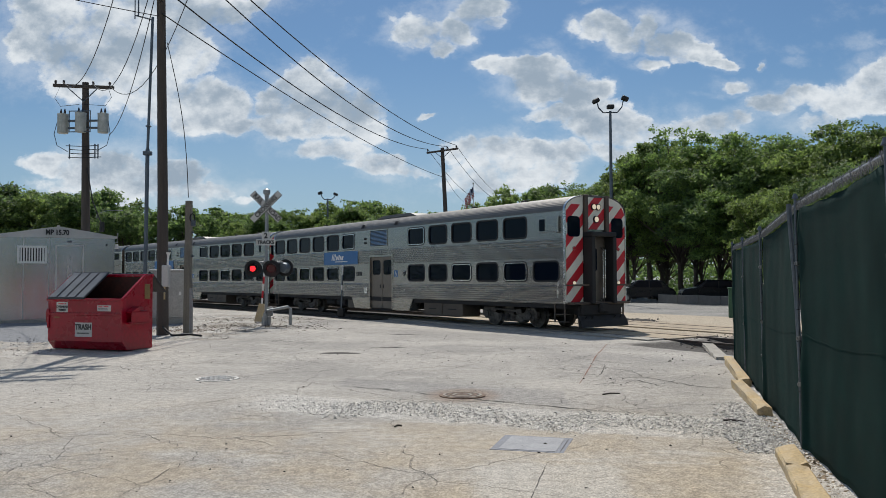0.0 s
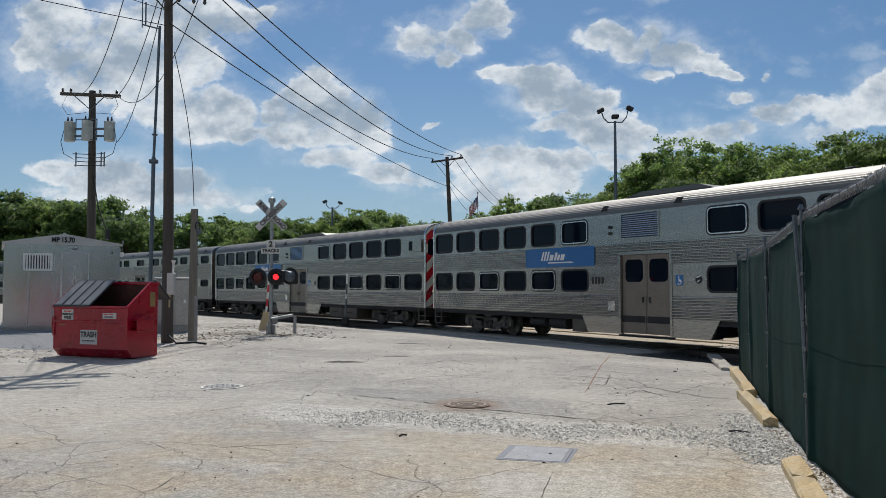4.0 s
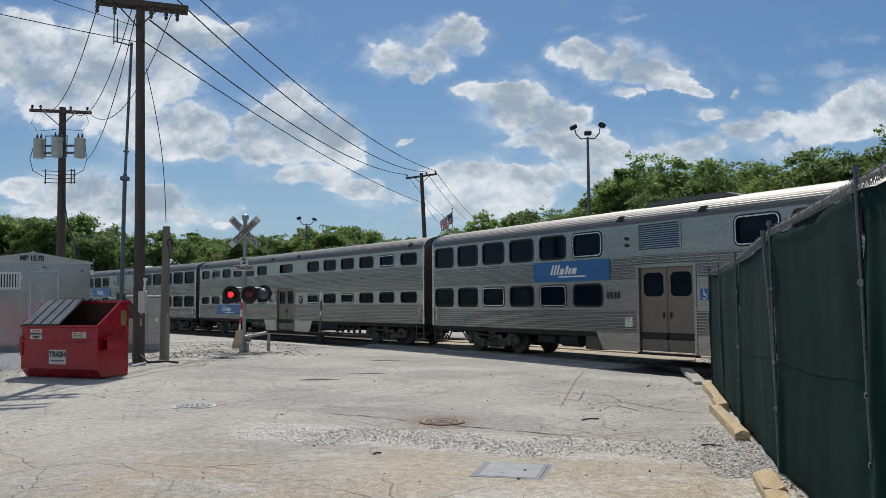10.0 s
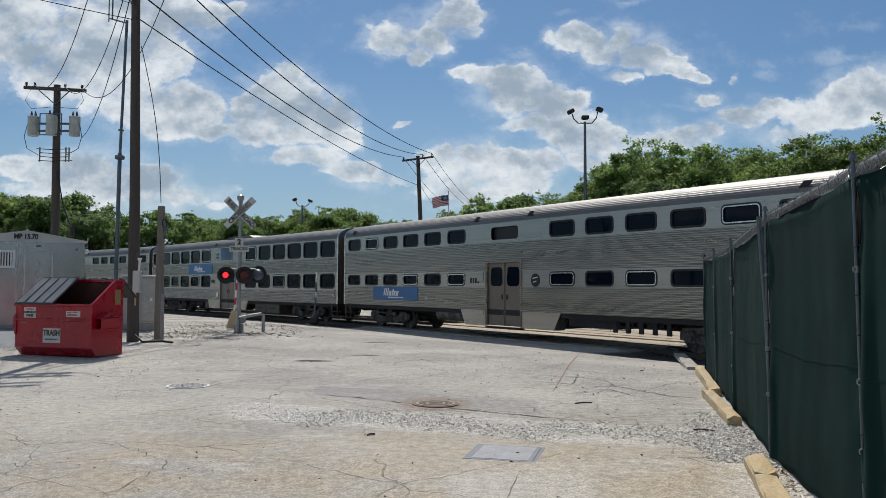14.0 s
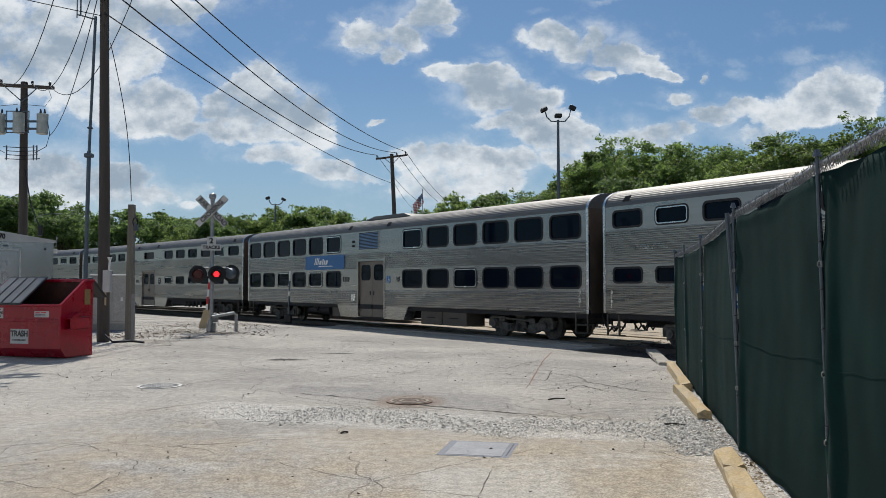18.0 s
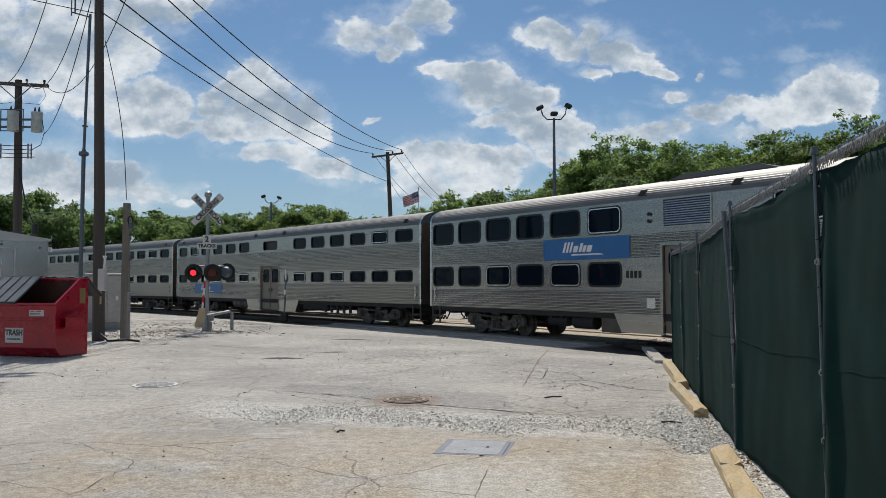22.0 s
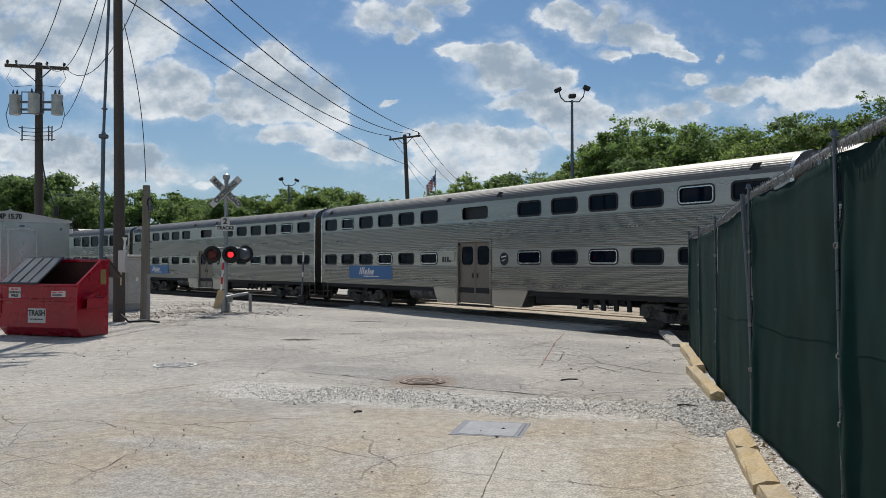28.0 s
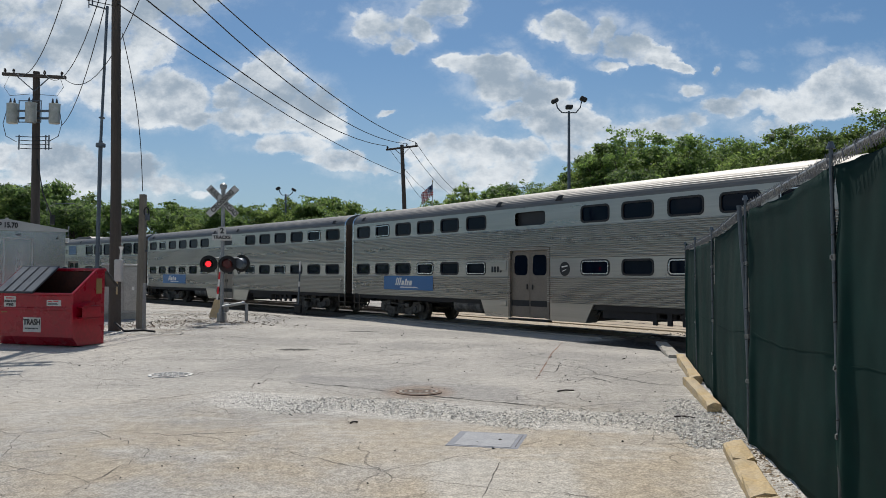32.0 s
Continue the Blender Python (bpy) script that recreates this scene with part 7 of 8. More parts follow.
# ---- beyond the tracks ----
def parked_car(x, y, turn, label):
    c = thing("car", pose(x, y, gz(x, y), 0, 0, turn), label, "car", "parked cars")
    prof = [(-2.25, 0.35), (-2.3, 0.75), (-2.15, 1.0), (-1.9, 1.08), (-1.35, 1.62), (-0.9, 1.70), (0.55, 1.68), (1.15, 1.15), (2.1, 1.0), (2.3, 0.75), (2.3, 0.35)]
    g = Geo()
    g.prism([p for p in prof if True], 1, -0.92, 0.92)
    bm_me = g.mesh("body", CARPAINT)
    body = part("body", bm_me, CARPAINT, c)
    bv = body.modifiers.new("round", "BEVEL")
    bv.width, bv.segments, bv.limit_method = 0.09, 3, "ANGLE"
    for s in (-1, 1):
        for poly in ([(-1.32, 1.12), (-1.12, 1.56), (-0.35, 1.62), (-0.35, 1.12)], [(-0.27, 1.12), (-0.27, 1.62), (0.5, 1.60), (0.98, 1.14)]):
            g = Geo()
            g.quad(*[(a, s * 0.935, b) for a, b in poly])
            part("side_window", g, PANE, c, fix=False)
        for wx in (-1.4, 1.4):
            g = Geo()
            g.tube([(wx, s * 0.72, 0.34), (wx, s * 0.95, 0.34)], 0.34, 20)
            t = part("wheel", g, RUBBER, c)
            g = Geo()
            g.tube([(wx, s * 0.95, 0.34), (wx, s * 0.96, 0.34)], 0.2, 14)
            part("rim", g, GALV, t)
        g = Geo()
        g.box(0.75, 0.95, min(s * 0.93, s * 1.08), max(s * 0.93, s * 1.08), 1.1, 1.24, c=0.03)
        part("mirror", g, CARPAINT, c)
        g = Geo()
        g.box(2.27, 2.33, min(s * 0.5, s * 0.85), max(s * 0.5, s * 0.85), 0.72, 0.86, c=0.02)
        part("headlight", g, LENS, c)
    for poly in ([(0.58, 1.66), (1.13, 1.17)], [(-1.87, 1.10), (-1.38, 1.60)]):
        (a, b), (e, f) = poly
        g = Geo()
        g.quad((a + 0.02, -0.75, b + 0.012), (a + 0.02, 0.75, b + 0.012), (e + 0.02, 0.85, f + 0.012), (e + 0.02, -0.85, f + 0.012))
        part("windscreen", g, PANE, c, fix=False)
    g = Geo()
    g.box(2.29, 2.34, -0.45, 0.45, 0.5, 0.7, c=0.02)
    part("grille", g, BLACK, c)
    return c


parked_car(12.9, 62.2, 176, "black estate car parked below the trees")
parked_car(17.6, 60.6, 176, "dark car parked in deep shade below the trees")
parked_car(9.6, 66.0, 178, "silver-windowed dark car parked behind another")
wall_ = thing("low_wall", Matrix.Identity(4), "low concrete block wall along the parking lot", "wall", kind="structure")
for i in range(9):
    a = i / 9
    x, y = 13.6 + 9 * a, 60.0 - 15.6 * a
    g = Geo()
    g.box(0.0, 1.98, -0.15, 0.15, -0.1, 0.62, c=0.03)
    part("wall_block", g, CONC_DARK, wall_, at=pose(x, y, RAIL, 0, 0, -60))
b = thing("utility_cabinet", pose(12.3, 38.1, RAIL, 0, 0, -15), "green steel utility cabinet", "cabinet")
part("body", Geo().box(-0.45, 0.9, -0.3, 0.3, 0, 1.35, c=0.03), GREENBOX, b)
part("lid", Geo().box(-0.48, 0.93, -0.33, 0.33, 1.35, 1.42, c=0.02), GREENBOX, b)
part("door", Geo().box(-0.4, 0.85, -0.32, -0.3, 0.1, 1.28, c=0.005), GREENBOX, b)


# ---- covers in the street ----
def ring(g, r0, r1, z, n=40):
    for i in range(n):
        a, b = 2 * math.pi * i / n, 2 * math.pi * (i + 1) / n
        g.quad((r0 * math.cos(a), r0 * math.sin(a), z), (r1 * math.cos(a), r1 * math.sin(a), z), (r1 * math.cos(b), r1 * math.sin(b), z), (r0 * math.cos(b), r0 * math.sin(b), z))


mh = thing("manhole_cover", pose(-4.44, 13.75, gz(-4.44, 13.75)), "round pale dusty iron manhole cover", "manhole cover")
part("frame", Geo().tube([(0, 0, -0.05), (0, 0, 0.012)], 0.36, 40), COVER, mh)
lid = part("lid", Geo().tube([(0, 0, 0.0), (0, 0, 0.018)], 0.31, 40), IRON, mh)
g = Geo()
for i in range(-6, 7):
    for j in range(-6, 7):
        if math.hypot(i, j) < 6.2 and (i + j) % 2:
            g.box(i * 0.045 - 0.017, i * 0.045 + 0.017, j * 0.045 - 0.017, j * 0.045 + 0.017, 0.018, 0.026)
part("studs", g, COVER, lid)
gr = thing("drain_grate", pose(-0.2, 11.9, 0.0), "round rusty drain grate in a sunken patch", "drain grate")
part("frame", Geo().tube([(0, 0, -0.05), (0, 0, 0.003)], 0.34, 40), RUSTCOVER, gr)
lid = part("grate", Geo().tube([(0, 0, 0.0), (0, 0, 0.006)], 0.29, 40), IRONDARK, gr)
for r in (0.06, 0.13, 0.2, 0.27):
    g = Geo()
    ring(g, r - 0.018, r + 0.018, 0.010)
    part("grate_ring", g, TANSTEEL if r in (0.13, 0.27) else RUSTCOVER, lid, fix=False)
pl = thing("trench_plate", pose(0.58, 8.43, 0.0, 0, 0, -14), "grey steel plate set flush in a concrete frame", "steel plate")
part("frame", Geo().box(-0.37, 0.37, -0.38, 0.38, -0.05, 0.006, c=0.003), PLATE_RIM, pl)
part("plate", Geo().box(-0.29, 0.29, -0.34, 0.34, 0, 0.010, c=0.003), PLATE, pl)
part("lifting_slot", Geo().box(0.325, 0.335, -0.3, 0.3, 0.005, 0.009), BLACK, pl)


# ---- trees ----
def leaf_material(name, base):
    m = bpy.data.materials.new(name)
    n, k, b = nodes_of(m)
    geo = n.new("ShaderNodeNewGeometry")
    oi = n.new("ShaderNodeObjectInfo")
    ramp = n.new("ShaderNodeMix")
    ramp.data_type = "RGBA"
    ramp.inputs["A"].default_value = (*[c * 0.5 for c in base], 1)
    ramp.inputs["B"].default_value = (base[0] * 1.5, base[1] * 1.3, base[2] * 1.0, 1)
    k.new(geo.outputs["Random Per Island"], ramp.inputs["Factor"])
    hs = n.new("ShaderNodeHueSaturation")
    mr = n.new("ShaderNodeMapRange")
    mr.inputs["To Min"].default_value, mr.inputs["To Max"].default_value = 0.85, 1.25
    k.new(oi.outputs["Random"], mr.inputs["Value"])
    k.new(mr.outputs["Result"], hs.inputs["Value"])
    k.new(ramp.outputs["Result"], hs.inputs["Color"])
    k.new(hs.outputs["Color"], b.inputs["Base Color"])
    b.inputs["Roughness"].default_value = 0.6
    tr = n.new("ShaderNodeBsdfTranslucent")
    hs2 = n.new("ShaderNodeHueSaturation")
    hs2.inputs["Hue"].default_value, hs2.inputs["Value"].default_value = 0.495, 2.3
    k.new(hs.outputs["Color"], hs2.inputs["Color"])
    k.new(hs2.outputs["Color"], tr.inputs["Color"])
    mx = n.new("ShaderNodeMixShader")
    mx.inputs[0].default_value = 0.44
    k.new(b.outputs[0], mx.inputs[1])
    k.new(tr.outputs[0], mx.inputs[2])
    k.new(mx.outputs[0], n["Material Output"].inputs["Surface"])
    return m


LEAF = leaf_material("tree leaves", (0.104, 0.178, 0.058))
LEAF_PALE = leaf_material("light green leaves", (0.126, 0.200, 0.064))
LEAF_DARK = leaf_material("deep green leaves", (0.088, 0.154, 0.056))
BARK = mat("grey brown bark", (0.13, 0.10, 0.075), 0.9, 0, 0.35, 3, 25, 0.6, stretch=(3, 3, 0.6))


def crown_mesh(name, seed, wide, tall, low, clumps, leaves, size, material, gap=0.0):
    """Leaves on the shells of many clumps; returns the mesh and the clumps' middles."""
    rs = np.random.RandomState(seed)
    half = (tall - low) / 2
    waves = rs.uniform(0, 6.28, (7, 3))

    def swell(d):
        """How far the crown bulges out in a direction."""
        out = np.zeros(len(d))
        for i, w in enumerate(waves):
            q = 1.6 + 1.1 * i
            out += np.sin(d[:, 0] * q + w[0]) * np.sin(d[:, 1] * q + w[1]) * np.sin(d[:, 2] * q * 0.8 + w[2]) / (1 + 0.45 * i)
        return 1 + 0.24 * out

    def shell(n_):
        d = rs.normal(size=(n_, 3))
        return d / np.linalg.norm(d, axis=1)[:, None]

    # boughs on the shell of the crown, sprays of leaves on each bough
    size3 = np.array([wide, wide, half])
    dm = shell(clumps)
    dm[:, 2] = np.where(dm[:, 2] < -0.55, -dm[:, 2], dm[:, 2])
    mids = dm * swell(dm)[:, None] * size3 * rs.uniform(0.5, 0.98, clumps)[:, None] + np.array([0, 0, low + half])
    rads = wide * rs.uniform(0.11, 0.30, clumps)
    sprays = clumps * 16
    own = rs.choice(clumps, sprays, p=rads ** 2 / (rads ** 2).sum())
    ds = shell(sprays)
    ds[:, 2] = np.where(ds[:, 2] < -0.35, -ds[:, 2], ds[:, 2])
    tuft = mids[own] + ds * (rads[own] * rs.uniform(0.55, 1.1, sprays))[:, None] * np.array([1, 1, 0.75])
    reach = wide * rs.uniform(0.025, 0.075, sprays)
    # a few long shoots stand out of the outline
    shoot = rs.rand(sprays) < 0.05
    tuft[shoot] += ds[shoot] * np.array([1, 1, 1.2]) * (rads[own][shoot] * rs.uniform(0.1, 0.4, shoot.sum()))[:, None]
    pick = rs.choice(sprays, leaves, p=reach ** 2 / (reach ** 2).sum())
    d = ds[pick]
    c = tuft[pick] + rs.normal(size=(leaves, 3)) * reach[pick][:, None] * np.array([0.8, 0.8, 0.42])
    n = 0.6 * d + np.array([0, 0, 0.5]) + 0.75 * rs.normal(size=(leaves, 3))
    n /= np.linalg.norm(n, axis=1)[:, None]
    t = np.cross(n, rs.normal(size=(leaves, 3)))
    t /= np.linalg.norm(t, axis=1)[:, None]
    b = np.cross(n, t)
    s = size * (0.55 + 0.9 * rs.rand(leaves))[:, None]
    droop = np.array([0, 0, -0.18])
    v = np.stack([c - t * s, c + b * s * 0.55 + droop * s, c + t * s, c - b * s * 0.55 + droop * s], 1).reshape(-1, 3)
    me = bpy.data.meshes.new(name)
    me.from_pydata(v.tolist(), [], [(4 * i, 4 * i + 1, 4 * i + 2, 4 * i + 3) for i in range(leaves)])
    me.materials.append(material)
    return me, mids


def trunk_mesh(seed, tall, low, mids, r0):
    rs = random.Random(seed)
    g = Geo()
    top = Vector((rs.uniform(-0.4, 0.4), rs.uniform(-0.4, 0.4), low + (tall - low) * 0.55))
    mid = Vector((rs.uniform(-0.2, 0.2), rs.uniform(-0.2, 0.2), low * 0.7))
    g.tube([(0, 0, -0.3), (0, 0, 0.3), mid, top], [r0 * 1.5, r0 * 1.1, r0 * 0.85, r0 * 0.35], 9)
    for m in mids[:30]:
        m = Vector(m)
        a = mid.lerp(top, rs.uniform(0.1, 0.9))
        c = a.lerp(m, 0.5) + Vector((0, 0, -0.25))
        g.tube([a, c, m], [r0 * 0.38, r0 * 0.24, r0 * 0.07], 6)
    return g.mesh("trunk", BARK, True)


TREES = []
KINDS = ((4.8, 12.0, 1.6, 75, 13000, 0.19, LEAF), (4.3, 12.5, 1.9, 64, 11000, 0.18, LEAF_PALE), (5.4, 11.0, 1.2, 85, 13000, 0.20, LEAF_DARK), (3.4, 12.5, 3.6, 26, 5200, 0.18, LEAF), (5.2, 13.0, 1.4, 90, 14000, 0.19, LEAF_PALE))
# the same kinds again with finer leaves for the trees that stand nearer
for i in range(10):
    wide, tall, low, clumps, leaves, size, mt = KINDS[i % 5]
    if i > 4:
        leaves, size, clumps = int(leaves * 2.8), size * 0.62, int(clumps * 1.1)
    me, mids = crown_mesh("crown", 11 + i, wide, tall, low, clumps, leaves, size, mt)
    t = thing("tree", pose(0, 0, -500), "leafy green tree with an uneven crown", "tree", "trees along the lot")
    part("trunk", trunk_mesh(i, tall, low, mids, 0.24), BARK, t)
    part("crown", me, mt, t)
    TREES.append((t, tall))
used = set()


def tree(kind, x, y, h, turn):
    ob, tall = TREES[kind]
    s = h / tall
    z = gz(x, y)
    m = Matrix.LocRotScale((x, y, z), Euler((0, 0, radians(turn))), (1, 1, 1))
    if kind not in used:
        used.add(kind)
        ob.matrix_basis = m
        t = ob
    else:
        t = copy_thing(ob, m)
    t.scale = (s, s, s)
    return t


# trees: x, y, height, kind
rt = random.Random(5)
FAR_SIDE = (
    (-74.6, 114.8, 13.9, 2),
    (-70.2, 119.0, 15.3, 2),
    (-64.4, 117.2, 15.9, 4),
    (-60.9, 121.3, 15.5, 0),
    (-54.2, 115.6, 14.0, 2),
    (-51.4, 119.8, 13.2, 1),
    (-45.6, 116.0, 12.1, 0),
    (-41.1, 114.2, 11.7, 2),
    (-37.7, 116.3, 12.8, 3),
    (-32.2, 110.6, 11.4, 0),
    (-27.7, 106.8, 10.3, 2),
    (-23.3, 102.9, 10.7, 0),
    (-19.7, 101.1, 11.3, 4),
    (-16.1, 99.2, 11.9, 4),
    (-13.3, 99.3, 11.9, 0),
    (-10.3, 97.5, 10.2, 1),
    (-7.2, 97.6, 9.1, 2),
    (-6.4, 103.6, 10.7, 3),
    (-3.3, 95.8, 9.1, 0),
    (-0.6, 93.8, 10.1, 1),
)
BEHIND_MAST = (
    (2, 91.9, 9.8, 0),
    (3.2, 89.9, 11.5, 1),
    (6.2, 92, 12.4, 3),
    (8.4, 88.1, 11.1, 2),
    (10.7, 84.2, 11.1, 0),
    (12.5, 80.3, 11.6, 1),
    (14, 74.3, 11.8, 3),
    (15.3, 70.3, 13.6, 3),
    (17.3, 74.3, 14.5, 4),
    (17.5, 68.4, 13.7, 0),
    (18.1, 66.4, 12.6, 1),
    (19.6, 64.5, 11.3, 2),
    (22.3, 66.6, 12.9, 4),
    (21.8, 62.6, 12.7, 0),
    (24, 64.7, 12.5, 0),
    (23.5, 60.7, 11.5, 0),
    (24.5, 58.7, 11.4, 1),
    (25.4, 56.7, 11.6, 4),
    (26.2, 54.8, 12.1, 0),
    (27.1, 52.8, 12.1, 4),
    (29.3, 52.9, 12.3, 0),
    (30.3, 50.9, 11.7, 1),
    (31.8, 49, 11.2, 4),
)
UNDERSTOREY = (
    (14.0, 71.4, 9.7, 1),
    (17.0, 71.5, 8.9, 4),
    (19.4, 69.6, 9.4, 1),
    (19.4, 60.6, 8.9, 0),
    (20.1, 54.7, 8.0, 1),
    (20.8, 50.7, 7.9, 4),
    (21.5, 47.7, 7.8, 2),
    (22.8, 45.8, 7.9, 0),
    (11.5, 74.3, 9.8, 2),
    (-58.2, 109.6, 11.6, 1),
    (-48.7, 110.0, 10.8, 2),
    (-30.1, 100.8, 8.6, 1),
    (-23.4, 97.0, 8.3, 2),
    (-17.1, 93.3, 8.4, 1),
    (-11.6, 91.5, 8.2, 2),
    (-7.6, 89.6, 7.7, 0),
    (0.6, 86.0, 8.0, 2),
    (5.2, 82.1, 8.6, 1),
    (8.3, 78.2, 8.3, 2),
)
for i, (x, y, h, kind) in enumerate(FAR_SIDE + BEHIND_MAST + UNDERSTOREY):
    tree(kind + 5 * (math.hypot(x, y) < 88), x, y, h, 67 * i % 360)


# undergrowth, far wood and an added unseen ring as loose greenery
def greenery(name, label, spots, leaves, size, material, seed):
    rs = np.random.RandomState(seed)
    sp = np.array(spots)
    pick = rs.randint(0, len(sp), leaves)
    d = rs.normal(size=(leaves, 3))
    d /= np.linalg.norm(d, axis=1)[:, None]
    d[:, 2] = np.abs(d[:, 2])
    r = (0.75 + 0.35 * rs.rand(leaves))[:, None]
    c = sp[pick, :3] + d * r * np.stack([sp[pick, 3], sp[pick, 3], sp[pick, 4]], 1)
    n = d + 0.9 * rs.normal(size=(leaves, 3))
    t = np.cross(n, rs.normal(size=(leaves, 3)))
    t /= np.linalg.norm(t, axis=1)[:, None]
    b = np.cross(n, t)
    b /= np.linalg.norm(b, axis=1)[:, None]
    s = size * (0.6 + 0.8 * rs.rand(leaves))[:, None]
    v = np.stack([c - t * s, c + b * s * 0.6, c + t * s, c - b * s * 0.6], 1).reshape(-1, 3)
    me = bpy.data.meshes.new(name)
    me.from_pydata(v.tolist(), [], [(4 * i, 4 * i + 1, 4 * i + 2, 4 * i + 3) for i in range(leaves)])
    me.materials.append(material)
    return tagged(new(name, me), label, "bushes", kind="stuff")


_s = random.Random(8)
spots = []
for i in range(118):
    u = i / 117
    bear = -0.62 + 1.42 * u
    far_ = 108 - 6 * u - 62 * max(0, (bear - 0.08) / 0.72) ** 0.75
    spots.append((far_ * bear, far_, RAIL, 1.3 + _s.random(), 1.4 + 2.6 * _s.random()))
greenery("undergrowth", "dense dark green bushes below the trees", spots, 42000, 0.17, LEAF_DARK, 4)
spots = []
for i in range(150):
    u = i / 149
    bear = -1.1 + 2.4 * u
    far_ = 150 - 30 * u + 12 * _s.random()
    spots.append((far_ * bear, far_, RAIL + 2, 3.5 + 2 * _s.random(), 3.5 + 3.5 * _s.random()))
# added greenery out of view, there to darken reflections in the train
for i in range(112):
    a = radians(62 + 170 * i / 99) if i < 100 else radians(-46 - 2.6 * (i - 100))
    r_ = (48 if i < 100 else 165) + 9 * _s.random()
    spots.append((r_ * math.sin(a), r_ * math.cos(a), RAIL + 1.5, 3.5 + 2 * _s.random(), 5 + 4 * _s.random()))
greenery("far_wood", "distant green wood, with an added unseen ring round the camera", spots, 95000, 0.36, LEAF, 9)



# ---- loose stones ----
def stones(name, label, spots, r0, r1, material, seed):
    """Many small angular stones lying on the ground, as one object."""
    rs = np.random.RandomState(seed)
    p = np.array(spots)
    n = len(p)
    z = ground_z(p[:, 0], p[:, 1]) + 0.004
    base = np.array([(1, 0, 0), (-1, 0, 0), (0, 1, 0), (0, -1, 0), (0, 0, 1), (0, 0, -0.6)])
    r = (r0 + (r1 - r0) * rs.rand(n) ** 2)[:, None, None]
    v = base[None] * (1 + 0.45 * rs.uniform(-1, 1, (n, 6, 3))) + 0.3 * rs.uniform(-1, 1, (n, 6, 3))
    a = rs.rand(n) * 6.28
    c, s = np.cos(a)[:, None], np.sin(a)[:, None]
    v = np.stack([v[:, :, 0] * c - v[:, :, 1] * s, v[:, :, 0] * s + v[:, :, 1] * c, v[:, :, 2] * 0.55], 2) * r
    v += np.stack([p[:, 0], p[:, 1], z], 1)[:, None, :]
    v[:, :, 2] += r[:, :, 0] * 0.25
    tri = np.array([(0, 2, 4), (2, 1, 4), (1, 3, 4), (3, 0, 4), (2, 0, 5), (1, 2, 5), (3, 1, 5), (0, 3, 5)])
    f = (tri[None] + 6 * np.arange(n)[:, None, None]).reshape(-1, 3)
    me = bpy.data.meshes.new(name)
    me.from_pydata(v.reshape(-1, 3).tolist(), [], f.tolist())
    me.materials.append(material)
    return tagged(new(name, me), label, "gravel", kind="stuff")


rg = np.random.RandomState(21)


def scatter(n, x0, x1, y0, y1, keep):
    p = np.stack([rg.uniform(x0, x1, n), rg.uniform(y0, y1, n)], 1)
    return p[keep(p[:, 0], p[:, 1], rg.rand(n))]


band = scatter(30000, -3.3, 3.7, 8.2, 12.6, lambda x, y, q: (np.abs(y - 10.2 + 0.33 * x + 0.25 * np.sin(2.3 * x) + 0.15 * np.sin(5 * x + y)) < 0.72 * (0.35 + 0.65 * q)) & (x > -3.1 + 0.5 * q))
stones("street_gravel", "pale crushed stone strewn across the street", band[:9000], 0.006, 0.019, STONE, 1)
strip = scatter(16000, 2.5, 4.9, 3.5, 14.5, lambda x, y, q: (x > 2.50 + (y - 5.9) * 0.235) & (x < 2.84 + (y - 5.98) * 0.19 + np.where(y > 8.2, 0.02, 0)))
stones("fence_gravel", "tan pea gravel along the foot of the fence", strip[:2500], 0.008, 0.024, STONE_TAN, 2)
strip = scatter(16000, 2.6, 4.2, 8.0, 11.2, lambda x, y, q: (x > 2.75 + (y - 8.2) * 0.26 - 0.35 * q) & (x < 3.3 + (y - 8.27) * 0.22))
stones("fence_gravel", "grey crushed stone spilling from the fence", strip[:4000], 0.008, 0.026, STONE, 3)
yard = scatter(30000, -26, -5.6, 16.4, 34, lambda x, y, q: (x < -6.4 - np.maximum(0, 21 - y) * 0.75 + 0.9 * (q - 0.5)) & (beyond(x, y) < -3))
# stones in the shaded area get a darker colour in place of shadow
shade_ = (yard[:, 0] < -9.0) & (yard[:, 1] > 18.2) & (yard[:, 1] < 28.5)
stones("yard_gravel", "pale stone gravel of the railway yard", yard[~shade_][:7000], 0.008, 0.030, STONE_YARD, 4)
stones("shed_gravel", "gravel before the signal shed, its shade painted blue-grey", yard[shade_][:3500], 0.008, 0.028, STONE_SHADE, 14)
bal = scatter(40000, -40, -5, 36, 80, lambda x, y, q: (np.abs(beyond(x, y) + 2.0) < 1.6))
bal2 = scatter(9000, 6, 20, 8, 27, lambda x, y, q: (beyond(x, y) > -1.6) & (beyond(x, y) < 6.5) & (x > 5.6))
stones("ballast", "dark broken ballast beside the rails", np.concatenate([bal[:5000], bal2[:3500]]), 0.02, 0.06, BALLAST, 5)
loose = scatter(900, -9, 5, 5.5, 24, lambda x, y, q: q > 0.35)
stones("loose_grit", "dark bits of grit and debris on the street", loose, 0.006, 0.022, CRACK, 6)
litter = np.concatenate([np.stack([rg.normal(-6.9, 1.1, 520), rg.normal(26.4, 0.5, 520)], 1), np.stack([rg.normal(-9.6, 0.8, 200), rg.normal(24.6, 0.9, 200)], 1), np.stack([rg.uniform(-10, -5.2, 900), rg.uniform(23.5, 33, 900)], 1)])
stones("leaf_litter", "dark clods, bark and leaf litter by the signal", litter, 0.008, 0.036, LITTER, 15)
reddish = np.stack([rg.normal(-8.9, 0.8, 300), rg.normal(24.2, 0.45, 300)], 1)
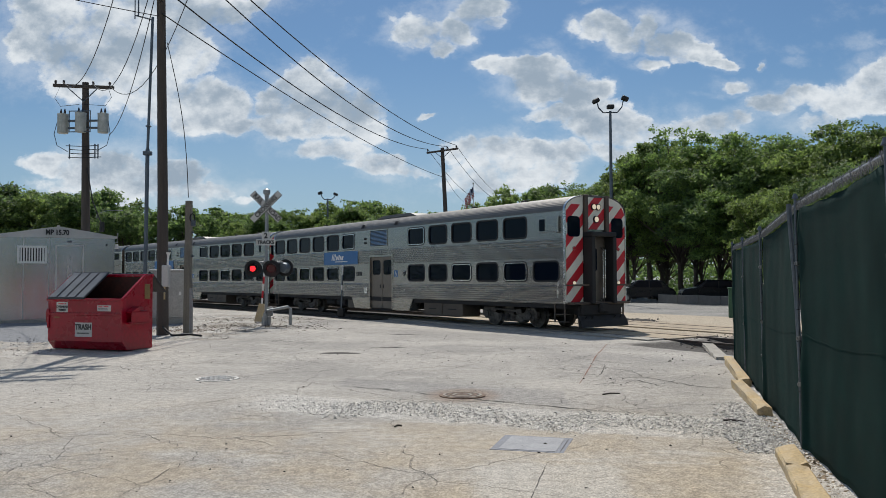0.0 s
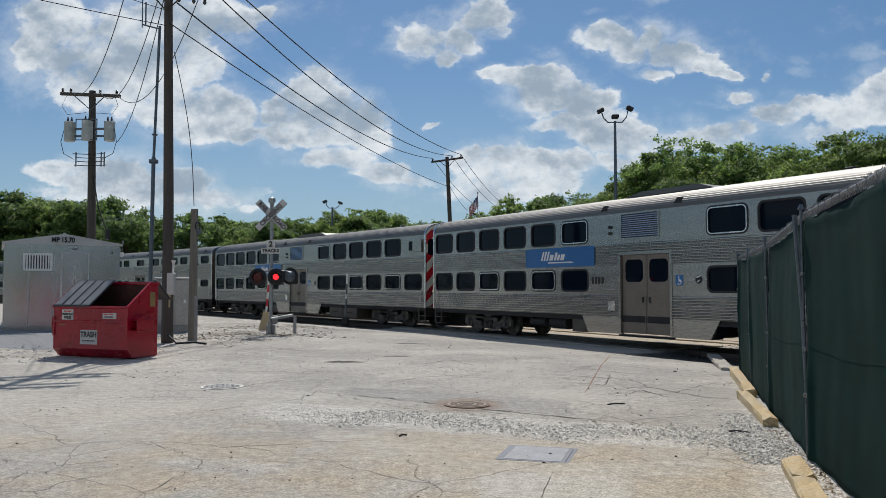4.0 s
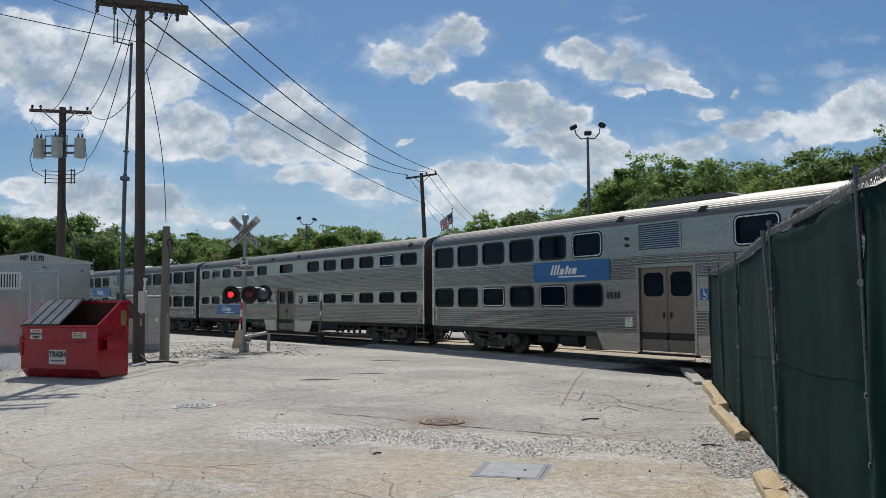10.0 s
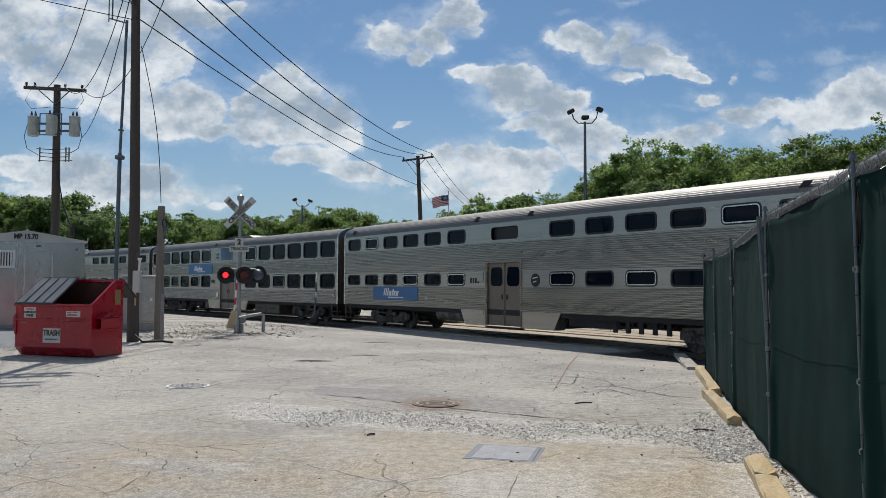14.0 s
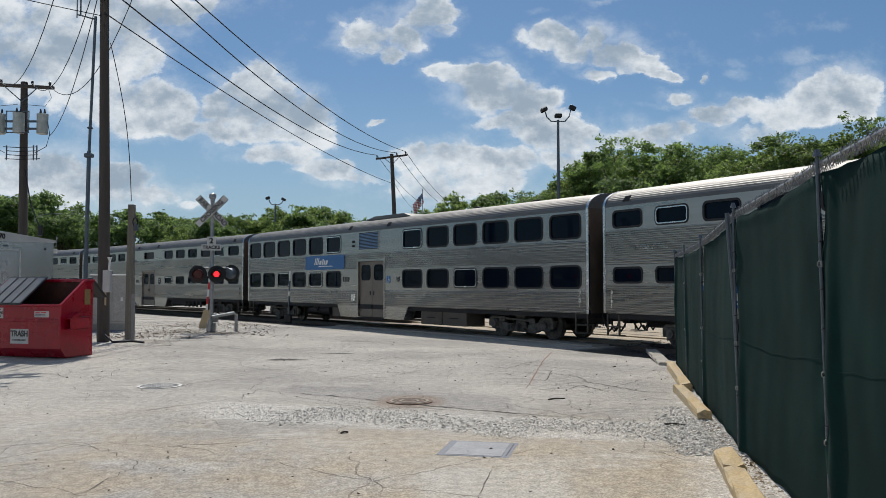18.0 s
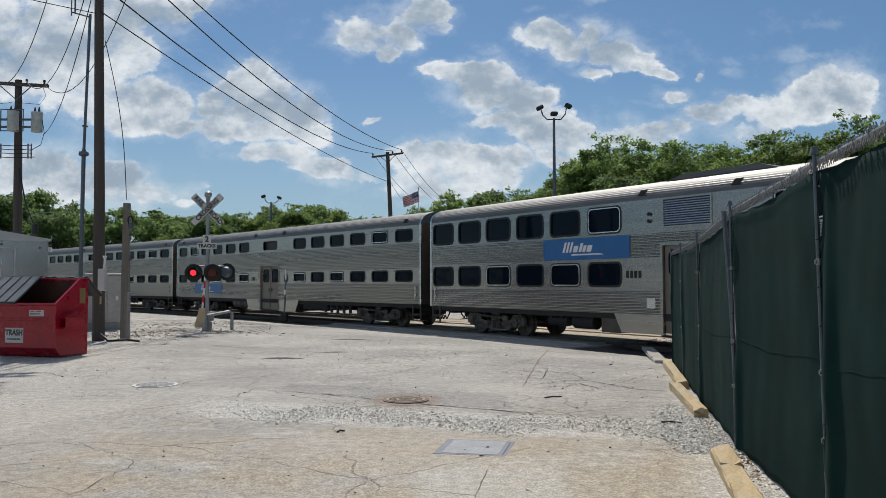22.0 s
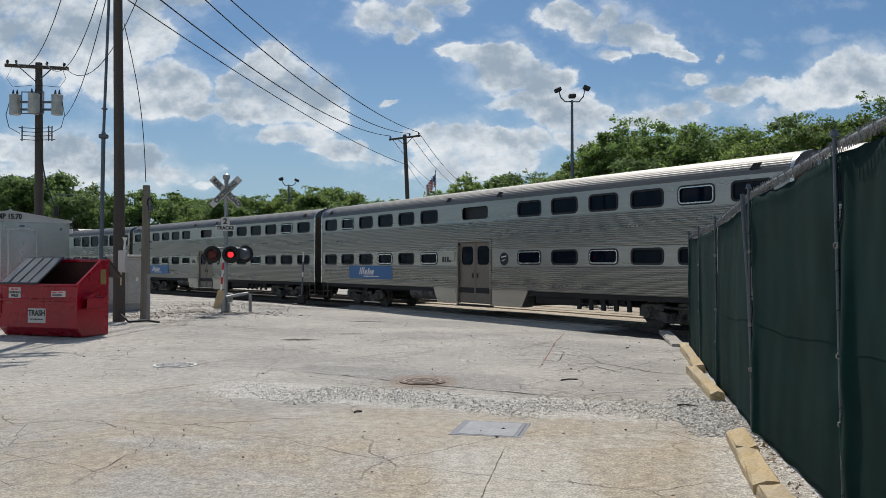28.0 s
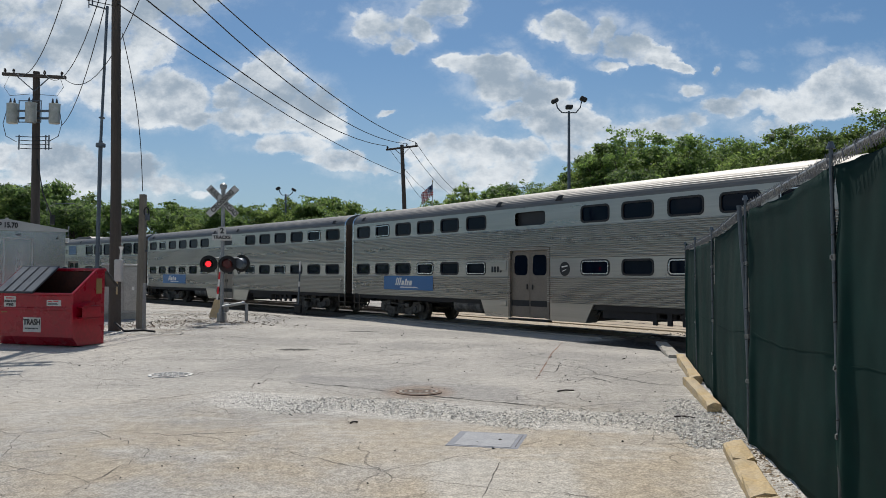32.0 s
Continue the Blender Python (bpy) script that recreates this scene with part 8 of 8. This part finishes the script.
stones("red_gravel", "rust-red crumbs on the gravel by the wooden post", reddish, 0.008, 0.03, RUSTCOVER, 16)
heap = np.stack([rg.normal(7.1, 0.35, 500), rg.normal(35.6, 0.7, 500)], 1)
stones("ballast_heap", "dark ballast spilled beside the crossing", heap, 0.03, 0.08, BALLAST, 7)


# gravel sheet before the shed; its grey paints in the shade lying there
g = Geo()
NXG, NYG = 70, 40
for j in range(NYG + 1):
    for i in range(NXG + 1):
        x = -30 + 20.1 * i / NXG + (rg.uniform(-0.25, 0.15) if i == NXG else 0)
        y = 20.1 + 8.6 * j / NYG + (rg.uniform(-0.3, 0.15) + 0.25 * math.sin(1.3 * x) if j == 0 else 0)
        g.v.append((x, y, float(ground_z(x, y)) + 0.012 * math.sin(x * 0.9 + 0.4 * y) * math.sin(y * 0.7) + (-0.004 if i == NXG or j == 0 else 0.012)))
for j in range(NYG):
    for i in range(NXG):
        o = j * (NXG + 1) + i
        g.f.append((o, o + 1, o + NXG + 2, o + NXG + 1))
tagged(part("gravel_bed", g, SHADE_BED, fix=False), "gravel sheet before the signal shed, with shade painted in blue-grey", "gravel", kind="structure")


# ---- long cracks and joints ----
def crack(pts, width, material, seed, label, name="pavement_crack", jag=1.0):
    rs = random.Random(seed)
    line = []
    for (ax, ay), (bx, by) in zip(pts, pts[1:]):
        L = math.hypot(bx - ax, by - ay)
        n = max(2, int(L / 0.12))
        for i in range(n):
            t = i / n
            line.append((ax + (bx - ax) * t + rs.uniform(-1, 1) * 0.035 * jag, ay + (by - ay) * t + rs.uniform(-1, 1) * 0.05 * jag))
    line.append(pts[-1])
    g = Geo()
    for i, (x, y) in enumerate(line):
        qx, qy = line[min(i + 1, len(line) - 1)]
        px, py = line[max(i - 1, 0)]
        L = math.hypot(qx - px, qy - py) or 1
        nx, ny = -(qy - py) / L, (qx - px) / L
        w = (0.6 if y > 10.5 else 0.28) * width * (0.2 + rs.random()) * min(1, 0.2 + 6 * min(i, len(line) - 1 - i) / len(line))
        z = float(ground_z(x, y)) + 0.012 * math.sin(x * 0.9 + 0.4 * y) * math.sin(y * 0.7) + 0.006
        g.v += [(x + nx * w, y + ny * w, z), (x - nx * w, y - ny * w, z)]
        if i:
            o = 2 * i
            g.f.append((o - 2, o, o + 1, o - 1))
    return tagged(part(name, g, material, fix=False), label, "crack", "pavement cracks", "structure")


DARK = "dark ragged crack in the pale pavement"
crack([(-2.85, 6.2), (-2.8, 7.0), (-2.70, 7.9), (-3.4, 8.6), (-4.2, 9.0)], 0.016, CRACK, 1, DARK)
crack([(-2.7, 7.85), (-1.8, 8.05), (-0.9, 8.0)], 0.010, CRACK, 2, DARK)
crack([(-5.6, 9.4), (-4.1, 10.6), (-3.0, 11.9), (-2.6, 12.6)], 0.014, CRACK, 3, DARK)
crack([(-2.3, 12.95), (-1.2, 12.35), (0.4, 11.3), (1.6, 10.55), (2.8, 9.8)], 0.04, CRACK, 4, DARK)
crack([(-4.0, 14.3), (-2.9, 14.8), (-1.9, 15.9), (-0.6, 16.6)], 0.014, CRACK, 5, DARK)
crack([(-1.3, 14.4), (-0.6, 14.9), (0.0, 16.2), (-0.6, 17.2)], 0.012, CRACK, 6, DARK)
crack([(-7.0, 11.6), (-5.6, 12.3), (-4.7, 12.5)], 0.010, CRACK, 7, DARK)
crack([(-8.4, 15.0), (-7.0, 15.4), (-5.3, 16.3), (-4.0, 17.6)], 0.012, CRACK, 8, DARK)
crack([(-2.6, 19.95), (-2.2, 20.05), (-1.7, 19.9)], 0.12, CRACK, 9, DARK)
crack([(-2.6, 24.45), (-2.1, 24.6), (-1.6, 24.55)], 0.12, CRACK, 10, DARK)
crack([(-5.4, 21.5), (-4.6, 21.0), (-4.0, 21.6)], 0.03, CRACK, 11, DARK)
crack([(2.2, 14.6), (2.9, 14.1), (3.6, 14.4)], 0.012, CRACK, 12, DARK)
crack([(1.0, 12.6), (2.1, 12.4), (3.4, 12.9)], 0.010, CRACK, 13, DARK)
crack([(0.2, 19.0), (1.4, 19.8), (2.6, 19.2)], 0.012, CRACK, 14, DARK)
crack([(-3.6, 18.4), (-3.1, 18.3), (-2.6, 18.45)], 0.13, CRACK, 15, DARK)
rc = random.Random(77)
for i in range(34):
    x, y = rc.uniform(-6.5, 4.0), rc.uniform(12.5, 27.5)
    if x > 3.6 or (x < -5.4 and y > 19) or float(beyond(x, y)) > -4 or 9 < y + 0.33 * x < 11.2:
        continue
    L, a = rc.uniform(0.6, 1.9), rc.uniform(-0.5, 0.5)
    pts = [(x + L * k * math.cos(a + 0.5 * rc.uniform(-1, 1)), y + L * k * math.sin(a + 0.9 * rc.uniform(-1, 1))) for k in (0, 0.5, 1.0, 1.5)]
    crack(pts, rc.uniform(0.008, 0.026), CRACK, 100 + i, DARK)
for i in range(9):
    a = i * 0.7
    crack([(-3.1 + 0.36 * math.cos(a), 18.5 + 0.3 * math.sin(a)), (-3.1 + 0.1 * math.cos(a + 1), 18.5 + 0.12 * math.sin(a + 1)), (-3.1 + 0.4 * math.cos(a + 2.4), 18.5 + 0.3 * math.sin(a + 2.4))], 0.045, CRACK, 200 + i, "broken dark pothole edge in the street")
RJ = "straight rust-red sealed joint in the street"
crack([(3.75, 23.2), (2.7, 18.1), (1.66, 13.07)], 0.022, REDLINE, 20, RJ, "pavement_joint", 0.15)
crack([(0.66, 7.6), (0.42, 6.4), (0.2, 5.2)], 0.010, CRACK, 21, "straight dark joint in the street", "pavement_joint", 0.15)
crack([(-3.9, 8.1), (-2.4, 8.9), (-1.5, 9.6)], 0.012, REDLINE, 22, RJ, "pavement_joint", 0.15)
# a stick and scraps on the street
for i, (x, y, l, r) in enumerate(((1.98, 11.95, 0.28, 20), (3.05, 9.75, 0.24, -22), (4.0, 16.8, 0.16, 60), (-0.9, 9.35, 0.1, 40))):
    st = part("stick", Geo().tube([(-l / 2, 0, 0.012), (0, 0.02, 0.02), (l / 2, 0, 0.012)], 0.011, 6), TIE)
    st.matrix_basis = pose(x, y, gz(x, y), 0, 0, r)
    tagged(st, "dry dark stick lying on the pavement", "stick", "litter")


# ---- what moves ----
def motions():
    for i, c in enumerate(CARS):
        walk(c, [(t / 2, car_pose(run(t / 2) - 25.9 * i)) for t in range(65)])
        for o in c.children_recursive:
            if o.name.split(".")[0] == "wheelset":
                p = o.matrix_basis.translation.copy()
                walk(o, [(t / 10, pose(p.x, p.y, p.z) @ Matrix.Rotation((run(t / 10) - run(0)) / 0.46, 4, "Y")) for t in range(321)])
    # the flashers change over: each added disc turns its lit or dark face forward
    beat, first = 1.0975, 5.75
    for k, ob in enumerate(FLASHER_DISCS):
        place = ob.matrix_basis.translation.copy()
        start = first + 0.5 * beat * (1 - k) - 8 * beat
        rows, half = [], 0
        while start + half * 0.5 * beat < 0:
            half += 1
        a = 180 * half
        rows.append((0, a))
        while True:
            f = round((start + half * 0.5 * beat) * 30)
            if f > 955:
                break
            if f > 2:
                rows += [((f + j) / 30, a + 60 * (j + 2)) for j in (-2, -1, 0, 1)]
                a += 180
            half += 1
        rows.append((32, a))
        walk(ob, [(t, pose(place.x, place.y, place.z, 0, 0, w)) for t, w in rows])
    # the flag fills and falls with the breeze, swings round its pole and ripples
    w = FLAG_W / FLAG_N
    breeze = ((0, 0.1), (2, 0.15), (5.5, 0.1), (7, 0.4), (9, 0.12), (11, 0.6), (12, 0.95), (14, 0.9), (15, 0.5), (17, 0.1), (19, 0.2), (20, 0.55), (21, 0.6), (23, 0.8), (25, 0.85), (26.5, 0.5), (28, 0.15), (29, 0.5), (30, 0.3), (31, 0.1), (32, 0.3))
    tails = [[] for _ in FLAG_STRIPS]
    for j in range(129):
        t = j / 4
        wind = float(np.interp(t, [b[0] for b in breeze], [b[1] for b in breeze]))
        x = y = z = 0.0
        for k in range(FLAG_N):
            yaw = 66 * (1 - wind) * (1 if k % 2 else -1) + 20 * math.sin(2.9 * t - 0.95 * k) * (0.3 + wind)
            tails[k].append((t, pose(x, y, z, 0, -4 - 10 * (1 - wind), yaw)))
            x -= w * math.cos(radians(yaw))
            y -= w * math.sin(radians(yaw))
            z -= w * (0.10 + 0.75 * (1 - wind)) + 0.03 * math.sin(2.1 * t - 0.7 * k) * wind
    for ob, rows in zip(FLAG_STRIPS, tails):
        walk(ob, rows)

motions()
